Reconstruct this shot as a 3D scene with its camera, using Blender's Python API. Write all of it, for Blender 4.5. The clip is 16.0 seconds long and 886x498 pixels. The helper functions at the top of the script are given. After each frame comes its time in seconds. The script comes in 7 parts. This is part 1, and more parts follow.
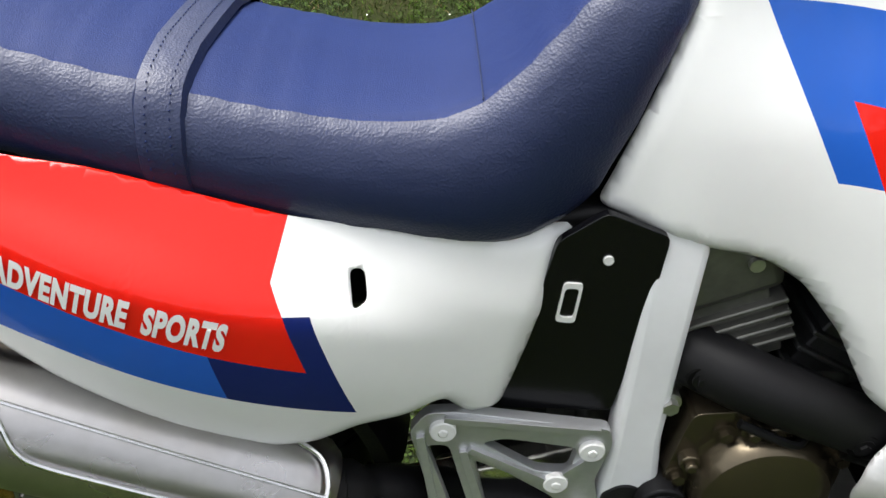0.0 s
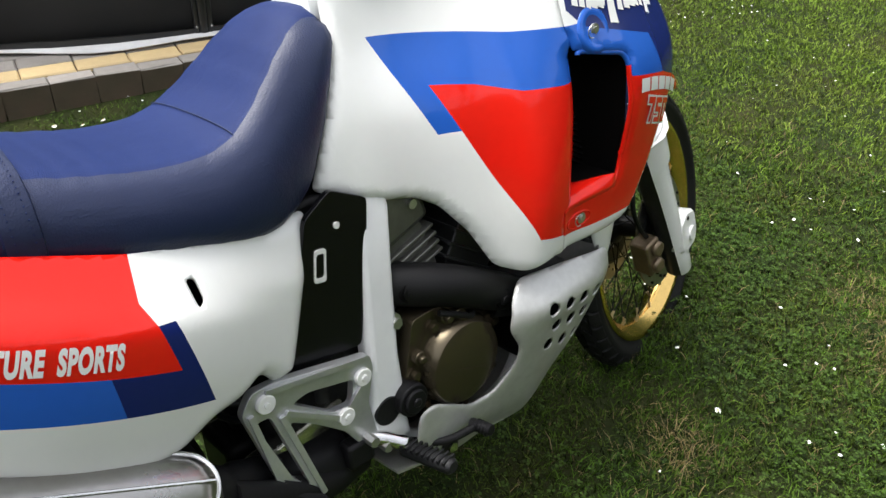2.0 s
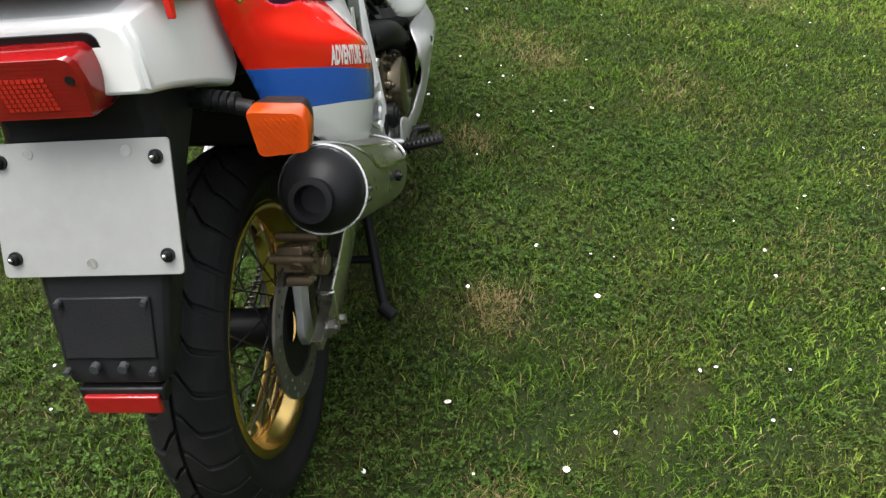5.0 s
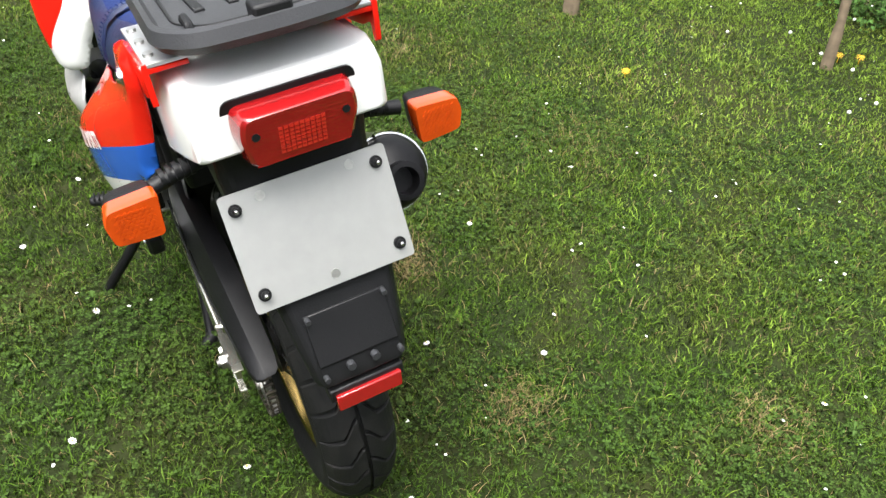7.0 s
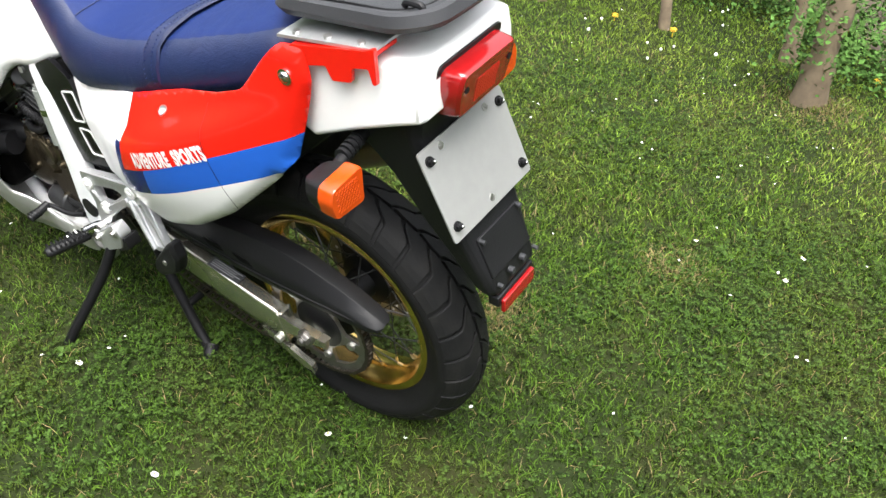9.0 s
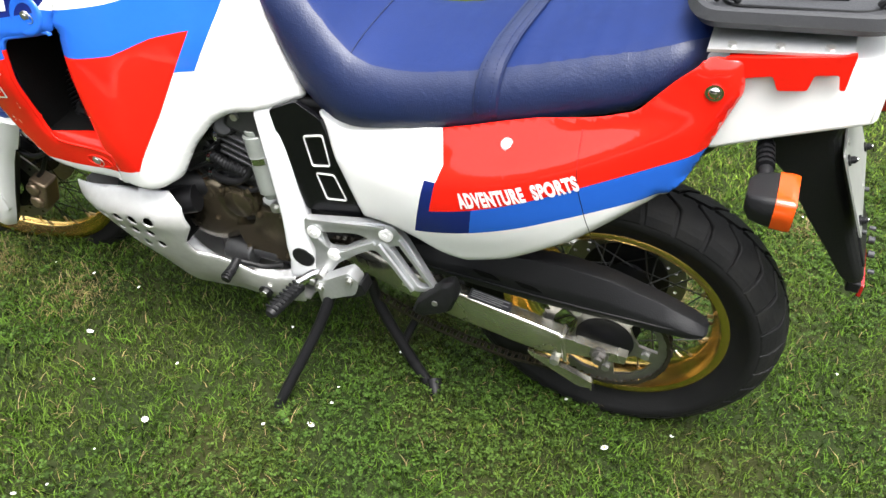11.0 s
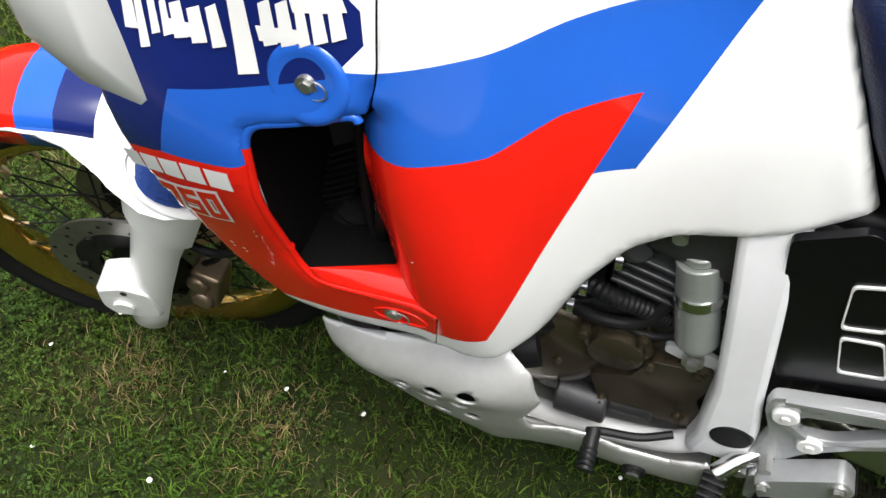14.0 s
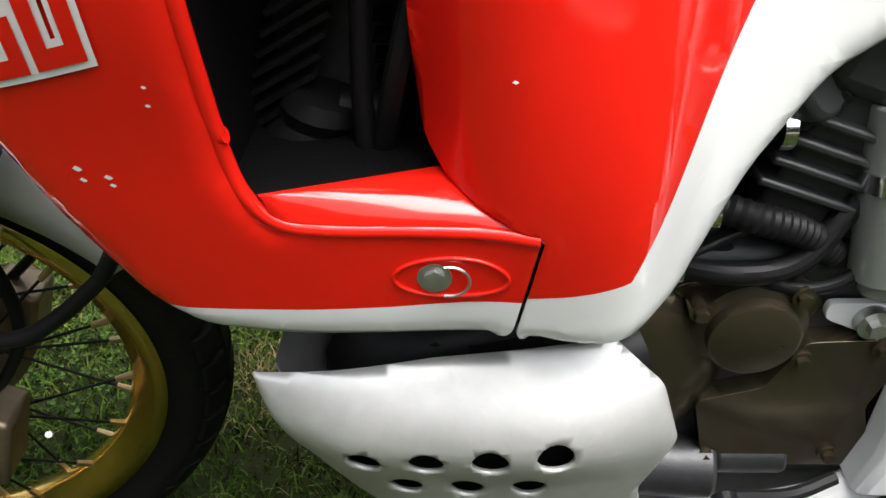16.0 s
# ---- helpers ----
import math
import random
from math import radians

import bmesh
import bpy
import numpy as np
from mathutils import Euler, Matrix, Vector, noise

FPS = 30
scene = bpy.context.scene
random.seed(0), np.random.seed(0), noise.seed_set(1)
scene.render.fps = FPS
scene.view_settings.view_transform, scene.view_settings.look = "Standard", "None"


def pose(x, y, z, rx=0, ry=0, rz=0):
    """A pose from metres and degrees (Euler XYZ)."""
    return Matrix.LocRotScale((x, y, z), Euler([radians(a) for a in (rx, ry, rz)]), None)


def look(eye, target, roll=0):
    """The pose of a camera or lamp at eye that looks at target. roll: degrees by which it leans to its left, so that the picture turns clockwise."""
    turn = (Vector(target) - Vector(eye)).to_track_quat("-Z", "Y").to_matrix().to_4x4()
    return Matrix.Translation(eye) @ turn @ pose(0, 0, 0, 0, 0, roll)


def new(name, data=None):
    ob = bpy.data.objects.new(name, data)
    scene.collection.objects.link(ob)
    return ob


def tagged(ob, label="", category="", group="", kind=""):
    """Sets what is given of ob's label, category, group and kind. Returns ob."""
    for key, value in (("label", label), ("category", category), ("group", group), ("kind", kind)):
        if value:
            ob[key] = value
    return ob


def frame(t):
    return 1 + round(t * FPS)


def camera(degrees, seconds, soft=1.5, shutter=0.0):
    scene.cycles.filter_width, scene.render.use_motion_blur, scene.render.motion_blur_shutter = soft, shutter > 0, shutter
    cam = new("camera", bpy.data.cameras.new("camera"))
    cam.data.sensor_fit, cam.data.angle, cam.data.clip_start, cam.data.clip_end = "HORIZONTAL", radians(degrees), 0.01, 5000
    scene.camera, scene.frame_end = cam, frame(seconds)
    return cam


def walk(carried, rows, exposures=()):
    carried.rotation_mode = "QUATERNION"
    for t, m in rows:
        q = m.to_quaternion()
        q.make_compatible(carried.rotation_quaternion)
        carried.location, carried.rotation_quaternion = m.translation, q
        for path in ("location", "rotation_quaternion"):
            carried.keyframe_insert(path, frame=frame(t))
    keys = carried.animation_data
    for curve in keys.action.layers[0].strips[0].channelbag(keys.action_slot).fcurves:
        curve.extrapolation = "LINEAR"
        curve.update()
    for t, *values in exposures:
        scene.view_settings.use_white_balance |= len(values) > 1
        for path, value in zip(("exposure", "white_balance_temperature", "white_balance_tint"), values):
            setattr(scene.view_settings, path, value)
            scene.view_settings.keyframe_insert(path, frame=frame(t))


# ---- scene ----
cam = camera(56.14, 16.0)
PATH = [  # seconds, place, turn
    (0, 0.4801, -0.5717, 1.3024, 44.95, 3.27, -1.2),
    (0.5, 0.4882, -0.6409, 1.3228, 45.86, 0.47, -16.51),
    (1, 0.4757, -0.7444, 1.3419, 47.21, 0.55, -27.71),
    (1.5, 0.3181, -0.8515, 1.3609, 52.17, -1.91, -34.83),
    (2, 0.0453, -0.8147, 1.3583, 55.38, -2.13, -43.09),
    (2.5, -0.2328, -0.794, 1.3776, 56.22, -3.49, -48.19),
    (3, -0.4923, -0.7705, 1.3657, 55.83, -2.3, -56.72),
    (3.5, -0.6928, -0.6626, 1.3657, 55.23, -1.39, -65.45),
    (4, -0.8576, -0.5682, 1.3711, 54.13, -1.69, -72.77),
    (4.5, -1.0179, -0.4501, 1.3635, 53.67, -1.88, -79.4),
    (5, -1.0592, -0.32, 1.3604, 52.43, -3.95, -84.68),
    (5.2, -1.0639, -0.2513, 1.3518, 52.29, -2.62, -90.08),
    (7.3, -1.1359, 0.5415, 1.4173, 53.6, -6.5, -121.58),
    (7.5, -1.1262, 0.6134, 1.4216, 53.75, -7.35, -124.74),
    (8, -1.101, 0.8214, 1.4229, 54.55, -4.61, -132.34),
    (8.2, -1.0713, 0.8858, 1.4308, 54.49, -4.6, -134.82),
    (10.3, -0.3598, 1.3683, 1.4035, 54.06, -1.33, -159.36),
    (10.5, -0.2645, 1.3884, 1.4045, 53.78, -1.4, -160.28),
    (11, -0.1057, 1.4243, 1.404, 53.65, -2.3, -158.19),
    (11.5, 0.0035, 1.3753, 1.3934, 53.35, -2.57, -152.66),
    (12, 0.122, 1.2482, 1.3629, 51.87, -0.34, -148.65),
    (12.5, 0.305, 1.1166, 1.309, 49.18, -1.11, -150.64),
    (13, 0.5242, 1.0362, 1.291, 47.5, -0.45, -157.41),
    (13.5, 0.6681, 0.9496, 1.2635, 47.62, -0.71, -158.14),
    (14, 0.7844, 0.8691, 1.2092, 45.77, -0.1, -160),
    (14.5, 0.9151, 0.8663, 1.0945, 44.91, 0.05, -166.55),
    (15, 1.0844, 0.8565, 0.9709, 45.68, -0.34, -176.6),
    (15.5, 1.0828, 0.7759, 0.8249, 52.93, -0.81, -178.89),
    (16, 1.0232, 0.7232, 0.761, 62.38, -1.2, -178.41),
]
EXPOSURE = [(0, 1.6), (1.0, 1.53), (2.5, 1.5), (3.5, 1.55), (4.5, 1.53), (5.2, 1.58), (7.3, 2.0), (8.2, 2.0), (10.3, 2.2), (11.5, 2.05), (13, 1.6), (14, 1.28), (15, 1.38), (16, 1.6)]
walk(cam, [(t, pose(x, y, z, rx, ry, rz)) for t, x, y, z, rx, ry, rz in PATH], EXPOSURE)

# ---- light: bright overcast sky, one very soft sun ----
SUN_EL, SUN_AZ = 68, 325
world = bpy.data.worlds.new("world")
scene.world = world
world.use_nodes = True
wn = world.node_tree.nodes
sky = wn.new("ShaderNodeTexSky")
sky.sky_type = "NISHITA"
sky.sun_disc = False
sky.sun_elevation, sky.sun_rotation = radians(SUN_EL), radians(SUN_AZ)
sky.dust_density, sky.air_density = 4.0, 1.0
soft_sky = wn.new("ShaderNodeHueSaturation")
soft_sky.inputs["Saturation"].default_value = 0.22
world.node_tree.links.new(sky.outputs[0], soft_sky.inputs["Color"])
world.node_tree.links.new(soft_sky.outputs[0], wn["Background"].inputs[0])
wn["Background"].inputs[1].default_value = 0.15
sun_data = bpy.data.lights.new("sun", "SUN")
sun_data.energy, sun_data.angle, sun_data.color = 1.5, radians(38), (1.0, 0.98, 0.94)
sun = new("sun", sun_data)
az = radians(SUN_AZ)
sun.matrix_world = look((0, 0, 20), (-math.sin(az) * 20 / math.tan(radians(SUN_EL)), -math.cos(az) * 20 / math.tan(radians(SUN_EL)), 0))


# ---- materials ----
def mat(name, color, rough=0.5, metal=0.0, coat=0.0, bump=0.0, scale=60.0, vary=0.12, detail=4.0, second=None, sscale=6.0,
        sheen=0.0, transmission=0.0, emit=None, island=0.0, rvary=0.1, spec=0.5):
    """A procedural surface: base colour varied at two scales, roughness broken up, fine relief."""
    m = bpy.data.materials.new(name)
    m.use_nodes = True
    nt = m.node_tree
    b = nt.nodes["Principled BSDF"]
    b.inputs["Roughness"].default_value, b.inputs["Metallic"].default_value = rough, metal
    b.inputs["Coat Weight"].default_value, b.inputs["Coat Roughness"].default_value = coat, 0.06
    b.inputs["Sheen Weight"].default_value = sheen
    b.inputs["Specular IOR Level"].default_value = spec
    b.inputs["Transmission Weight"].default_value = transmission
    tc = nt.nodes.new("ShaderNodeTexCoord")
    fine, broad = nt.nodes.new("ShaderNodeTexNoise"), nt.nodes.new("ShaderNodeTexNoise")
    fine.inputs["Scale"].default_value, fine.inputs["Detail"].default_value = scale, detail
    broad.inputs["Scale"].default_value, broad.inputs["Detail"].default_value = sscale, 5.0
    for n in (fine, broad):
        nt.links.new(tc.outputs["Object"], n.inputs["Vector"])
    def tone(k):
        return tuple(min(1.0, c * k) for c in color) + (1.0,)
    ramp = nt.nodes.new("ShaderNodeMix")
    ramp.data_type = "RGBA"
    ramp.inputs[6].default_value, ramp.inputs[7].default_value = tone(1 - vary), tone(1 + vary)
    nt.links.new(fine.outputs[0], ramp.inputs[0])
    mix = nt.nodes.new("ShaderNodeMix")
    mix.data_type = "RGBA"
    far = second or tuple(c * (1 - vary) for c in color)
    mix.inputs[7].default_value = tuple(far) + (1.0,)
    edge = nt.nodes.new("ShaderNodeMapRange")
    edge.inputs["From Min"].default_value, edge.inputs["From Max"].default_value = 0.45, 0.75
    edge.inputs["To Max"].default_value = 0.7
    nt.links.new(broad.outputs[0], edge.inputs["Value"])
    nt.links.new(edge.outputs[0], mix.inputs[0])
    nt.links.new(ramp.outputs[2], mix.inputs[6])
    out = mix.outputs[2]
    if island:
        geo = nt.nodes.new("ShaderNodeNewGeometry")
        hsv = nt.nodes.new("ShaderNodeHueSaturation")
        rng = nt.nodes.new("ShaderNodeMapRange")
        rng.inputs["To Min"].default_value, rng.inputs["To Max"].default_value = 1 - island, 1 + island
        nt.links.new(geo.outputs["Random Per Island"], rng.inputs["Value"])
        nt.links.new(rng.outputs[0], hsv.inputs["Value"])
        nt.links.new(out, hsv.inputs["Color"])
        out = hsv.outputs[0]
    nt.links.new(out, b.inputs["Base Color"])
    rr = nt.nodes.new("ShaderNodeMapRange")
    rr.inputs["To Min"].default_value, rr.inputs["To Max"].default_value = max(0.02, rough - rvary), min(1, rough + rvary)
    nt.links.new(broad.outputs[0], rr.inputs["Value"])
    nt.links.new(rr.outputs[0], b.inputs["Roughness"])
    if bump:
        bp = nt.nodes.new("ShaderNodeBump")
        bp.inputs["Strength"].default_value, bp.inputs["Distance"].default_value = bump, 0.002
        nt.links.new(fine.outputs[0], bp.inputs["Height"])
        nt.links.new(bp.outputs[0], b.inputs["Normal"])
    if emit:
        b.inputs["Emission Color"].default_value, b.inputs["Emission Strength"].default_value = (*emit[:3], 1), emit[3]
    return m


def leather(name, color, rough, cell, strength, spec):
    """Grained vinyl: cell-like relief over a plain dyed surface."""
    m = mat(name, color, rough, vary=0.12, scale=12, sscale=7, spec=spec)
    nt = m.node_tree
    tc, v, bp = nt.nodes["Texture Coordinate"], nt.nodes.new("ShaderNodeTexVoronoi"), nt.nodes.new("ShaderNodeBump")
    v.inputs["Scale"].default_value = cell
    n2 = nt.nodes.new("ShaderNodeTexNoise")
    n2.inputs["Scale"].default_value = cell * 0.6
    add = nt.nodes.new("ShaderNodeMath")
    nt.links.new(tc.outputs["Object"], v.inputs["Vector"])
    nt.links.new(tc.outputs["Object"], n2.inputs["Vector"])
    nt.links.new(v.outputs["Distance"], add.inputs[0])
    n3, mul, add2 = nt.nodes.new("ShaderNodeTexNoise"), nt.nodes.new("ShaderNodeMath"), nt.nodes.new("ShaderNodeMath")
    n3.inputs["Scale"].default_value, n3.inputs["Detail"].default_value, n3.inputs["Distortion"].default_value = 16.0, 2.0, 1.2
    mul.operation = "MULTIPLY"
    mul.inputs[1].default_value = 5.0
    nt.links.new(tc.outputs["Object"], n3.inputs["Vector"])
    nt.links.new(n3.outputs[0], mul.inputs[0])
    nt.links.new(n2.outputs[0], add2.inputs[0])
    nt.links.new(mul.outputs[0], add2.inputs[1])
    nt.links.new(add2.outputs[0], add.inputs[1])
    bp.inputs["Strength"].default_value, bp.inputs["Distance"].default_value = strength, 0.0012
    nt.links.new(add.outputs[0], bp.inputs["Height"])
    nt.links.new(bp.outputs[0], nt.nodes["Principled BSDF"].inputs["Normal"])
    return m


WHITE = mat("white_paint", (0.76, 0.765, 0.75), 0.2, coat=0.15, vary=0.02, sscale=4, second=(0.71, 0.72, 0.71))
RED = mat("red_paint", (0.70, 0.012, 0.006), 0.08, coat=0.2, vary=0.05, second=(0.66, 0.014, 0.007), spec=0.3, rvary=0.05)
BLUE = mat("blue_paint", (0.016, 0.10, 0.47), 0.10, coat=0.25, vary=0.05, spec=0.3, rvary=0.05)
NAVY = mat("navy_paint", (0.007, 0.015, 0.11), 0.16, coat=0.1, vary=0.05, spec=0.3, rvary=0.05)
FRAME = mat("frame_paint", (0.72, 0.73, 0.74), 0.4, coat=0.2, vary=0.04, second=(0.6, 0.6, 0.6), bump=0.08)
SEAT_SIDE = leather("navy_vinyl", (0.007, 0.014, 0.052), 0.46, 420, 0.28, 0.48)
SEAT_TOP = leather("blue_vinyl", (0.0062, 0.0170, 0.082), 0.6, 800, 0.25, 0.18)
BLACK = mat("black_gloss", (0.004, 0.004, 0.005), 0.22, vary=0.2, spec=0.25)
PLASTIC = mat("black_plastic", (0.007, 0.0072, 0.008), 0.46, vary=0.25, bump=0.25, scale=400, spec=0.24, second=(0.012, 0.012, 0.013))
GREYPLASTIC = mat("grey_plastic", (0.032, 0.033, 0.036), 0.5, vary=0.2, bump=0.25, scale=400, spec=0.3)
# tyre body blacker than its tread: the grooves' shade is put into the colour
GROOVE = mat("groove_shade_rubber", (0.005, 0.005, 0.0055), 0.65, vary=0.3, bump=0.3, scale=150, spec=0.25, second=(0.009, 0.009, 0.009), sscale=15)
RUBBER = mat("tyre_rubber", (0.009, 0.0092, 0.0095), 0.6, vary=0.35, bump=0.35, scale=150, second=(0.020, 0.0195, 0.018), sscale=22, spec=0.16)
ALU = mat("cast_aluminium", (0.55, 0.56, 0.57), 0.4, 0.75, vary=0.12, bump=0.15, scale=120, second=(0.42, 0.43, 0.44))
SWING = mat("brushed_aluminium", (0.56, 0.55, 0.48), 0.26, 0.95, vary=0.15, bump=0.05, scale=90, second=(0.42, 0.40, 0.34))
SKID = mat("bare_aluminium", (0.54, 0.54, 0.53), 0.42, 0.6, vary=0.14, bump=0.10, scale=70, second=(0.40, 0.40, 0.385), sscale=11)
STEEL = mat("muffler_steel", (0.41, 0.40, 0.395), 0.29, 0.97, vary=0.12, second=(0.33, 0.30, 0.26), sscale=6, bump=0.05)
CHROME = mat("bright_steel", (0.7, 0.7, 0.7), 0.18, 1.0, vary=0.08)
BOLT = mat("zinc_bolt", (0.5, 0.5, 0.48), 0.35, 0.9, vary=0.2, scale=200)
GOLD = mat("gold_anodised", (0.82, 0.56, 0.19), 0.22, 1.0, vary=0.1, second=(0.70, 0.46, 0.13), bump=0.04)
NIPPLE = mat("brass_nipples", (0.55, 0.42, 0.24), 0.35, 0.9, vary=0.2, scale=200)
CALIPER = mat("pale_bronze_casting", (0.20, 0.152, 0.100), 0.36, 0.65, vary=0.2, bump=0.1, scale=130, second=(0.16, 0.115, 0.075), sscale=25)
CASTING = mat("dull_cast_aluminium", (0.15, 0.15, 0.135), 0.38, 0.6, vary=0.2, bump=0.15, scale=130, second=(0.05, 0.05, 0.045), sscale=12)
BRONZE = mat("bronze_engine_paint", (0.090, 0.074, 0.048), 0.24, 0.75, vary=0.2, bump=0.06, scale=140, second=(0.062, 0.050, 0.034), sscale=14)
ENGINE = mat("engine_grey", (0.045, 0.046, 0.048), 0.42, 0.5, vary=0.25, bump=0.2, scale=120, second=(0.016, 0.016, 0.016))
PIPE = mat("matt_black_steel", (0.008, 0.008, 0.009), 0.46, 0.1, vary=0.3, bump=0.1, scale=160, spec=0.18, second=(0.010, 0.010, 0.010))
ORANGE = mat("orange_lens", (0.46, 0.052, 0.004), 0.2, coat=0.5, vary=0.15)
REDLENS = mat("red_lens", (0.25, 0.007, 0.008), 0.16, coat=0.6, vary=0.15)
PLATE = mat("plate_aluminium", (0.35, 0.355, 0.345), 0.42, 0.5, vary=0.06, bump=0.04, second=(0.30, 0.305, 0.295), sscale=8)
DECAL = mat("white_decal", (0.75, 0.75, 0.73), 0.4, vary=0.04)
GLASSY = mat("filter_bowl", (0.28, 0.30, 0.28), 0.2, 0.35, vary=0.15)
CHAIN = mat("oily_chain_steel", (0.06, 0.052, 0.042), 0.38, 0.8, vary=0.3, scale=250)
DISC = mat("brake_disc_steel", (0.28, 0.27, 0.26), 0.35, 0.9, vary=0.15, second=(0.16, 0.15, 0.14), sscale=20)
GAITER = mat("blue_gaiter_rubber", (0.014, 0.045, 0.21), 0.5, vary=0.15)
# radiator colour, also used where the shade of recesses is painted in
DARK = mat("radiator_and_shade_black", (0.003, 0.003, 0.003), 0.75, vary=0.3, bump=0.4, scale=300, spec=0.08)


# ---- mesh helpers ----
def part(name, bm, material, parent=None, label="", smooth=40, bevel=0.0, solid=0.0, at=None):
    """Link a bmesh as ONE mesh object under a thing or a part."""
    me = bpy.data.meshes.new(name)
    bmesh.ops.recalc_face_normals(bm, faces=bm.faces) if not solid else None
    bm.to_mesh(me)
    bm.free()
    for m in material if isinstance(material, (list, tuple)) else [material]:
        me.materials.append(m)
    if smooth:
        me.shade_smooth()
        me.set_sharp_from_angle(angle=radians(smooth))
    ob = new(name, me)
    if parent is not None:
        ob.parent = parent
    if at is not None:
        ob.matrix_local = at
    if solid:
        s = ob.modifiers.new("thickness", "SOLIDIFY")
        s.thickness, s.offset = solid, -1
    if bevel:
        b = ob.modifiers.new("bevel", "BEVEL")
        b.width, b.segments, b.limit_method, b.angle_limit = bevel, 2, "ANGLE", radians(35)
    if label:
        ob["label"] = label
    return ob


def box(bm, c, s, rot=None):
    m = Matrix.Translation(c) @ (rot or Matrix()) @ Matrix.Diagonal((*s, 1))
    return bmesh.ops.create_cube(bm, size=1.0, matrix=m)["verts"]


def cyl(bm, a, b, r, r2=None, n=20):
    a, b = Vector(a), Vector(b)
    d = b - a
    m = Matrix.Translation((a + b) / 2) @ d.to_track_quat("Z", "Y").to_matrix().to_4x4()
    bmesh.ops.create_cone(bm, cap_ends=True, segments=n, radius1=r, radius2=r if r2 is None else r2, depth=d.length, matrix=m)


def ball(bm, c, r, s=(1, 1, 1), n=16):
    bmesh.ops.create_uvsphere(bm, u_segments=n, v_segments=max(6, n // 2), radius=r, matrix=Matrix.Translation(c) @ Matrix.Diagonal((*s, 1)))


def spline(pts, k=6):
    """Points of a smooth curve through pts."""
    p = [Vector(q) for q in pts]
    p = [p[0] * 2 - p[1]] + p + [p[-1] * 2 - p[-2]]
    out = []
    for i in range(1, len(p) - 2):
        for j in range(k):
            t = j / k
            a, b, c, d = p[i - 1], p[i], p[i + 1], p[i + 2]
            out.append(0.5 * (2 * b + (c - a) * t + (2 * a - 5 * b + 4 * c - d) * t * t + (3 * b - a - 3 * c + d) * t ** 3))
    return out + [p[-2]]


def loft(bm, rings, cap=True, closed=False):
    vs = [[bm.verts.new(q) for q in r] for r in rings]
    n = len(vs[0])
    pairs = list(zip(vs, vs[1:])) + ([(vs[-1], vs[0])] if closed else [])
    for a, b in pairs:
        for i in range(n):
            bm.faces.new((a[i], a[(i + 1) % n], b[(i + 1) % n], b[i]))
    if cap and not closed:
        bm.faces.new(vs[0][::-1])
        bm.faces.new(vs[-1])


def tube(bm, pts, r, n=10, k=6, smooth=True, closed=False, flat=1.0):
    p = spline(pts, k) if smooth else [Vector(q) for q in pts]
    rings, up = [], None
    for i, q in enumerate(p):
        d = (p[min(i + 1, len(p) - 1)] - p[max(i - 1, 0)]).normalized()
        if up is None:
            up = d.orthogonal().normalized()
        up = (up - d * up.dot(d)).normalized()
        s = d.cross(up)
        rr = r[min(i * len(r) // len(p), len(r) - 1)] if isinstance(r, (list, tuple)) else r
        rings.append([q + (up * math.cos(a) * flat + s * math.sin(a)) * rr for a in (2 * math.pi * j / n for j in range(n))])
    loft(bm, rings, not closed, closed)


def lathe(bm, prof, n=48, m=None, arc=(0, 360)):
    """Turn (radius, offset) pairs about the y axis."""
    m = m or Matrix()
    full = arc[1] - arc[0] >= 360
    rings = []
    for j in range(n if full else n + 1):
        a = radians(arc[0] + (arc[1] - arc[0]) * j / n)
        rings.append([m @ Vector((r * math.cos(a), y, r * math.sin(a))) for r, y in prof])
    vs = [[bm.verts.new(q) for q in r] for r in rings]
    for a, b in list(zip(vs, vs[1:])) + ([(vs[-1], vs[0])] if full else []):
        for i in range(len(prof) - 1):
            bm.faces.new((a[i], a[i + 1], b[i + 1], b[i]))
    bmesh.ops.remove_doubles(bm, verts=bm.verts, dist=1e-6)


def fillet(poly, r, k=4):
    """The polygon with its corners rounded."""
    out, n = [], len(poly)
    for i in range(n):
        p, a, b = Vector(poly[i][:2]), Vector(poly[i - 1][:2]), Vector(poly[(i + 1) % n][:2])
        rr = poly[i][2] if len(poly[i]) > 2 else r
        u, v = a - p, b - p
        d = min(rr, u.length * 0.45, v.length * 0.45)
        if d < 1e-4:
            out.append(p)
            continue
        s, e = p + u.normalized() * d, p + v.normalized() * d
        for j in range(k + 1):
            t = j / k
            out.append(s * (1 - t) ** 2 + p * 2 * t * (1 - t) + e * t * t)
    return out


def inside(p, poly):
    x, y, c = p[0], p[1], False
    for i in range(len(poly)):
        (x1, y1), (x2, y2) = poly[i - 1][:2], poly[i][:2]
        if (y1 > y) != (y2 > y) and x < (x2 - x1) * (y - y1) / (y2 - y1) + x1:
            c = not c
    return c


def flat_face(bm, poly, holes=()):
    for ring in (poly, *holes):
        vs = [bm.verts.new((q[0], q[1], 0)) for q in ring]
        for i in range(len(vs)):
            bm.edges.new((vs[i - 1], vs[i]))
    bmesh.ops.triangle_fill(bm, edges=bm.edges[:], use_beauty=True, use_dissolve=False)
    filled = [f for f in bm.faces if any(inside(f.calc_center_median(), h) for h in holes)]
    if filled:
        bmesh.ops.delete(bm, geom=filled, context="FACES_ONLY")


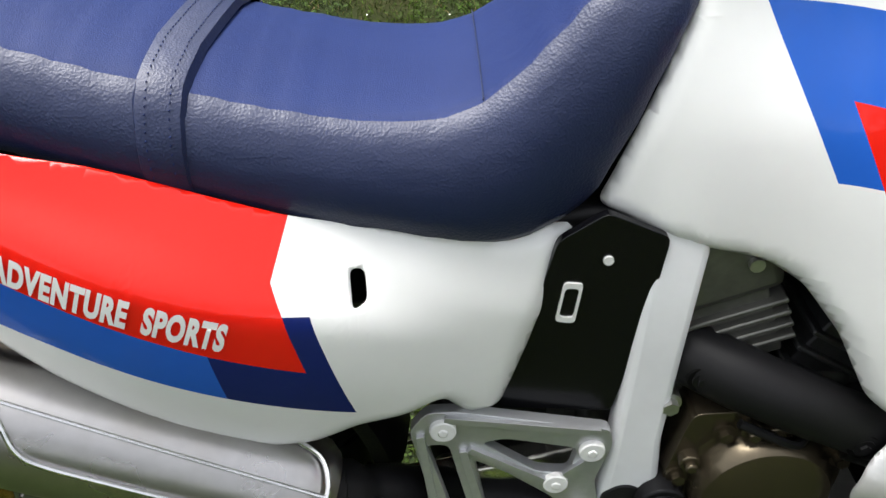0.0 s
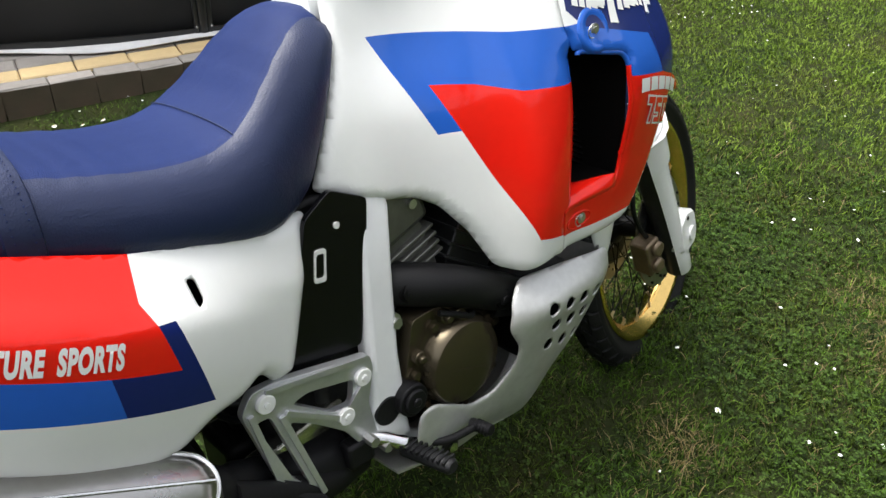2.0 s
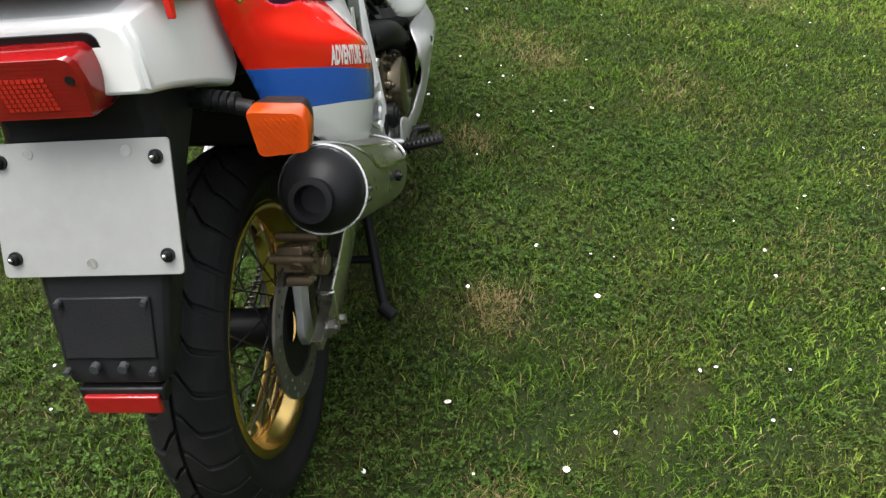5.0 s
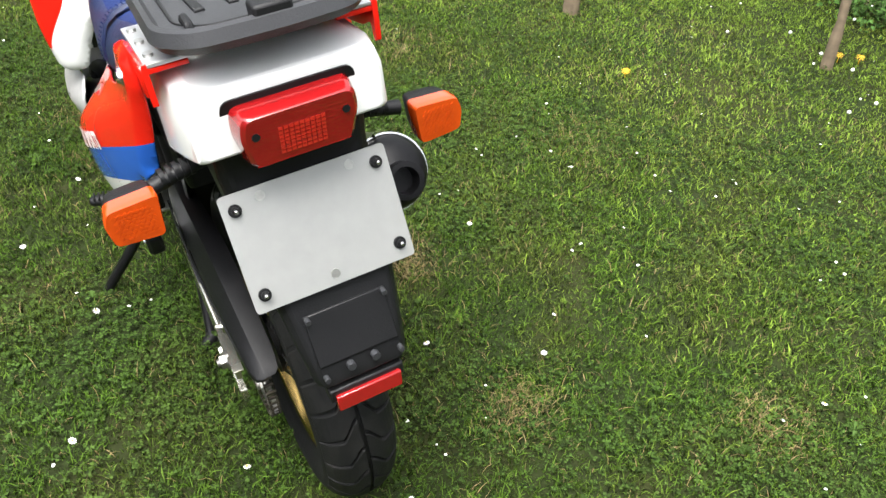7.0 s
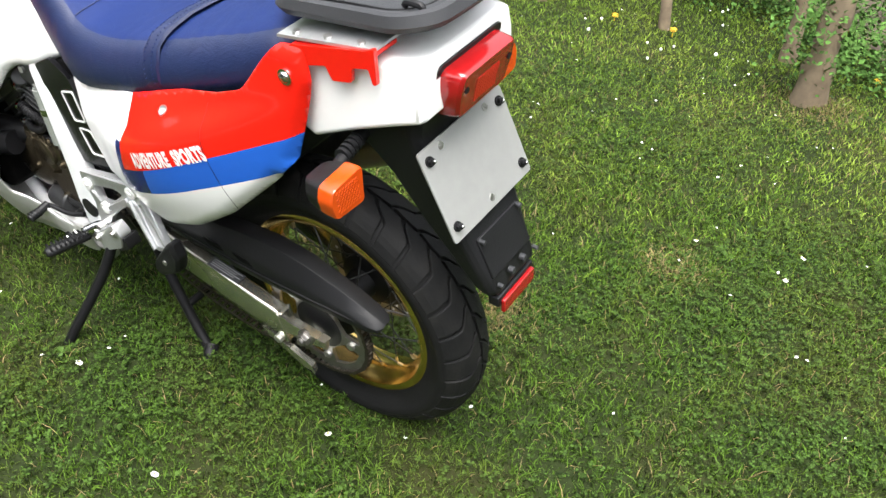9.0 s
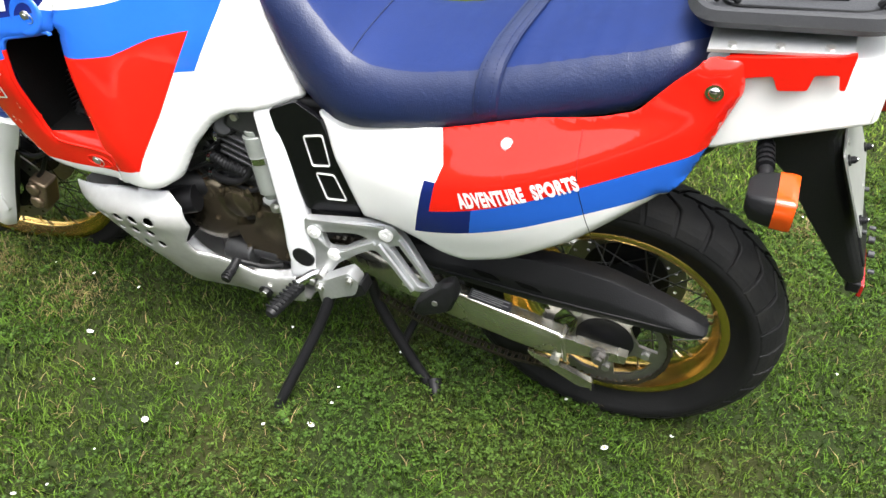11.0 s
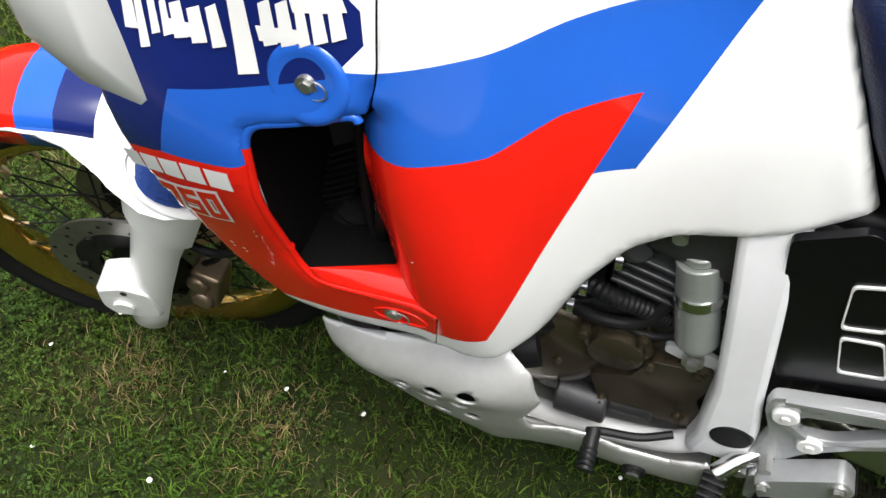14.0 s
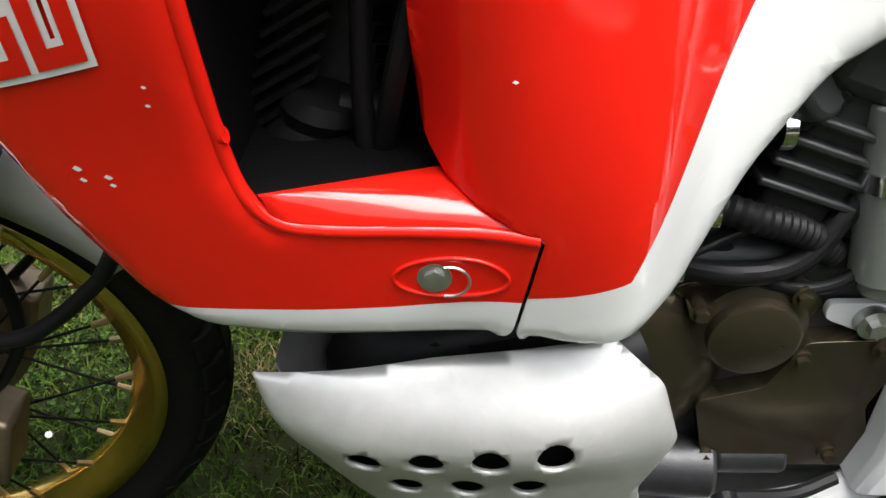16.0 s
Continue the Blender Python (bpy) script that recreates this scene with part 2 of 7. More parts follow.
def cut(bm, p, d):
    """Cut the flat mesh along the line through p with direction d."""
    bmesh.ops.bisect_plane(bm, geom=bm.verts[:] + bm.edges[:] + bm.faces[:], dist=1e-5, plane_co=(p[0], p[1], 0), plane_no=(-d[1], d[0], 0))


def surface(levels, table):
    """y(x, z) from a small table of widths: {x: widths at the heights in levels}, smoothed between."""
    xs = sorted(table)
    def row(f, v, keys):
        if v <= keys[0]:
            return f(0)
        if v >= keys[-1]:
            return f(len(keys) - 1)
        i = max(j for j in range(len(keys) - 1) if keys[j] <= v)
        h = keys[i + 1] - keys[i]
        t = (v - keys[i]) / h
        a, b = f(i), f(i + 1)
        ma = (b - f(i - 1)) / (keys[i + 1] - keys[i - 1]) if i else (b - a) / h
        mb = (f(i + 2) - a) / (keys[i + 2] - keys[i]) if i + 2 < len(keys) else (b - a) / h
        return (2 * t ** 3 - 3 * t * t + 1) * a + (t ** 3 - 2 * t * t + t) * h * ma + (3 * t * t - 2 * t ** 3) * b + (t ** 3 - t * t) * h * mb
    return lambda x, z: row(lambda i: row(lambda j: table[xs[i]][j], z, levels), x, xs)


def edge_gap(p, poly, plain=None):
    """Distance to the outline, leaving out the edges that plain() names."""
    best = 9.0
    for i in range(len(poly)):
        a, b = Vector(poly[i - 1][:2]), Vector(poly[i][:2])
        if plain and plain(a, b):
            continue
        d = b - a
        t = max(0, min(1, (p - a).dot(d) / max(d.length_squared, 1e-9)))
        best = min(best, (a + d * t - p).length)
    return best


def shell(name, outline, yfun, side, mats, parent, paint=(), holes=(), lip=0.012, lipw=0.018, thick=0.004, step=0.009, label="", rad=0.012, plain=None):
    """A bodywork panel: the outline in (x, z), bent to y = side * yfun(x, z), with its colour fields cut into it."""
    poly = fillet(outline, rad)
    rings = [[Vector(q) for q in h] if len(h) > 8 else fillet(h, 0.012) for h in holes]
    bm = bmesh.new()
    flat_face(bm, poly, rings)
    xs, zs = [q[0] for q in poly], [q[1] for q in poly]
    for i in range(1, int((max(xs) - min(xs)) / step) + 1):
        cut(bm, (min(xs) + i * step, 0), (0, 1))
    for i in range(1, int((max(zs) - min(zs)) / step) + 1):
        cut(bm, (0, min(zs) + i * step), (1, 0))
    for _, field in paint:
        for i in range(len(field)):
            a, b = Vector(field[i - 1]), Vector(field[i])
            cut(bm, a, (b - a).normalized())
    for f in bm.faces:
        c = f.calc_center_median()
        for k, field in paint:
            if inside(c, field):
                f.material_index = k
    for v in bm.verts:
        x, z = v.co.x, v.co.y
        d = edge_gap(Vector((x, z)), poly, plain)
        y = yfun(x, z) - lip * max(0.0, 1 - d / lipw) ** 2
        v.co = (x, side * y, z)
    bmesh.ops.recalc_face_normals(bm, faces=bm.faces)
    bm.normal_update()
    if sum(f.normal.y * f.calc_area() for f in bm.faces) * side < 0:
        bmesh.ops.reverse_faces(bm, faces=bm.faces)
    return part(name, bm, mats, parent, label, smooth=50, solid=thick)


def plate(bm, outline, y0, y1, holes=(), rad=0.006, swap=None):
    """A slab between y0 and y1 with the outline in (x, z)."""
    b2 = bmesh.new()
    flat_face(b2, fillet(outline, rad, 3), [fillet(h, rad, 3) for h in holes])
    r = bmesh.ops.extrude_face_region(b2, geom=b2.faces[:])
    for v in b2.verts:
        v.co = (v.co.x, y0, v.co.y)
    for v in r["geom"]:
        if isinstance(v, bmesh.types.BMVert):
            v.co.y = y1
    bmesh.ops.recalc_face_normals(b2, faces=b2.faces)
    me = bpy.data.meshes.new("slab")
    b2.to_mesh(me)
    b2.free()
    bm.from_mesh(me)
    bpy.data.meshes.remove(me)


def circle2(c, r, n=14):
    return [(c[0] + r * math.cos(2 * math.pi * i / n), c[1] + r * math.sin(2 * math.pi * i / n)) for i in range(n)]


def thing(name, label, category, m=None, group=""):
    e = new(name)
    if m is not None:
        e.matrix_world = m
    return tagged(e, label, category, group)


# ---- motorcycle: built upright, then leaned onto its side stand ----
LEAN = Matrix(((0.99944, -0.00556, 0.0329, -0.0011), (0.0, 0.98603, 0.16658, -0.0054), (-0.03337, -0.16648, 0.98548, -0.0121), (0, 0, 0, 1)))
bike = thing("motorcycle", "white, red and blue adventure motorcycle leaning on its side stand", "motorcycle", LEAN)

# fuel tank with the fairing sides
TANK_Y = surface((0.55, 0.70, 0.85, 0.97, 1.08), {
    0.58: (0.10, 0.112, 0.105, 0.085, 0.05), 0.66: (0.125, 0.138, 0.122, 0.085, 0.05), 0.74: (0.145, 0.142, 0.122, 0.076, 0.05),
    0.80: (0.155, 0.152, 0.132, 0.085, 0.06), 0.86: (0.185, 0.185, 0.165, 0.12, 0.09), 0.915: (0.232, 0.245, 0.216, 0.17, 0.13),
    1.0: (0.230, 0.243, 0.243, 0.212, 0.17), 1.1: (0.228, 0.247, 0.262, 0.215, 0.17), 1.2: (0.212, 0.238, 0.252, 0.20, 0.14),
    1.3: (0.16, 0.206, 0.222, 0.165, 0.09)})
TANK_OUT = [(0.585, 0.785), (0.652, 0.757), (0.70, 0.742), (0.75, 0.730), (0.79, 0.705), (0.83, 0.655), (0.866, 0.585), (0.90, 0.572), (0.972, 0.586),
            (0.959, 0.664, 0.001), (1.008, 0.686, 0.004), (1.021, 0.702), (1.027, 0.76), (1.028, 0.84), (1.024, 0.885), (1.002, 0.914, 0.004), (0.992, 0.95), (0.99, 1.09),
            (0.88, 1.12), (0.74, 1.10), (0.665, 1.045), (0.655, 0.955), (0.615, 0.86)]
FAIR_OUT = [(0.974, 0.588), (1.04, 0.585), (1.107, 0.583), (1.154, 0.587), (1.182, 0.608), (1.218, 0.670), (1.250, 0.743), (1.276, 0.810), (1.30, 0.90), (1.295, 1.02), (1.22, 1.09), (0.992, 1.09),
            (0.994, 0.95), (1.004, 0.916, 0.004), (1.06, 0.903), (1.114, 0.893, 0.012), (1.119, 0.83), (1.118, 0.75), (1.113, 0.703), (1.098, 0.672, 0.014), (1.03, 0.666), (0.961, 0.664, 0.001)]


def bump_step(v):
    v = max(0.0, min(1.0, v))
    return v * v * (3 - 2 * v)


def FLANK_Y(x, z):
    """The tank flank, which turns inwards to the rear edge of the air duct."""
    return TANK_Y(x, z) - 0.046 * max(0.0, min(1.0, (x - 0.964) / 0.060)) ** 2.2 * bump_step((z - 0.655) / 0.03) * bump_step((0.935 - z) / 0.03)


DUCT = [(1.022, 0.702), (1.10, 0.690), (1.117, 0.72), (1.114, 0.893), (1.026, 0.905)]
for side in (1, -1):
    shell("tank_side", TANK_OUT, FLANK_Y, side, [WHITE, RED, BLUE], bike,
          paint=[(2, [(0.722, 0.971), (0.796, 0.819), (0.836, 0.819), (0.90, 0.80), (1.06, 0.80), (1.06, 0.952), (0.92, 0.955)]),
                 (1, [(0.800, 0.891), (0.911, 0.634), (0.985, 0.620), (1.06, 0.66), (1.06, 0.868), (0.91, 0.872), (0.86, 0.885)])],
          label="white fuel tank flank with red and blue paint fields", lip=0.012, lipw=0.016, plain=lambda a, b: min(a.x, b.x) > 0.952 or min(a.y, b.y) > 1.0)
    shell("fairing_side", FAIR_OUT, TANK_Y, side, [RED, WHITE, BLUE, NAVY], bike,
          paint=[(1, [(0.94, 0.50), (1.26, 0.50), (1.26, 0.60), (1.18, 0.606), (1.10, 0.610), (1.04, 0.613), (0.94, 0.6225)]),
                 (2, [(0.96, 0.874), (1.123, 0.857), (1.214, 0.844), (1.198, 0.889), (1.187, 0.918), (1.18, 0.96), (0.96, 0.96)]),
                 (3, [(1.214, 0.844), (1.34, 0.803), (1.34, 1.2), (1.18, 1.2), (1.18, 0.96), (1.187, 0.918), (1.198, 0.889)]),
                 (1, [(0.96, 0.952), (1.06, 0.955), (1.10, 1.2), (0.96, 1.2)]),
                 (3, [(1.215, 0.905), (1.10, 0.932), (1.03, 0.948), (1.002, 0.975), (1.004, 1.0), (1.03, 1.025), (1.06, 1.02), (1.085, 1.035), (1.10, 1.075), (1.18, 1.06), (1.23, 1.03), (1.24, 0.95)]),
                 (1, [(1.08, 1.06), (1.34, 1.06), (1.34, 1.2), (1.08, 1.2)])],
          label="red fairing side round a large air duct opening", lip=0.007, lipw=0.014, plain=lambda a, b: max(a.x, b.x) < 1.0 or min(a.y, b.y) > 1.0 or (max(a.y, b.y) < 0.68 and min(a.y, b.y) > 0.65 and max(a.x, b.x) < 1.10))
    # near-black sheet added deep behind the duct opening, standing in for its shade
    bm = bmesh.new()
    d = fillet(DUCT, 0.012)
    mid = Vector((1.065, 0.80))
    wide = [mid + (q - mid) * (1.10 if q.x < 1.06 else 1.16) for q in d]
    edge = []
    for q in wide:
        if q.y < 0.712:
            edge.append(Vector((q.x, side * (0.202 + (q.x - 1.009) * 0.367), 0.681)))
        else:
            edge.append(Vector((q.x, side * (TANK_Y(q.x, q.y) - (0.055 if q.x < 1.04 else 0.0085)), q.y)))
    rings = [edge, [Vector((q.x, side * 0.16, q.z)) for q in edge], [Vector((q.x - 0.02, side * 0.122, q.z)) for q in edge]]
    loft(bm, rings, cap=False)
    part("duct_shade_sheet", bm, DARK, bike, smooth=30)
    # lower duct shelf and its fastener
    bm = bmesh.new()
    inner_edge, outer_edge = ((1.103, 0.240, 0.690), (1.009, 0.2055, 0.6865)), ((1.096, TANK_Y(1.096, 0.670), 0.670), (0.9605, TANK_Y(0.9605, 0.664), 0.6645))
    grid = []
    for j in range(7):
        w = j / 6
        row = []
        for i in range(13):
            u = i / 12
            a, b = Vector(outer_edge[0]).lerp(Vector(outer_edge[1]), u), Vector(inner_edge[0]).lerp(Vector(inner_edge[1]), u)
            q = a.lerp(b, w)
            q.y = q.y if w else TANK_Y(q.x, q.z) - 0.0005
            row.append(bm.verts.new((q.x, side * q.y, q.z + 0.004 * math.sin(math.pi * w))))
        grid.append(row)
    for a, b in zip(grid, grid[1:]):
        for i in range(12):
            bm.faces.new((a[i], a[i + 1], b[i + 1], b[i]))
    part("duct_ledge", bm, RED, bike, "red sloping ledge under the air duct", solid=0.003, smooth=60)
    bm = bmesh.new()
    tube(bm, [(x, side * (TANK_Y(x, z) - o), z) for x, z, o in ((0.961, 0.6645, 0.0022), (0.99, 0.6660, 0.0022), (1.03, 0.6675, 0.0022), (1.07, 0.669, 0.0026), (1.094, 0.673, 0.0036), (1.109, 0.688, 0.006), (1.1155, 0.712, 0.008), (1.118, 0.745, 0.0085))], 0.0042, n=10)
    part("ledge_lip", bm, RED, bike, "rolled red outer edge of the duct ledge", smooth=80)
    for x, z in ((1.016, 0.636), (1.051, 0.940)):
        bm = bmesh.new()
        y = side * TANK_Y(x, z)
        cyl(bm, (x, y - side * 0.004, z), (x, y + side * 0.0012, z), 0.0095, n=20)
        cyl(bm, (x, y, z), (x, y + side * 0.0035, z), 0.006, n=6)
        tube(bm, [(x - 0.008 - 0.011 * math.cos(q), y + side * 0.003, z - 0.001 + 0.010 * math.sin(q)) for q in (radians(-105 + 30 * j) for j in range(8))], 0.0009, n=6)
        part("quarter_turn_fastener", bm, BOLT, bike, "bright steel quarter-turn fastener")
        if z < 0.8:
            bm = bmesh.new()
            ov = [Vector((x - 0.009 + 0.031 * math.cos(a), side * (TANK_Y(x - 0.009 + 0.031 * math.cos(a), z + 0.014 * math.sin(a)) + 0.0005), z + 0.014 * math.sin(a))) for a in (2 * math.pi * j / 28 for j in range(28))]
            tube(bm, ov, 0.0013, n=8, smooth=False, closed=True)
            part("fastener_recess", bm, RED, bike, "red rolled rim of the oval fastener recess", smooth=80)
    # rolled lip round the duct, a raised round dish about the upper fastener
    bm = bmesh.new()
    lip_ = [Vector((x, side * (TANK_Y(x, z) - 0.0085), z)) for x, z in fillet([(1.117, 0.715), (1.1195, 0.80), (1.115, 0.8945), (1.06, 0.9045), (1.006, 0.9155)], 0.02, 6)[2:-2]]
    tube(bm, lip_, 0.0045, n=10, smooth=False)
    for f in bm.faces:
        f.material_index = 1 if f.calc_center_median().z > 0.858 else 0
    part("duct_lip", bm, [RED, BLUE], bike, "rolled painted lip of the air duct", smooth=80)
    dish = Matrix.Translation((1.051, side * (TANK_Y(1.051, 0.94) - 0.003), 0.94)) @ Matrix.Rotation(side * radians(20), 4, "X")
    bm = bmesh.new()
    lathe(bm, [(0.038, side * -0.004), (0.036, side * 0.0022), (0.032, side * 0.0040), (0.026, side * 0.0036), (0.020, side * 0.0018), (0.0, side * 0.001)], n=36, m=dish)
    part("fastener_dish", bm, BLUE, bike, "round blue dish about the fastener", smooth=60)
# tank top between the two flanks
bm = bmesh.new()
rings = []
for x, w, zt, zl in ((0.655, 0.05, 1.05, 1.0), (0.70, 0.06, 1.12, 1.03), (0.80, 0.075, 1.15, 1.05), (0.90, 0.10, 1.16, 1.06), (0.99, 0.13, 1.155, 1.06), (1.04, 0.13, 1.14, 1.05)):
    rings.append([Vector((x, w * math.cos(a), zl + (zt - zl) * max(0, math.sin(a)) ** 0.7 - (0.05 if math.sin(a) < 0 else 0))) for a in (math.pi * j / 12 for j in range(13))] +
                 [Vector((x, -w * 0.9, zl - 0.05)), Vector((x, w * 0.9, zl - 0.05))])
loft(bm, rings)
part("tank_top", bm, WHITE, bike, "white rounded top of the fuel tank")

# front cowl closing the fairing, with screen and headlamp panel
bm = bmesh.new()
rings = []
for k, (x, z) in enumerate(((1.25, 0.80), (1.295, 0.90), (1.31, 1.0), (1.28, 1.10), (1.20, 1.18))):
    w = (0.16, 0.17, 0.15, 0.12, 0.10)[k]
    rings.append([Vector((x + 0.05 * math.cos(a) - 0.05, w * math.sin(a), z)) for a in (radians(-90 + 15 * j) for j in range(13))])
vs = [[bm.verts.new(q) for q in r] for r in rings]
for a, b in zip(vs, vs[1:]):
    for i in range(12):
        bm.faces.new((a[i], a[i + 1], b[i + 1], b[i]))
part("front_cowl", bm, WHITE, bike, "white front cowl", solid=0.004)

# decals: number and bars where lettering stands
def slab2(bm, poly, yfun, side, lift=0.0016):
    b2 = bmesh.new()
    flat_face(b2, poly)
    xs, zs = [q[0] for q in poly], [q[1] for q in poly]
    for i in range(1, 12):
        cut(b2, (min(xs) + (max(xs) - min(xs)) * i / 12, 0), (0, 1))
    for i in range(1, 6):
        cut(b2, (0, min(zs) + (max(zs) - min(zs)) * i / 6), (1, 0))
    for v in b2.verts:
        v.co = (v.co.x, side * (yfun(v.co.x, v.co.y) + lift), v.co.y)
    bmesh.ops.recalc_face_normals(b2, faces=b2.faces)
    me = bpy.data.meshes.new("tmp")
    b2.to_mesh(me)
    b2.free()
    bm.from_mesh(me)
    bpy.data.meshes.remove(me)


def lettering(text, a, b, height, yfun, side, material, name, offset=0.0, lift=0.0022, shear=0.0, inset=0.0):
    """Raised lettering laid on a body surface with its baseline from a to b, in (x, z)."""
    cu = bpy.data.curves.new(name, "FONT")
    cu.body, cu.shear, cu.resolution_u, cu.space_character = text, shear, 4, 1.1
    tmp = new("letters", cu)
    bpy.context.view_layer.update()
    plainest = bpy.data.meshes.new_from_object(tmp.evaluated_get(bpy.context.evaluated_depsgraph_get()))
    xx, yy = [v.co.x for v in plainest.vertices], [v.co.y for v in plainest.vertices]
    x0, x1, y0, y1 = min(xx), max(xx), min(yy), max(yy)
    cu.offset = offset
    bpy.context.view_layer.update()
    me = bpy.data.meshes.new_from_object(tmp.evaluated_get(bpy.context.evaluated_depsgraph_get()))
    bpy.data.objects.remove(tmp)
    bm = bmesh.new()
    bm.from_mesh(me)
    bpy.data.meshes.remove(me)
    bmesh.ops.triangulate(bm, faces=bm.faces)
    for i in range(1, 40):
        cut(bm, (x0 + (x1 - x0) * i / 40, 0), (0, 1))
    for i in range(1, 6):
        cut(bm, (0, y0 + (y1 - y0) * i / 6), (1, 0))
    a, b = Vector(a), Vector(b)
    a, b = a.lerp(b, inset) + Vector((0, inset * 0.05)), b.lerp(a, inset) + Vector((0, inset * 0.05))
    u = b - a
    w = Vector((-u.y, u.x)).normalized() * height
    if w.y < 0:
        w = -w
    for v in bm.verts:
        q = a + u * ((v.co.x - x0) / (x1 - x0)) + w * ((v.co.y - y0) / (y1 - y0))
        v.co = (q.x, side * (yfun(q.x, q.y) + lift), q.y)
    bm.normal_update()
    for f in bm.faces:
        if f.normal.y * side < 0:
            f.normal_flip()
    me2 = bpy.data.meshes.new(name)
    bm.to_mesh(me2)
    bm.free()
    me2.materials.append(material)
    ob = new(name, me2)
    ob.parent = bike
    return ob


for side in (1, -1):
    # engine-size figures: blocky red digits with a white outline
    base, along, rise = Vector((1.2445, 0.745)), Vector((-0.0850, 0.0250)), Vector((0.0, 0.0445))
    if side == -1:
        base, along = Vector((1.1595, 0.7700)), Vector((0.0850, -0.0250))
    DIGIT = {"7": [[(0, 1), (1, 1), (1, 0.74), (0, 0.74)], [(0.62, 0.80), (1, 0.80), (0.66, 0), (0.28, 0)]],
             "5": [[(0, 1), (1, 1), (1, 0.78), (0, 0.78)], [(0, 1), (0.32, 1), (0.32, 0.45), (0, 0.45)], [(0, 0.63), (1, 0.63), (1, 0.42), (0, 0.42)], [(0.68, 0.63), (1, 0.63), (1, 0), (0.68, 0)], [(0, 0.2), (1, 0.2), (1, 0), (0, 0)]],
             "0": [[(0, 1), (1, 1), (1, 0.78), (0, 0.78)], [(0, 0.22), (1, 0.22), (1, 0), (0, 0)], [(0, 1), (0.33, 1), (0.33, 0), (0, 0)], [(0.67, 1), (1, 1), (1, 0), (0.67, 0)]]}
    for k, ch in enumerate("750"):
        digit = None
        for grow, lift, material, nm in ((0.10, 0.0019, DECAL, "digit"), (0.0, 0.0027, RED, "digit_fill")):
            bm = bmesh.new()
            for bar in DIGIT[ch]:
                cu, cv = sum(q[0] for q in bar) / 4, sum(q[1] for q in bar) / 4
                quad = []
                for u, v in bar:
                    u += grow * 1.25 * (1 if u > cu else -1)
                    v += grow * 0.8 * (1 if v > cv else -1)
                    q = base + along * ((k * 1.16 + u) / 3.32) + rise * v
                    quad.append((q.x, q.y))
                slab2(bm, quad, TANK_Y, side, lift)
            ob_ = part(nm, bm, material, digit or bike, "white-outlined red figure on the fairing" if grow else "", smooth=0)
            digit = ob_
    # maker's mark as plain blocks
    for i in range(5):
        def foot(x):
            u = (1.284 - x) / 0.151
            return 0.789 + 0.0655 * u - 0.0275 * u * u
        x, w = 1.282 - 0.0302 * i, (0.0265, 0.027, 0.027, 0.026, 0.027)[i]
        bm = bmesh.new()
        slab2(bm, [(x, foot(x)), (x - w, foot(x - w)), (x - w + 0.001, foot(x - w) + 0.0225), (x + 0.001, foot(x) + 0.0225)], TANK_Y, side)
        part("maker_block", bm, DECAL, bike, "plain white block of the maker mark")
    # model mark as plain white strokes on a navy field
    for i, (dx, w, h, o, lean) in enumerate(((0.0, 0.017, 0.052, 0, 0.012), (0.019, 0.012, 0.046, -0.012, 0.010), (0.034, 0.010, 0.032, 0, 0.006), (0.048, 0.009, 0.030, 0, 0.005), (0.060, 0.015, 0.030, 0, 0.006),
                                        (0.079, 0.016, 0.030, -0.002, 0.006), (0.100, 0.014, 0.034, -0.004, 0.008), (0.124, 0.020, 0.075, -0.022, 0.014), (0.150, 0.013, 0.036, 0, 0.006), (0.166, 0.013, 0.036, 0, 0.006),
                                        (0.182, 0.010, 0.034, 0, 0.005), (0.195, 0.012, 0.036, 0.002, 0.006), (0.210, 0.012, 0.036, 0.004, 0.006))):
        x, z = 1.236 - dx, 0.946 + 0.13 * dx + o
        bm = bmesh.new()
        slab2(bm, [(x, z), (x - w, z + 0.004), (x - w + lean, z + h), (x + lean * 0.6, z + h - 0.005)], TANK_Y, side)
        part("mark_stroke", bm, DECAL, bike, "plain white stroke of the model mark")
    for dx, w, o in ((0.0, 0.040, 0.030), (0.058, 0.030, 0.003), (0.098, 0.070, 0.050), (0.148, 0.040, 0.004), (0.180, 0.045, 0.026)):
        x, z = 1.238 - dx, 0.946 + 0.13 * dx + o
        bm = bmesh.new()
        slab2(bm, [(x, z), (x - w, z + 0.1 * w), (x - w + 0.004, z + 0.1 * w + 0.010), (x + 0.003, z + 0.011)], TANK_Y, side, 0.0019)
        part("mark_stroke", bm, DECAL, bike, "plain white stroke of the model mark")

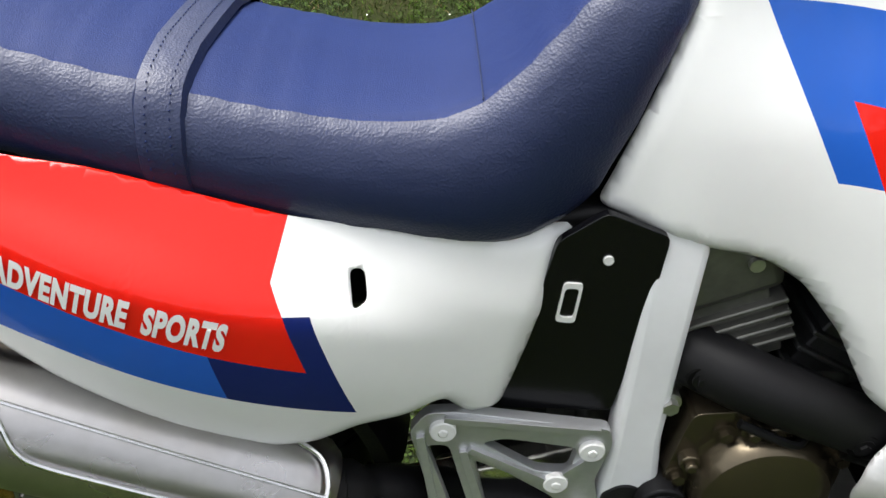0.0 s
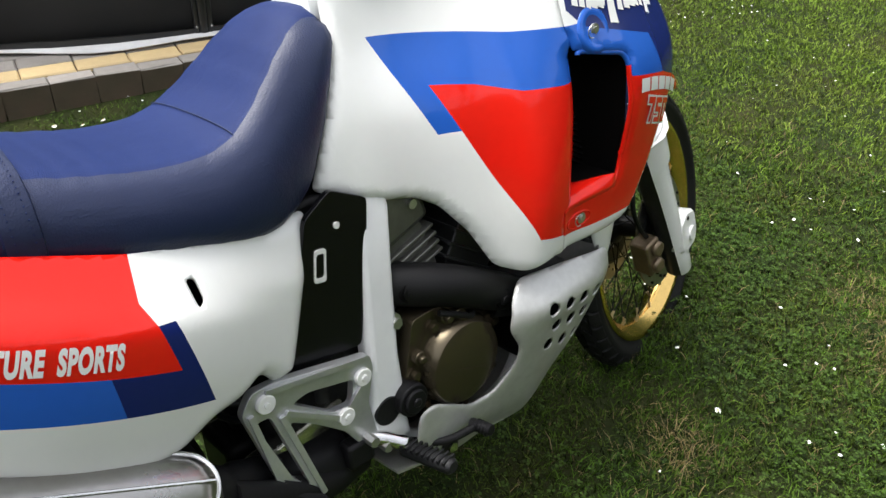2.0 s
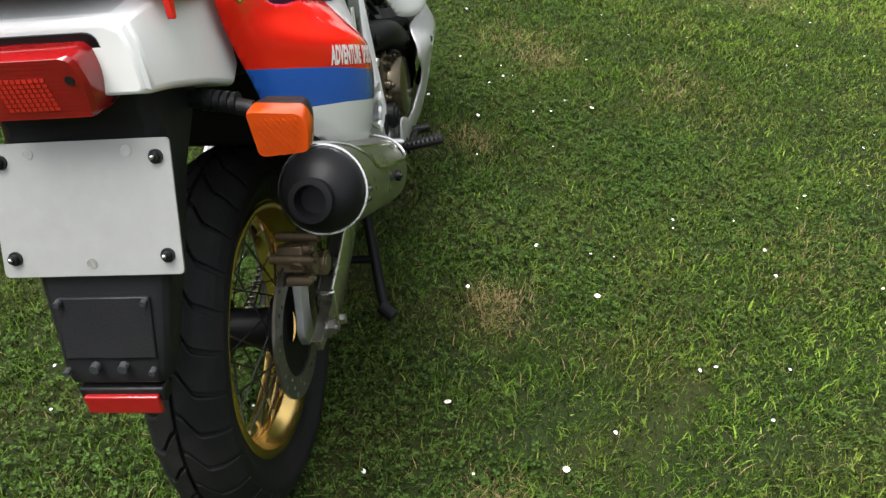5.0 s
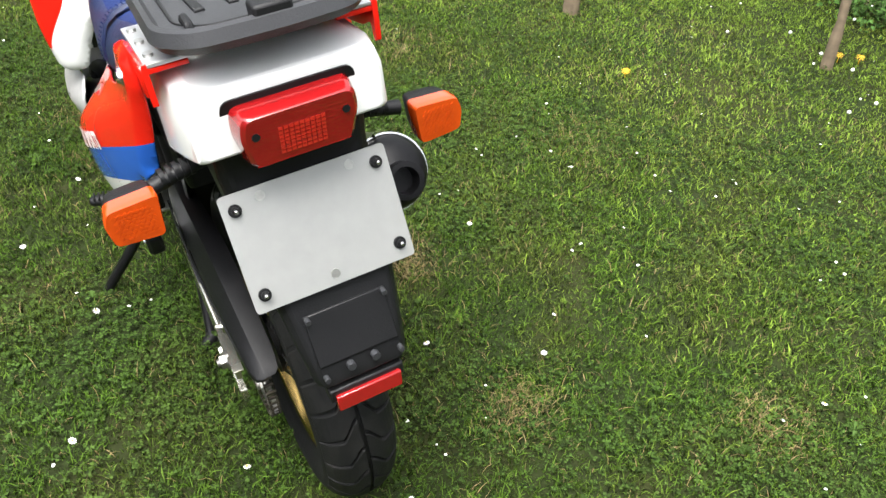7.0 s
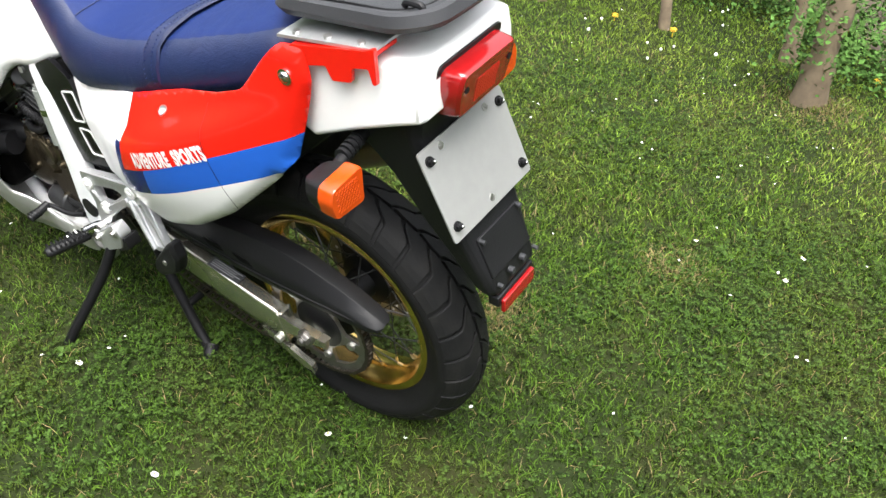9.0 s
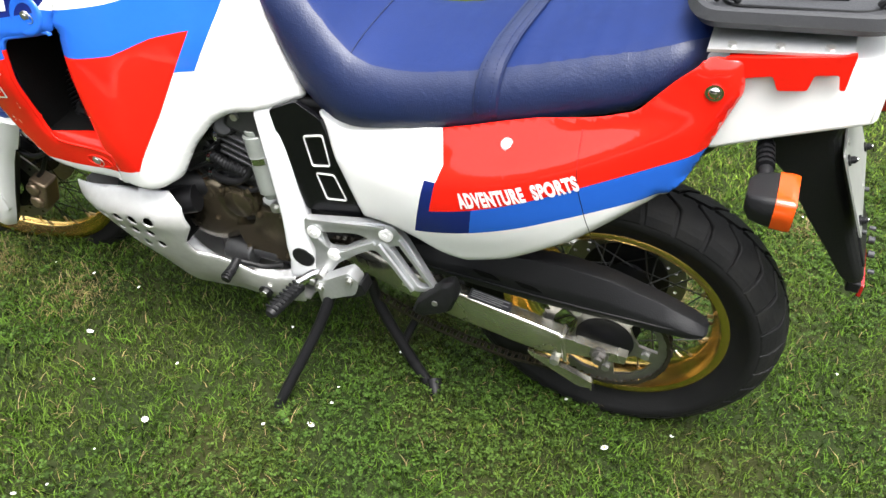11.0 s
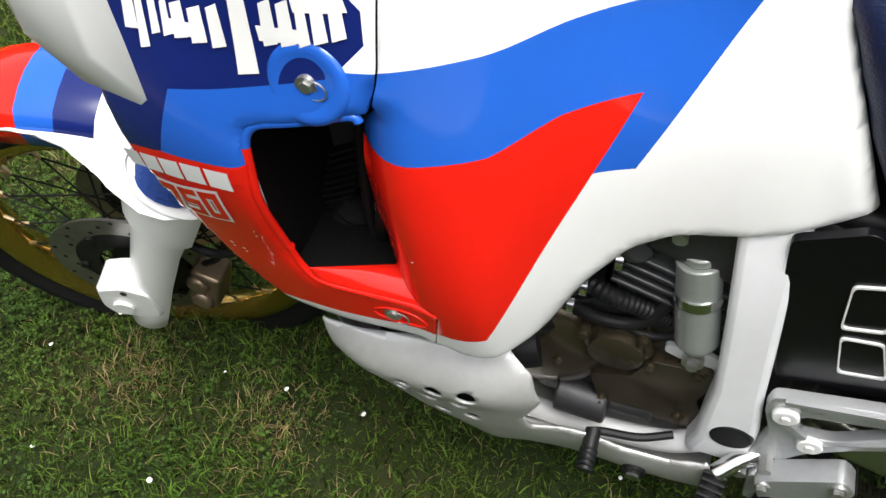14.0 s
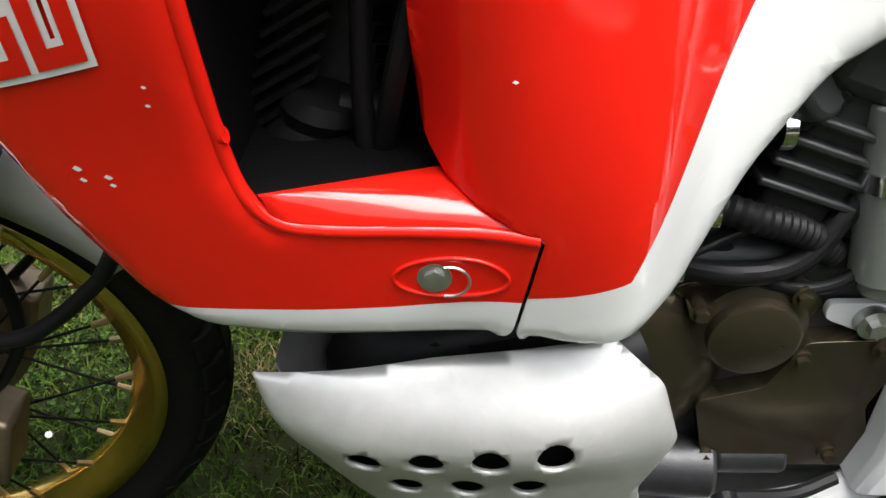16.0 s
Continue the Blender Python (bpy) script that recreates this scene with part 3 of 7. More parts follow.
# side covers
COVER_FORM = surface((0.46, 0.54, 0.62, 0.68, 0.73, 0.785, 0.807, 0.84, 0.90, 1.00), {
    -0.14: (0.131, 0.138, 0.143, 0.149, 0.154, 0.154, 0.155, 0.157, 0.155, 0.155),
    0.00: (0.160, 0.170, 0.186, 0.195, 0.198, 0.197, 0.192, 0.169, 0.153, 0.149),
    0.10: (0.178, 0.186, 0.206, 0.219, 0.224, 0.223, 0.215, 0.180, 0.146, 0.139),
    0.17: (0.187, 0.192, 0.211, 0.227, 0.233, 0.232, 0.224, 0.186, 0.140, 0.127),
    0.24: (0.193, 0.195, 0.208, 0.224, 0.231, 0.230, 0.223, 0.190, 0.140, 0.120),
    0.31: (0.192, 0.193, 0.198, 0.211, 0.219, 0.218, 0.212, 0.186, 0.140, 0.118),
    0.38: (0.182, 0.182, 0.183, 0.190, 0.196, 0.196, 0.192, 0.175, 0.141, 0.117),
    0.46: (0.162, 0.162, 0.162, 0.164, 0.167, 0.167, 0.166, 0.161, 0.140, 0.113),
    0.57: (0.140, 0.140, 0.140, 0.140, 0.140, 0.140, 0.140, 0.141, 0.129, 0.110)})


def COVER_Y(x, z):
    """Width of the side covers: the crest runs parallel to the painted stripe."""
    return COVER_FORM(x, z + 0.404 * (x - 0.15))


COVER_OUT = [(0.565, 0.768), (0.49, 0.555), (0.455, 0.555), (0.43, 0.588), (0.395, 0.575), (0.345, 0.575), (0.30, 0.555), (0.25, 0.553), (0.17, 0.585), (0.06, 0.660), (-0.055, 0.765),
             (-0.100, 0.815), (-0.118, 0.868), (-0.150, 0.965), (-0.142, 1.015), (-0.095, 1.01), (-0.06, 0.975), (-0.012, 0.918), (0.04, 0.899), (0.13, 0.876), (0.21, 0.848), (0.30, 0.815), (0.40, 0.787), (0.48, 0.775)]
for side in (1, -1):
    out_ = COVER_OUT if side == -1 else COVER_OUT[:1] + [(0.480, 0.560), (0.40, 0.577), (0.345, 0.573)] + COVER_OUT[6:]
    hole = [[(0.350, 0.768), (0.364, 0.765), (0.366, 0.738), (0.352, 0.735)]] if side == -1 else []
    shell("side_cover", out_, COVER_Y, side, [WHITE, RED, BLUE, NAVY], bike, holes=hole,
          paint=[(2, [(0.224, 0.719), (0.231, 0.661), (0.09, 0.722), (-0.12, 0.806), (-0.16, 0.83), (-0.16, 0.885), (-0.116, 0.867), (0.06, 0.793)]),
                 (3, [(0.292, 0.748), (0.315, 0.742), (0.345, 0.612), (0.231, 0.661), (0.224, 0.719), (0.306, 0.684)]),
                 (1, [(0.302, 0.835), (0.299, 0.818), (0.283, 0.774), (0.292, 0.748), (0.306, 0.684), (0.224, 0.719), (0.06, 0.793), (-0.116, 0.867), (-0.2, 0.90), (-0.2, 1.05), (0.0, 1.05), (0.2, 0.9)])],
          label="white, red, blue and navy side cover", lip=0.014, lipw=0.024, step=0.008, plain=lambda a, b: min(a.y, b.y) > 0.772 and max(a.x, b.x) < 0.5 and min(a.x, b.x) > -0.1)
    ta, tb = ((0.241, 0.7205), (0.051, 0.795)) if side == 1 else ((0.053, 0.8005), (0.238, 0.7265))
    lettering("ADVENTURE  SPORTS", ta, tb, 0.0265, COVER_Y, side, DECAL, "lettering", offset=0.050)
    bm = bmesh.new()
    y = side * COVER_Y(-0.112, 0.967)
    cyl(bm, (-0.112, y - side * 0.004, 0.967), (-0.112, y + side * 0.003, 0.967), 0.013)
    ball(bm, (-0.112, y + side * 0.003, 0.967), 0.009, (1, 0.6, 1))
    part("cover_screw", bm, CHROME, bike, "domed steel screw")
bm = bmesh.new()
for (xa, za), (xb, zb) in zip(((0.062, 0.878), (0.055, 0.80), (0.040, 0.73)), ((0.055, 0.80), (0.040, 0.73), (0.030, 0.69))):
    slab2(bm, [(xa, za), (xb, zb), (xb + 0.0013, zb), (xa + 0.0013, za)], COVER_Y, 1, lift=0.0004)
part("cover_joint", bm, PIPE, bike)
bm = bmesh.new()
y = COVER_Y(0.177, 0.832)
cyl(bm, (0.177, y - 0.006, 0.826), (0.177, y + 0.002, 0.832), 0.0105)
cyl(bm, (0.177, y, 0.828), (0.177, y + 0.0035, 0.833), 0.007)
part("seat_lock", bm, BOLT, bike, "round key lock")

# seat
SEAT = [(-0.095, 1.015, 0.07, 1.002, 0.085, 0.965), (-0.06, 1.022, 0.10, 1.004, 0.122, 0.945), (0.0, 1.006, 0.112, 0.986, 0.138, 0.897), (0.10, 0.974, 0.117, 0.957, 0.148, 0.863),
        (0.20, 0.942, 0.120, 0.927, 0.152, 0.834), (0.30, 0.914, 0.122, 0.902, 0.153, 0.802), (0.38, 0.898, 0.121, 0.888, 0.153, 0.787), (0.45, 0.898, 0.117, 0.890, 0.150, 0.769),
        (0.50, 0.922, 0.106, 0.916, 0.144, 0.765), (0.54, 0.957, 0.093, 0.950, 0.132, 0.775), (0.58, 0.995, 0.080, 0.986, 0.120, 0.802), (0.62, 1.022, 0.068, 1.01, 0.108, 0.875),
        (0.655, 1.022, 0.058, 1.008, 0.088, 0.955), (0.672, 1.0, 0.045, 0.99, 0.062, 0.975)]
def seat_ring(x, zt, wt, zc, wl, zl, grow=0.0):
    half = [(0, zt), (wt * 0.5, zt - 0.001), (wt * 0.85, zt - (zt - zc) * 0.6), (wt, zc), (wt + (wl - wt) * 0.62, zc - (zc - zl) * 0.16), (wl * 1.0, zc - (zc - zl) * 0.45),
            (wl * 1.02, zc - (zc - zl) * 0.72), (wl * 0.985, zc - (zc - zl) * 0.93), (wl * 0.92, zl)]
    pts = [(y + (grow if y else 0), z + (grow if i < 4 else 0)) for i, (y, z) in enumerate(half)]
    return [Vector((x, y, z)) for y, z in pts] + [Vector((x, -y, z)) for y, z in pts[:0:-1]]
def seat_at(x):
    ks = [s[0] for s in SEAT]
    i = max(j for j in range(len(ks) - 1) if ks[j] <= x)
    p = spline([Vector(s[:3]) for s in SEAT[max(0, i - 1):i + 3]], 12)
    q = spline([Vector((s[0], s[3], s[4])) for s in SEAT[max(0, i - 1):i + 3]], 12)
    r = spline([Vector((s[0], s[5], 0)) for s in SEAT[max(0, i - 1):i + 3]], 12)
    k = min(range(len(p)), key=lambda j: abs(p[j].x - x))
    return (x, p[k].y, p[k].z, q[k].y, q[k].z, r[k].y)
bm = bmesh.new()
xs = [-0.095 + i * 0.767 / 70 for i in range(71)]
rows = [seat_ring(*seat_at(min(x, 0.6719))) for x in xs]
loft(bm, rows)
for f in bm.faces:
    c = f.calc_center_median()
    _, zt, wt, zc, wl, zl = seat_at(max(-0.095, min(c.x, 0.6719)))
    if abs(c.y) < wt * 0.99 and c.z > zc - 0.004:
        f.material_index = 1
seat = part("seat", bm, [SEAT_SIDE, SEAT_TOP], bike, "long navy vinyl dual seat with a lighter blue top", smooth=60)
# one sewn pleat and the grab strap
for x in (0.475,):
    bm = bmesh.new()
    tube(bm, [q + Vector((0, 0, 0.0006)) for q in seat_ring(*seat_at(x))[14:] + seat_ring(*seat_at(x))[:4]], 0.0008, n=6)
    part("seam", bm, SEAT_SIDE, seat)
bm = bmesh.new()
rings = []
for x, g in ((0.170, -0.002), (0.173, 0.0035), (0.182, 0.0048), (0.201, 0.0048), (0.210, 0.0035), (0.213, -0.002)):
    rings.append([q + Vector((0.020 + 0.08 * q.y, 0, 0)) for q in seat_ring(*seat_at(x), grow=g)])
loft(bm, rings, cap=False)
part("grab_strap", bm, SEAT_SIDE, seat, "navy vinyl grab strap stitched across the seat")
for dx in (0.182, 0.202):
    bm = bmesh.new()
    ring = seat_ring(*seat_at(dx), grow=0.0058)
    for q, r in zip(ring[-9:] + ring[:9], ring[-8:] + ring[:10]):
        k = max(1, int((q - r).length / 0.007))
        for j in range(k):
            c = q.lerp(r, (j + 0.5) / k)
            box(bm, c + Vector((0.020 + 0.08 * c.y, 0, 0)), (0.0007, 0.0024, 0.0014))
    part("stitching", bm, SEAT_TOP, seat)
for side in (1, -1):
    bm = bmesh.new()
    box(bm, (0.215 + side * 0.015, side * 0.128, 0.838), (0.05, 0.036, 0.03))
    part("strap_anchor", bm, PLASTIC, bike, bevel=0.004)

# tail: white cowl, red brackets, luggage plate, tail lamp
bm = bmesh.new()
rings = []
for x, w, zl, zh in ((-0.09, 0.128, 0.86, 0.985), (-0.12, 0.13, 0.848, 0.992), (-0.2, 0.131, 0.885, 1.008), (-0.28, 0.128, 0.916, 1.018), (-0.318, 0.122, 0.928, 1.016), (-0.326, 0.114, 0.932, 1.008)):
    rings.append([Vector((x, s * w * k, z)) for s, k, z in ((1, 0.95, zl), (1, 1, zl + 0.006), (1, 0.99, zh - 0.03), (1, 0.94, zh - 0.008), (1, 0.8, zh), (-1, 0.8, zh), (-1, 0.94, zh - 0.008), (-1, 0.99, zh - 0.03), (-1, 1, zl + 0.006), (-1, 0.95, zl))])
loft(bm, rings)
part("tail_cowl", bm, WHITE, bike, "white tail cowl", bevel=0.003, smooth=22)
for side in (1, -1):
    bm = bmesh.new()
    tab = [(-0.230, 1.006), (-0.226, 0.982), (-0.190, 0.975), (-0.180, 0.996)] if side == 1 else [(-0.230, 0.998), (-0.176, 0.986)]
    plate(bm, [(-0.115, 1.012), (-0.255, 1.038), (-0.273, 1.045), (-0.271, 0.990), (-0.264, 0.990), (-0.259, 1.012), *tab, (-0.12, 0.980)], side * 0.136, side * 0.143, rad=0.004)
    plate(bm, [(-0.12, 1.014), (-0.27, 1.036), (-0.27, 1.030), (-0.12, 1.008)], side * 0.09, side * 0.1425, rad=0.001)
    part("rack_bracket", bm, RED, bike, "red painted steel rack bracket", bevel=0.0015)
    bm = bmesh.new()
    plate(bm, [(-0.09, 1.020), (-0.27, 1.042), (-0.27, 1.037), (-0.09, 1.015)], side * 0.07, side * 0.138, rad=0.001)
    rail = part("rack_rail", bm, ALU, bike, "aluminium rack rail", bevel=0.001)
    for x in (-0.12, -0.18, -0.24):
        bm = bmesh.new()
        cyl(bm, (x, side * 0.128, 1.0 - x * 0.12 + 0.008), (x, side * 0.128, 1.0 - x * 0.12 + 0.014), 0.006, n=10)
        part("bolt", bm, BOLT, rail)
bm = bmesh.new()
top = fillet([(-0.05, -0.075), (-0.075, -0.118), (-0.30, -0.125), (-0.345, -0.09), (-0.352, 0.0), (-0.345, 0.09), (-0.30, 0.125), (-0.075, 0.118), (-0.05, 0.075)], 0.03, 5)
cx = -0.2
for k, dz in ((1.0, 0.0), (1.02, 0.012), (0.98, 0.026), (0.93, 0.028), (0.88, 0.020)):
    rings = rings + [[Vector((cx + (q.x - cx) * k, q.y * k, 1.030 - q.x * 0.1 + dz)) for q in top]] if k != 1.0 else [[Vector((cx + (q.x - cx) * 0.96, q.y * 0.96, 1.030 - q.x * 0.1)) for q in top]]
loft(bm, rings)
rack = part("luggage_plate", bm, GREYPLASTIC, bike, "dark grey moulded plastic top-box plate", smooth=35)
bm = bmesh.new()
tube(bm, [Vector((cx + (q.x - cx) * 0.76, q.y * 0.76, 1.0508 - (cx + (q.x - cx) * 0.76) * 0.1)) for q in top], 0.0022, n=6, smooth=False, closed=True)
part("tray_outline", bm, PLASTIC, rack)
for y in (-0.06, -0.02, 0.02, 0.06):
    bm = bmesh.new()
    box(bm, (-0.20, y, 1.0718), (0.10, 0.012, 0.004), Matrix.Rotation(radians(5.7), 4, "Y"))
    part("rib", bm, PLASTIC, rack, bevel=0.001)
for x, y in ((-0.10, 0.085), (-0.10, -0.085), (-0.30, 0.085), (-0.30, -0.085)):
    bm = bmesh.new()
    tube(bm, [(x - 0.015, y, 1.054 - x * 0.1), (x - 0.01, y, 1.060 - x * 0.1), (x + 0.01, y, 1.060 - x * 0.1), (x + 0.015, y, 1.054 - x * 0.1)], 0.005, n=8)
    part("clip", bm, PLASTIC, rack)
bm = bmesh.new()
box(bm, (-0.33, 0.0, 1.085), (0.03, 0.045, 0.035))
part("latch", bm, PLASTIC, rack, bevel=0.004)
bm = bmesh.new()
rings = []
for x, zc, k in ((-0.300, 0.948, 1.02), (-0.318, 0.947, 1.03)):
    rings.append([Vector((x + (0.948 - z) * 0.22, y, z)) for y, z in [(q.x * k, 0.948 + (q.y - 0.948) * k) for q in fillet([(-0.078, 1.0), (0.078, 1.0), (0.082, 0.97), (0.072, 0.918), (-0.072, 0.918), (-0.082, 0.97)], 0.012)]])
loft(bm, rings)
part("lamp_bezel", bm, PLASTIC, bike)
bm = bmesh.new()
rings = []
for x, k in ((-0.305, 0.97), (-0.326, 0.95), (-0.347, 0.90), (-0.352, 0.84)):
    rings.append([Vector((x + (0.948 - z) * 0.25, y, z)) for y, z in [(q.x * k, 0.950 + (q.y - 0.950) * k) for q in fillet([(-0.075, 0.995), (0.075, 0.995), (0.080, 0.962), (0.070, 0.910), (-0.070, 0.910), (-0.080, 0.962)], 0.012)]])
loft(bm, rings)
lamp = part("tail_lamp", bm, REDLENS, bike, "red ribbed tail lamp lens", smooth=30)
for i in range(14):
    bm = bmesh.new()
    z = 0.918 + i * 0.0052
    box(bm, (-0.3516 + (0.948 - z) * 0.25, 0, z), (0.0006, 0.118, 0.0022))
    part("lens_rib", bm, REDLENS, lamp)
# prism grid in a brighter red, which paints the lens centre's glow
bm = bmesh.new()
for i in range(9):
    for j in range(7):
        z = 0.930 + j * 0.0058
        box(bm, (-0.3528 + (0.948 - z) * 0.25, -0.026 + i * 0.0065, z), (0.0008, 0.0050, 0.0042))
part("reflector_grid", bm, mat("glow_red_prisms", (0.40, 0.017, 0.010), 0.2, coat=0.5, vary=0.2), lamp, "prismatic centre of the lens, its glow painted as brighter red")
for y in (-0.055, 0.055):
    bm = bmesh.new()
    cyl(bm, (-0.338, y, 0.963), (-0.3575, y, 0.963), 0.005, n=10)
    part("screw", bm, PLASTIC, lamp)

# rear mudguard, blank number plate, reflector
UP = Vector((0.047, 0, 0.112)).normalized()
def plate_pt(u, v, w=0.0):
    return Vector((-0.3215, 0, 0.791)) + UP * v + Vector((0, u, 0)) + Vector((-UP.z, 0, UP.x)) * w
bm = bmesh.new()
rings = []
for z, x0, x1, w in ((0.935, -0.10, -0.30, 0.10), (0.88, -0.16, -0.292, 0.10), (0.80, -0.235, -0.318, 0.092), (0.72, -0.285, -0.352, 0.086), (0.66, -0.325, -0.376, 0.078), (0.60, -0.362, -0.400, 0.07), (0.585, -0.375, -0.402, 0.066)):
    rings.append([Vector((x, y, z)) for x, y in ((x0, w), (x1 + 0.012, w), (x1, w * 0.86), (x1, -w * 0.86), (x1 + 0.012, -w), (x0, -w))])
loft(bm, rings)
guard = part("rear_mudguard", bm, PLASTIC, bike, "black plastic rear mudguard", bevel=0.004)
bm = bmesh.new()
box(bm, (-0.3770, 0, 0.655), (0.010, 0.118, 0.078), Matrix.Rotation(radians(22), 4, "Y"))
part("guard_panel", bm, PLASTIC, guard, bevel=0.002)
for y, z in ((0.018, 0.615), (-0.018, 0.615), (0.055, 0.61), (-0.055, 0.61), (0.055, 0.69), (-0.055, 0.69)):
    bm = bmesh.new()
    x = -0.402 + (z - 0.62) * 0.42
    cyl(bm, (x + 0.004, y, z), (x - 0.006, y, z), 0.006 if abs(y) < 0.03 else 0.004, n=10)
    part("screw", bm, GREYPLASTIC, guard)
bm = bmesh.new()
rim = fillet([(-0.112, -0.079), (0.112, -0.079), (0.112, 0.079), (-0.112, 0.079)], 0.006, 3)
loft(bm, [[plate_pt(q.x, q.y, 0.010) for q in rim], [plate_pt(q.x, q.y, 0.013) for q in rim]])
npl = part("number_plate", bm, PLATE, bike, "blank grey aluminium number plate", smooth=0)
for u, v in ((0.095, 0.058), (-0.095, 0.058), (0.095, -0.056), (-0.095, -0.056)):
    bm = bmesh.new()
    cyl(bm, plate_pt(u, v, 0.012), plate_pt(u, v, 0.016), 0.0085, n=16)
    cyl(bm, plate_pt(u, v, 0.016), plate_pt(u, v, 0.022), 0.0055, n=12)
    ball(bm, plate_pt(u, v, 0.022), 0.0045, n=10)
    part("plate_bolt", bm, PLASTIC, npl)
    bm = bmesh.new()
    ball(bm, plate_pt(u, v, 0.0245), 0.003, n=8)
    part("bolt_tip", bm, CHROME, npl)
for u, v in ((0.06, 0.066), (-0.06, 0.066), (-0.0, -0.064)):
    bm = bmesh.new()
    lathe(bm, [(0.0065, 0), (0.0065, 0.0012), (0.0055, 0.0012), (0.0055, 0.0006), (0.0, 0.0006)], n=16, m=Matrix.Translation(plate_pt(u, v, 0.013)) @ Vector((-UP.z, 0, UP.x)).to_track_quat("Y", "Z").to_matrix().to_4x4())
    box(bm, plate_pt(u, v, 0.0138), (0.0015, 0.0012, 0.011), Vector((-UP.z, 0, UP.x)).to_track_quat("X", "Z").to_matrix().to_4x4() @ Matrix.Rotation(radians(35), 4, "X"))
    part("slotted_screw", bm, BOLT, npl)
bm = bmesh.new()
box(bm, (-0.392, 0, 0.566), (0.022, 0.112, 0.022))
part("reflector_holder", bm, PLASTIC, bike, bevel=0.003)
bm = bmesh.new()
box(bm, (-0.406, 0, 0.555), (0.008, 0.098, 0.028))
part("rear_reflector", bm, REDLENS, bike, "red rectangular reflector", bevel=0.002)

# rear indicators
for side in (1, -1):
    bm = bmesh.new()
    tube(bm, [(-0.19, side * 0.07, 0.862), (-0.195, side * 0.11, 0.864), (-0.205, side * 0.18, 0.852)], 0.011, n=12)
    for i in range(5):
        cyl(bm, (-0.196 - i * 0.0012, side * (0.115 + i * 0.010), 0.864 - i * 0.001), (-0.1965 - i * 0.0012, side * (0.121 + i * 0.010), 0.864 - i * 0.001), 0.0135, n=12)
    stalk = part("indicator", bm, PLASTIC, bike, "rear indicator with an orange lens on a black rubber stalk")
    def lens_ring(x, k, dz=0.0):
        return [Vector((x + 0.012, side * ((0.206 if side == 1 else 0.219) + (q.x - 0.205) * k * 0.92), 0.840 + (q.y - 0.862) * k * 0.76 + dz)) for q in fillet([(0.166, 0.902), (0.240, 0.896), (0.248, 0.868), (0.242, 0.826), (0.172, 0.820)], 0.010)]
    bm = bmesh.new()
    loft(bm, [lens_ring(-0.196, 0.50, 0.004), lens_ring(-0.205, 0.78), lens_ring(-0.222, 0.89), lens_ring(-0.234, 0.93)])
    part("housing", bm, PLASTIC, stalk)
    bm = bmesh.new()
    loft(bm, [lens_ring(-0.2345, 0.96), lens_ring(-0.250, 0.985), lens_ring(-0.2585, 0.975), lens_ring(-0.2615, 0.94)])
    lens = part("lens", bm, ORANGE, stalk, "orange prismatic lens", smooth=30)
    bm = bmesh.new()
    for i in range(7):
        for j in range(8):
            box(bm, (-0.2498, side * ((0.184 if side == 1 else 0.197) + i * 0.007 + (j % 2) * 0.0035), 0.820 + j * 0.0052), (0.0014, 0.0046, 0.0046), Matrix.Rotation(radians(45), 4, "X"))
    tagged(part("lens_texture", bm, ORANGE, lens), kind="stuff")

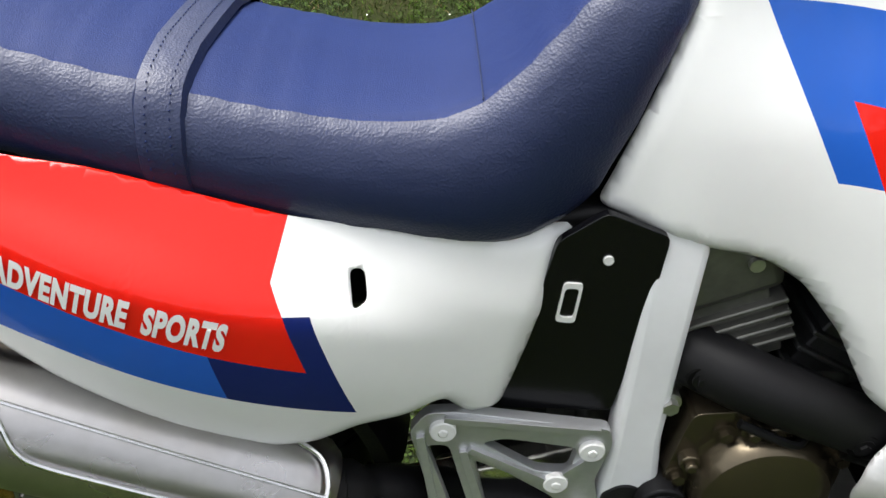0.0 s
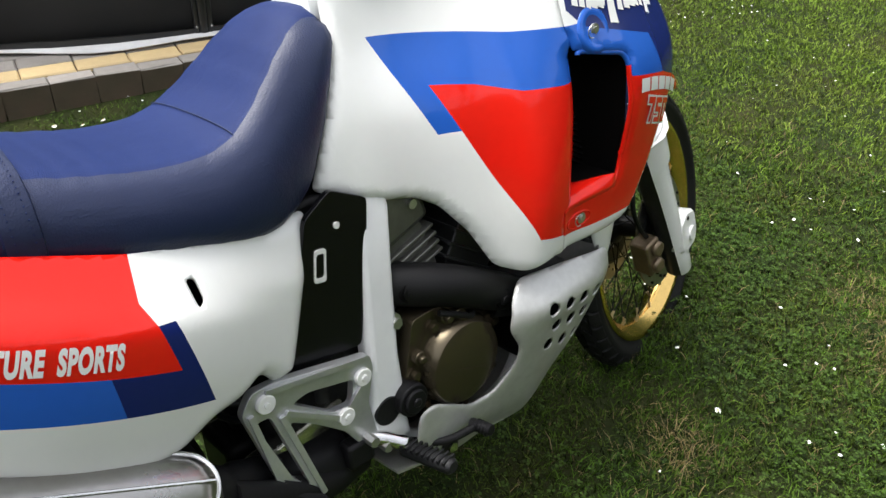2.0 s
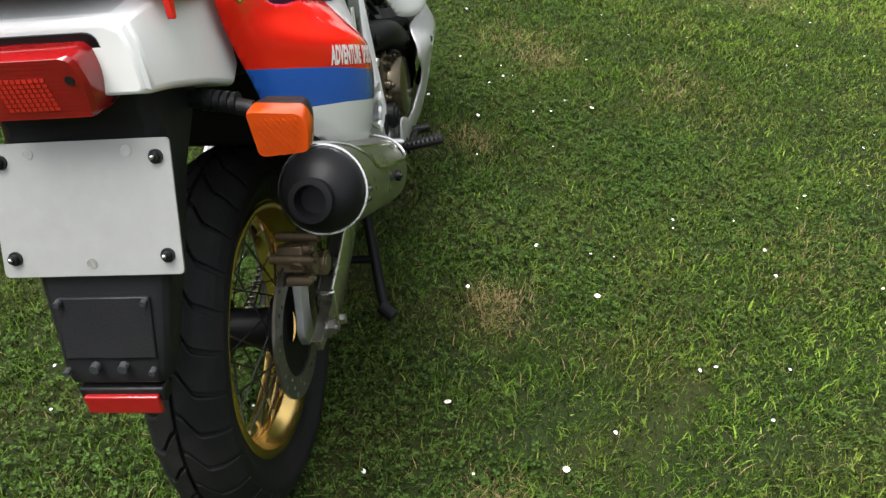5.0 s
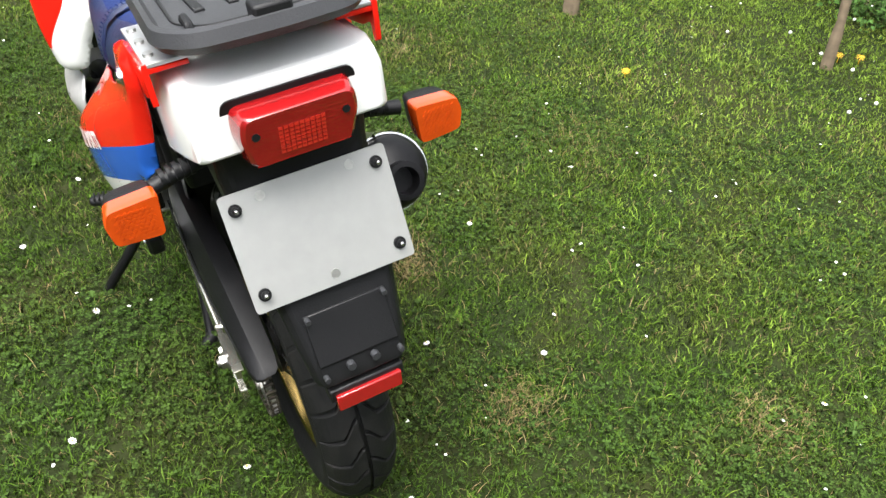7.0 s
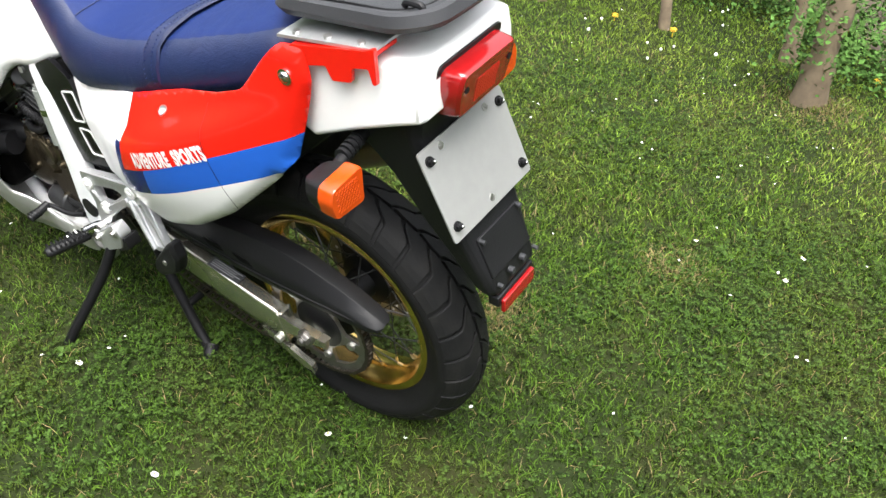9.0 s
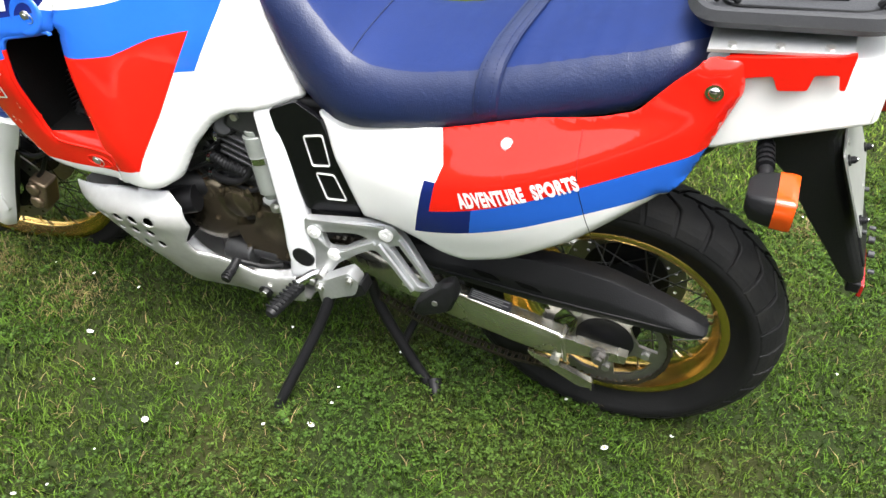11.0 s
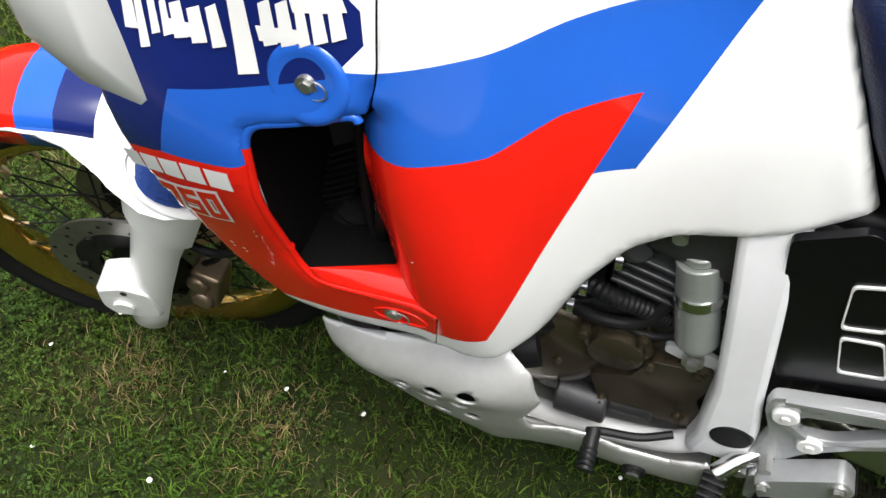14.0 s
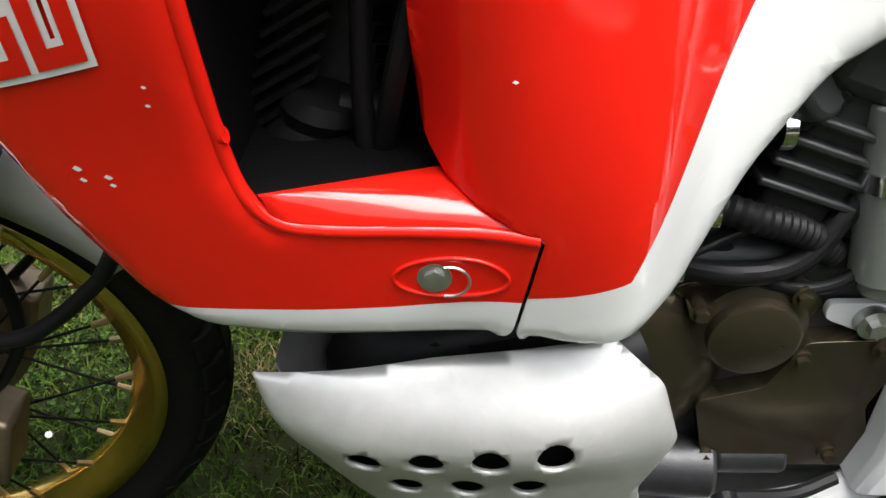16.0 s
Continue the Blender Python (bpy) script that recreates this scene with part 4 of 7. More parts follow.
# wheels
def wheel(name, m, R, W, rim_r, rim_w, hub_r, hub_w, spokes, tread, label):
    """Tyre with cut tread, gold rim, hub and crossed wire spokes, turned about its own y axis."""
    root = thing(name, "", "", None)
    root.parent = bike
    root.matrix_local = m
    root["label"] = label
    bm = bmesh.new()
    prof = []
    h = R - rim_r - 0.0075
    for i in range(25):
        a = math.pi * i / 24
        y = -W / 2 * math.cos(a)
        prof.append((rim_r + h * (math.sin(a) ** 0.62) * (0.995 if 0.3 < math.sin(a) < 0.9 else 1.0), y * (1.0 if math.sin(a) > 0.35 else 0.55 + 0.45 * math.sin(a) / 0.35)))
    prof = [(rim_r - 0.004, -rim_w / 2)] + prof + [(rim_r - 0.004, rim_w / 2)]
    lathe(bm, prof, n=96)
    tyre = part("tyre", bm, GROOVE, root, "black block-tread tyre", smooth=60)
    # tread blocks, angled and staggered
    n, rowset = tread
    bm = bmesh.new()
    for j in range(n):
        for a0, path_, span in rowset:
            for sgn in (1, -1):
                base = 2 * math.pi * (j + a0 + (0.5 if sgn < 0 else 0)) / n
                rings = []
                line = spline([(y, off, 0) for y, off in path_], 3)
                for k, p in enumerate(line):
                    s = min(0.999, p.x / (W / 2))
                    rr = rim_r + h * ((1 - s * s) ** 0.31) + 0.0075 * (1 - s ** 5)
                    c = base + p.y * 2 * math.pi / n
                    hw = span * math.pi / n
                    rings.append([(rr + e, c + q * hw, sgn * p.x) for e, q in ((-0.012, -1.0), (-0.0015, -0.99), (0.0, -0.90), (0.0, 0.90), (-0.0015, 0.99), (-0.012, 1.0))])
                loft(bm, [[Vector((r * math.cos(t), y, r * math.sin(t))) for r, t, y in ring] for ring in rings])
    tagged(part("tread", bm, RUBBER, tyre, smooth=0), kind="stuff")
    bm = bmesh.new()
    w = rim_w / 2
    lathe(bm, [(rim_r + 0.004, -w), (rim_r + 0.008, -w - 0.003), (rim_r + 0.002, -w - 0.006), (rim_r - 0.008, -w - 0.003), (rim_r - 0.016, -w * 0.55), (rim_r - 0.026, -w * 0.4), (rim_r - 0.030, 0),
               (rim_r - 0.026, w * 0.4), (rim_r - 0.016, w * 0.55), (rim_r - 0.008, w + 0.003), (rim_r + 0.002, w + 0.006), (rim_r + 0.008, w + 0.003), (rim_r + 0.004, w)], n=96)
    rim = part("rim", bm, GOLD, root, "gold anodised wire-spoke rim", smooth=50)
    bm = bmesh.new()
    lathe(bm, [(0.012, -hub_w / 2), (hub_r, -hub_w / 2), (hub_r, -hub_w / 2 + 0.01), (hub_r * 0.6, -hub_w / 2 + 0.02), (hub_r * 0.55, 0), (hub_r * 0.6, hub_w / 2 - 0.02), (hub_r, hub_w / 2 - 0.01), (hub_r, hub_w / 2), (0.012, hub_w / 2)], n=36)
    part("hub", bm, PIPE, root, "black cast wheel hub")
    for i in range(spokes):
        sgn = 1 if i % 2 else -1
        lean_ = 1 if (i // 2) % 2 else -1
        a = 2 * math.pi * i / spokes
        p = Vector((hub_r * 0.95 * math.cos(a + lean_ * 0.85), sgn * (hub_w / 2 - 0.006), hub_r * 0.95 * math.sin(a + lean_ * 0.85)))
        q = Vector(((rim_r - 0.026) * math.cos(a), sgn * 0.006, (rim_r - 0.026) * math.sin(a)))
        bm = bmesh.new()
        cyl(bm, p, q, 0.0016, n=6)
        part("spoke", bm, ENGINE if R < 0.34 else PIPE, root)
        bm = bmesh.new()
        cyl(bm, q, q.lerp(p, 0.085), 0.0040, 0.0032, n=8)
        part("spoke_nipple", bm, NIPPLE, root)
    return root


REAR = Matrix.Translation((0, 0.005, 0.333))
rear_rows = [(0.0, ((0.0035, -0.66), (0.012, -0.56), (0.022, -0.30), (0.031, -0.08), (0.042, -0.02), (0.0655, 0.10)), 0.885)]
rear_wheel = wheel("rear_wheel", REAR, 0.331, 0.150, 0.222, 0.085, 0.062, 0.12, 36, (32, rear_rows), "rear wheel with a worn block tyre on a gold spoked rim")
STEER = Matrix.Translation((1.580, 0.033, 0.337)) @ Matrix.Rotation(radians(14), 4, Vector((-0.462, 0, 0.887)))
front_rows = [(0.0, ((0.002, -0.5), (0.010, -0.35), (0.019, 0.0)), 0.80), (0.5, ((0.023, 0.0), (0.030, 0.15), (0.039, 0.2)), 0.80)]
front_wheel = wheel("front_wheel", STEER, 0.345, 0.092, 0.270, 0.055, 0.045, 0.11, 36, (46, front_rows), "front wheel with a narrow block tyre on a gold spoked rim")


def disc(bm, r0, r1, y, t, m):
    lathe(bm, [(r0, y), (r1, y), (r1, y + t), (r0, y + t), (r0, y)], n=64, m=m)


for side in (1, -1):
    bm = bmesh.new()
    disc(bm, 0.098, 0.138, side * 0.062, 0.0045, STEER)
    d = part("brake_disc", bm, DISC, bike, "drilled steel front brake disc")
    bm = bmesh.new()
    lathe(bm, [(0.06, side * 0.06), (0.10, side * 0.061), (0.10, side * 0.065), (0.06, side * 0.068)], n=40, m=STEER)
    for i in range(6):
        a = math.pi * i / 3
        cyl(bm, STEER @ Vector((0.092 * math.cos(a), side * 0.06, 0.092 * math.sin(a))), STEER @ Vector((0.092 * math.cos(a), side * 0.071, 0.092 * math.sin(a))), 0.008, n=12)
    part("disc_carrier", bm, PIPE, d, "dull black disc carrier")
    # black plugs on the uncut disc paint the dark of its drillings
    bm = bmesh.new()
    for i in range(30):
        a = 2 * math.pi * i / 30
        r = (0.106, 0.118, 0.130)[i % 3]
        cyl(bm, STEER @ Vector((r * math.cos(a), side * 0.0615, r * math.sin(a))), STEER @ Vector((r * math.cos(a), side * 0.0669, r * math.sin(a))), 0.0038, n=8)
    tagged(part("drilling_shade_discs", bm, PIPE, d), kind="stuff")
    # caliper behind the leg
    bm = bmesh.new()
    c = STEER @ Vector((-0.125, side * 0.078, -0.01))
    box(bm, c, (0.05, 0.05, 0.09), Matrix.Rotation(radians(-20), 4, "Y"))
    cyl(bm, c + Vector((0, side * 0.02, 0.022)), c + Vector((0, side * 0.036, 0.022)), 0.019)
    cyl(bm, c + Vector((0.008, side * 0.02, -0.022)), c + Vector((0.008, side * 0.036, -0.022)), 0.019)
    part("front_caliper", bm, CALIPER, bike, "pale bronze two-piston brake caliper", bevel=0.006)
    bm = bmesh.new()
    tube(bm, [c + Vector((0, 0, 0.04)), c + Vector((-0.05, side * 0.01, 0.09)), c + Vector((-0.08, side * 0.01, 0.16)), c + Vector((-0.06, 0, 0.30)), c + Vector((-0.10, 0, 0.42))], 0.0055, n=8)
    part("brake_hose", bm, PIPE, bike)
    # fork leg, gaiter and white leg guard
    def leg(z, dx=0.0, dy=0.0):
        return STEER @ Vector((-0.037 - (z - 0.345) * 0.52 + dx, side * (0.098 + dy), z - 0.345))
    bm = bmesh.new()
    cyl(bm, leg(0.245), leg(0.62), 0.029, 0.030)
    cyl(bm, leg(0.62), leg(1.10), 0.0215)
    part("fork_leg", bm, ENGINE, bike, "telescopic fork leg")
    bm = bmesh.new()
    rings = []
    for i in range(44):
        z = 0.585 + i * 0.0068
        r = 0.042 - 0.00012 * i + (0.0026 if i % 2 else -0.0014)
        c0 = leg(z)
        rings.append([c0 + Vector((r * math.cos(a), r * math.sin(a), r * math.cos(a) * 0.45)) for a in (2 * math.pi * j / 20 for j in range(20))])
    loft(bm, rings)
    part("fork_gaiter", bm, GAITER, bike, "blue ribbed rubber fork gaiter", smooth=0)
    bm = bmesh.new()
    rings = []
    for z, rx, ry, tilt_, dx in ((0.247, 0.030, 0.034, 0.3, -0.010), (0.253, 0.036, 0.037, 0.3, -0.010), (0.30, 0.037, 0.038, 0.5, -0.006), (0.40, 0.037, 0.038, 0.5, -0.002), (0.50, 0.039, 0.040, 0.55, 0), (0.556, 0.041, 0.042, 0.75, 0),
                                 (0.560, 0.049, 0.049, 0.75, 0), (0.60, 0.051, 0.051, 0.78, 0), (0.645, 0.053, 0.052, 0.80, 0)):
        c0 = leg(z, dx)
        arc, last = range(21), 150 if side == 1 else 126
        out = [c0 + Vector((rx * math.cos(a), side * ry * math.sin(a), rx * math.cos(a) * tilt_)) for a in (radians(-70 + (last + 70) * j / 20) for j in arc)]
        inn = [c0 + (q - c0) * 0.9 for q in out[::-1]]
        rings.append(out + inn)
    loft(bm, rings)
    lg = part("fork_guard", bm, WHITE, bike, "white plastic fork leg guard", smooth=50)
    bm = bmesh.new()
    rings = []
    for y, k in ((0.085, 1.0), (0.132, 1.0), (0.139, 0.9)):
        rings.append([STEER @ Vector((-0.012 + (q.x + 0.012) * k, side * y, q.y * k)) for q in fillet([(0.03, -0.03), (0.04, 0.0), (0.028, 0.052), (-0.02, 0.062), (-0.06, 0.04), (-0.052, -0.036), (-0.01, -0.038)], 0.012)])
    loft(bm, rings)
    part("axle_lug_cover", bm, WHITE, lg)
    bm = bmesh.new()
    cyl(bm, STEER @ Vector((0.0, side * 0.137, 0)), STEER @ Vector((0.0, side * 0.145, 0)), 0.017)
    part("axle_cap", bm, WHITE, lg)
    # small black disc on the surface paints the shade of a screw hole
    bm = bmesh.new()
    cyl(bm, STEER @ Vector((-0.018, side * 0.1385, 0.043)), STEER @ Vector((-0.018, side * 0.1402, 0.043)), 0.0055, n=12)
    part("screw_hole_shade", bm, PIPE, lg)

# front mudguard over the tyre, white body and red nose
bm = bmesh.new()
segs = [(a, 0.372 + max(0, (70 - a)) * 0.0006) for a in range(150, 53, -4)]
rings = []
for a, r in segs:
    t = radians(a)
    w = 0.072 if a > 84 else 0.072 - (84 - a) * 0.0012
    drop = 0.05 if a > 95 else 0.028 + max(0, (a - 60)) * 0.0006
    sec = [(w, -drop), (w * 1.02, -0.012), (w * 0.8, 0.006), (w * 0.4, 0.014), (0, 0.017), (-w * 0.4, 0.014), (-w * 0.8, 0.006), (-w * 1.02, -0.012), (-w, -drop)]
    rings.append([STEER @ Vector(((r + e) * math.cos(t), y, (r + e) * math.sin(t))) for y, e in sec])
vs = [[bm.verts.new(q) for q in r] for r in rings]
for k, (a, b) in enumerate(zip(vs, vs[1:])):
    for i in range(8):
        f = bm.faces.new((a[i], a[i + 1], b[i + 1], b[i]))
        ang = segs[k][0]
        f.material_index = 0 if ang > 108 else 3 if ang > 98 else 2 if ang > 90 else 1
part("front_mudguard", bm, [WHITE, RED, BLUE, NAVY], bike, "white front mudguard with navy stripes and a red nose", solid=0.004, smooth=50)
for side in (1, -1):
    bm = bmesh.new()
    rows_ = []
    for k in range(9):
        t = k / 8
        line = []
        for j in range(9):
            u = j / 8
            a = radians(-75 + 230 * u)
            low = Vector((-0.037 - 0.29 * 0.52 + 0.057 * math.cos(a), side * (0.098 + 0.057 * math.sin(a)), 0.29 + 0.028 * math.cos(a)))
            b = radians(84 + 40 * u)
            top = Vector((0.362 * math.cos(b), side * 0.076, 0.362 * math.sin(b)))
            s = t * t * (3 - 2 * t)
            line.append(STEER @ (low.lerp(top, s) + Vector((0, side * 0.018 * math.sin(math.pi * t) * math.sin(math.pi * u), 0))))
        rows_.append([bm.verts.new(q) for q in line])
    for p, q in zip(rows_, rows_[1:]):
        for j in range(8):
            bm.faces.new((p[j], p[j + 1], q[j + 1], q[j]))
    part("mudguard_shoulder", bm, WHITE, bike, "white shoulder joining mudguard and fork guard", solid=0.004, smooth=60)

# frame
for side in (1, -1):
    bm = bmesh.new()
    secs = ((0.78, 0.662, 0.030, 0.105), (0.74, 0.665, 0.030, 0.118), (0.62, 0.655, 0.028, 0.128), (0.50, 0.645, 0.028, 0.138), (0.43, 0.642, 0.034, 0.142), (0.385, 0.640, 0.036, 0.142), (0.34, 0.655, 0.03, 0.140))
    loft(bm, [[Vector((x + u * h, side * (y + v * 0.018), z)) for u, v in ((-1, -1), (-1, 0.6), (-0.8, 1), (0.8, 1), (1, 0.6), (1, -1))] for z, x, h, y in secs])
    part("frame_upright", bm, FRAME, bike, "white painted box-section frame member", bevel=0.004)
    bm = bmesh.new()
    tube(bm, [(0.655, side * 0.138, 0.345), (0.71, side * 0.135, 0.300), (0.80, side * 0.125, 0.272), (0.95, side * 0.115, 0.275), (1.03, side * 0.10, 0.40), (1.10, side * 0.05, 0.70), (1.15, 0, 0.95)], 0.016, n=12)
    part("frame_cradle", bm, FRAME, bike, "white painted cradle tube")
    bm = bmesh.new()
    cyl(bm, (0.636, side * 0.150, 0.409), (0.636, side * 0.162, 0.409), 0.026, n=28)
    part("pivot_cap", bm, PLASTIC, bike, "round black pivot cap", bevel=0.003)
    bm = bmesh.new()
    tube(bm, [(0.66, side * 0.08, 0.76), (0.45, side * 0.10, 0.77), (0.2, side * 0.10, 0.83), (-0.1, side * 0.10, 0.92)], 0.013, n=10)
    part("seat_rail", bm, PIPE, bike)
    # black inner panel between cover and frame
    bm = bmesh.new()
    plate(bm, [(0.590, 0.795), (0.652, 0.765), (0.640, 0.66), (0.615, 0.535), (0.49, 0.545), (0.545, 0.765)], side * 0.128, side * 0.138, rad=0.008)
    inner = part("inner_panel", bm, BLACK, bike, "glossy black inner panel", bevel=0.002)
    if side == 1:
        for w in ([(0.588, 0.722), (0.545, 0.733), (0.540, 0.660), (0.580, 0.652)], [(0.576, 0.638), (0.536, 0.642), (0.516, 0.581), (0.562, 0.574)]):
            c = Vector((sum(q[0] for q in w) / 4, sum(q[1] for q in w) / 4))
            sm = [tuple(c + (Vector(q) - c) * 0.92) for q in w]
            bm = bmesh.new()
            plate(bm, w, 0.1375, 0.1405, holes=[sm], rad=0.006)
            part("window_rim", bm, DECAL, inner, "thin white window outline")
    else:
        w = [(0.572, 0.715), (0.553, 0.717), (0.546, 0.668), (0.566, 0.665)]
        c = Vector((sum(q[0] for q in w) / 4, sum(q[1] for q in w) / 4))
        bm = bmesh.new()
        plate(bm, w, -0.1405, -0.1375, holes=[[tuple(c + (Vector(q) - c) * 0.74) for q in w]], rad=0.005)
        part("window_rim", bm, DECAL, inner, "thin white window outline")
        bm = bmesh.new()
        cyl(bm, (0.594, -0.137, 0.742), (0.594, -0.141, 0.742), 0.005, n=12)
        part("rivet", bm, DECAL, inner)
    # footrest hanger casting, its two rear arms flaring out to the pillion rest
    ends = ((0.318, 0.440), (0.367, 0.422)) if side == 1 else ((0.420, 0.412), (0.487, 0.354))
    slot = ((0.330, 0.448), (0.355, 0.436)) if side == 1 else ((0.440, 0.412), (0.466, 0.384))
    top_in = (0.430, 0.503) if side == 1 else (0.434, 0.512)
    top_out = (0.402, 0.515) if side == 1 else (0.409, 0.512)
    bm = bmesh.new()
    plate(bm, [(0.612, 0.528), (0.616, 0.50), (0.600, 0.446), (0.612, 0.380), (0.590, 0.358), (0.552, 0.418), (0.500, 0.462), (0.462, 0.486), ends[1], ends[0], (0.392, 0.535), (0.412, 0.562), (0.445, 0.562)],
          side * 0.146, side * 0.160, holes=[[(0.578, 0.500), (0.497, 0.519), (0.470, 0.513), (0.535, 0.462), (0.570, 0.458)], [top_in, top_out, slot[0], slot[1]]], rad=0.009)
    ribs = []
    for rib in ([(0.600, 0.528), (0.425, 0.556)], [(0.545, 0.448), (0.452, 0.510)], [(0.404, 0.530), ends[0]], [(0.450, 0.505), ends[1]], [(0.598, 0.490), (0.560, 0.455)]):
        (xa, za), (xb, zb) = rib
        d = Vector((xb - xa, zb - za)).normalized() * 0.006
        n_ = Vector((-d.y, d.x)) * 0.75
        b2 = bmesh.new()
        plate(b2, [(xa + n_.x, za + n_.y), (xb - d.x + n_.x, zb - d.y + n_.y), (xb - d.x - n_.x, zb - d.y - n_.y), (xa - n_.x, za - n_.y)], side * 0.1595, side * 0.1655, rad=0.002)
        for v in b2.verts:
            v.co.y += side * 0.025 if v.co.z < 0.456 and v.co.x < 0.51 else 0
        ribs.append(b2)
    for v in bm.verts:
        if v.co.z < 0.456 and v.co.x < 0.51:
            v.co.y += side * 0.025
    hanger = part("footrest_hanger", bm, ALU, bike, "cast aluminium footrest hanger", bevel=0.003)
    for b2 in ribs:
        part("cast_rib", b2, ALU, hanger, bevel=0.002)
    for x, z in ((0.593, 0.498), (0.429, 0.538), (0.555, 0.446)):
        bm = bmesh.new()
        cyl(bm, (x, side * 0.158, z), (x, side * 0.167, z), 0.0145, n=24)
        cyl(bm, (x, side * 0.166, z), (x, side * 0.169, z), 0.006, n=6)
        part("bolt", bm, DECAL, hanger, "large pale button-head bolt", bevel=0.002)
    # pillion rest, folded
    rest = [(0.372, 0.380), (0.361, 0.412), (0.300, 0.482), (0.279, 0.493), (0.270, 0.456), (0.288, 0.409), (0.350, 0.372)] if side == 1 else [(0.408, 0.424), (0.486, 0.356), (0.500, 0.312), (0.470, 0.306), (0.388, 0.392)]
    mx, mz = sum(q[0] for q in rest) / len(rest), sum(q[1] for q in rest) / len(rest)
    bm = bmesh.new()
    rings = []
    for y, k in ((0.174, 0.88), (0.180, 1.0), (0.199, 1.0), (0.206, 0.84)):
        rings.append([Vector((mx + (q.x - mx) * k, side * y, mz + (q.y - mz) * k)) for q in fillet(rest, 0.007)])
    loft(bm, rings)
    pr = part("pillion_footrest", bm, PLASTIC, bike, "black rubber pillion footrest, folded", bevel=0.002)
    bm = bmesh.new()
    cyl(bm, (mx, side * 0.204, mz), (mx, side * 0.209, mz), 0.006, n=10)
    part("pin", bm, BOLT, pr)
    # rider footrest
    bm = bmesh.new()
    fr = Matrix.Translation((0.648, side * 0.235, 0.352)) @ Matrix.Rotation(side * radians(-8), 4, "Z") @ Matrix.Rotation(side * radians(6), 4, "X")
    loft(bm, [[Vector((k * 0.0145 * math.cos(a), y, k * 0.0125 * math.sin(a))) for a in (2 * math.pi * j / 16 for j in range(16))] for y, k in ((-0.052, 0.7), (-0.047, 1.0), (0.047, 1.0), (0.054, 0.65))])
    peg = part("footrest", bm, PLASTIC, bike, "black ribbed rubber rider footrest", at=fr)
    for i in range(9):
        bm = bmesh.new()
        box(bm, (0, -0.043 + i * 0.0108, 0.011), (0.029, 0.0045, 0.007))
        part("rib", bm, PLASTIC, peg, bevel=0.001)
    bm = bmesh.new()
    tube(bm, [(0.590, side * 0.150, 0.375), (0.615, side * 0.165, 0.37), (0.645, side * 0.19, 0.355)], 0.013, n=10)
    part("footrest_mount", bm, CHROME, bike, bevel=0.004)
    bm = bmesh.new()
    box(bm, (0.575, side * 0.150, 0.362), (0.05, 0.03, 0.045))
    part("mount_block", bm, PIPE, bike, bevel=0.006)
    for x, z in ((0.590, 0.385), (0.615, 0.36)):
        bm = bmesh.new()
        cyl(bm, (x, side * 0.16, z), (x, side * 0.182, z), 0.009, n=6)
        part("mount_nut", bm, BOLT, bike)

# swinging arm, axle blocks
for side in (1, -1):
    bm = bmesh.new()
    yo = 0.128 if side == 1 else 0.118
    loft(bm, [[Vector((x, side * (y + v * 0.017), z + u * h)) for u, v in ((-1, -0.8), (-1, 0.8), (-0.8, 1), (0.8, 1), (1, 0.8), (1, -0.8), (0.8, -1), (-0.8, -1))]
              for x, z, h, y in ((0.60, 0.405, 0.030, 0.085), (0.50, 0.391, 0.037, 0.105), (0.35, 0.365, 0.039, yo - 0.005), (0.18, 0.335, 0.040, yo), (0.070, 0.315, 0.036, yo))])
    arm = part("swinging_arm", bm, SWING, bike, "brushed aluminium box swinging arm", bevel=0.003)
    bm = bmesh.new()
    plate(bm, [(0.085, 0.350), (0.056, 0.352), (-0.053, 0.345), (-0.050, 0.320), (0.056, 0.309), (0.085, 0.300)], side * (yo + 0.008), side * (yo + 0.018), rad=0.003)
    plate(bm, [(0.050, 0.352), (-0.053, 0.345), (-0.053, 0.341), (0.050, 0.347)], side * (yo + 0.002), side * (yo + 0.021), rad=0.001)
    part("axle_block", bm, SWING, arm, bevel=0.0015)
    bm = bmesh.new()
    loft(bm, [[Vector((x + u * 0.006, side * (yo + v * 0.020), 0.315 + u * 0.039)) for u, v in ((-1, -0.9), (-1, 0.9), (-0.9, 1), (0.9, 1), (1, 0.9), (1, -0.9), (0.9, -1), (-0.9, -1))] for x in (0.068, 0.077)])
    part("weld_collar", bm, SWING, arm, "raised weld bead at the end of the arm", bevel=0.003)
    bm = bmesh.new()
    cyl(bm, (0.088, side * (yo + 0.012), 0.277), (0.088, side * (yo + 0.026), 0.277), 0.010, n=6)
    part("lug_bolt", bm, BOLT, arm)
    bm = bmesh.new()
    cyl(bm, (0, side * (yo + 0.017), 0.332), (0, side * (yo + 0.024), 0.332), 0.019, n=24)
    cyl(bm, (0, side * (yo + 0.023), 0.332), (0, side * (yo + 0.034), 0.332), 0.0145, n=6)
    cyl(bm, (0, side * (yo + 0.034), 0.332), (0, side * (yo + 0.040), 0.332), 0.008, n=12)
    part("axle_nut", bm, DISC, arm)
bm = bmesh.new()
plate(bm, [(0.150, 0.276), (0.085, 0.262), (0.009, 0.231), (0.007, 0.206), (0.038, 0.203), (0.090, 0.232), (0.140, 0.262)], 0.132, 0.140, rad=0.005)
plate(bm, [(0.085, 0.262), (0.009, 0.231), (0.007, 0.206), (0.011, 0.206), (0.013, 0.228), (0.087, 0.258)], 0.139, 0.145, rad=0.001)
part("chain_slider_lug", bm, SWING, bike)
bm = bmesh.new()
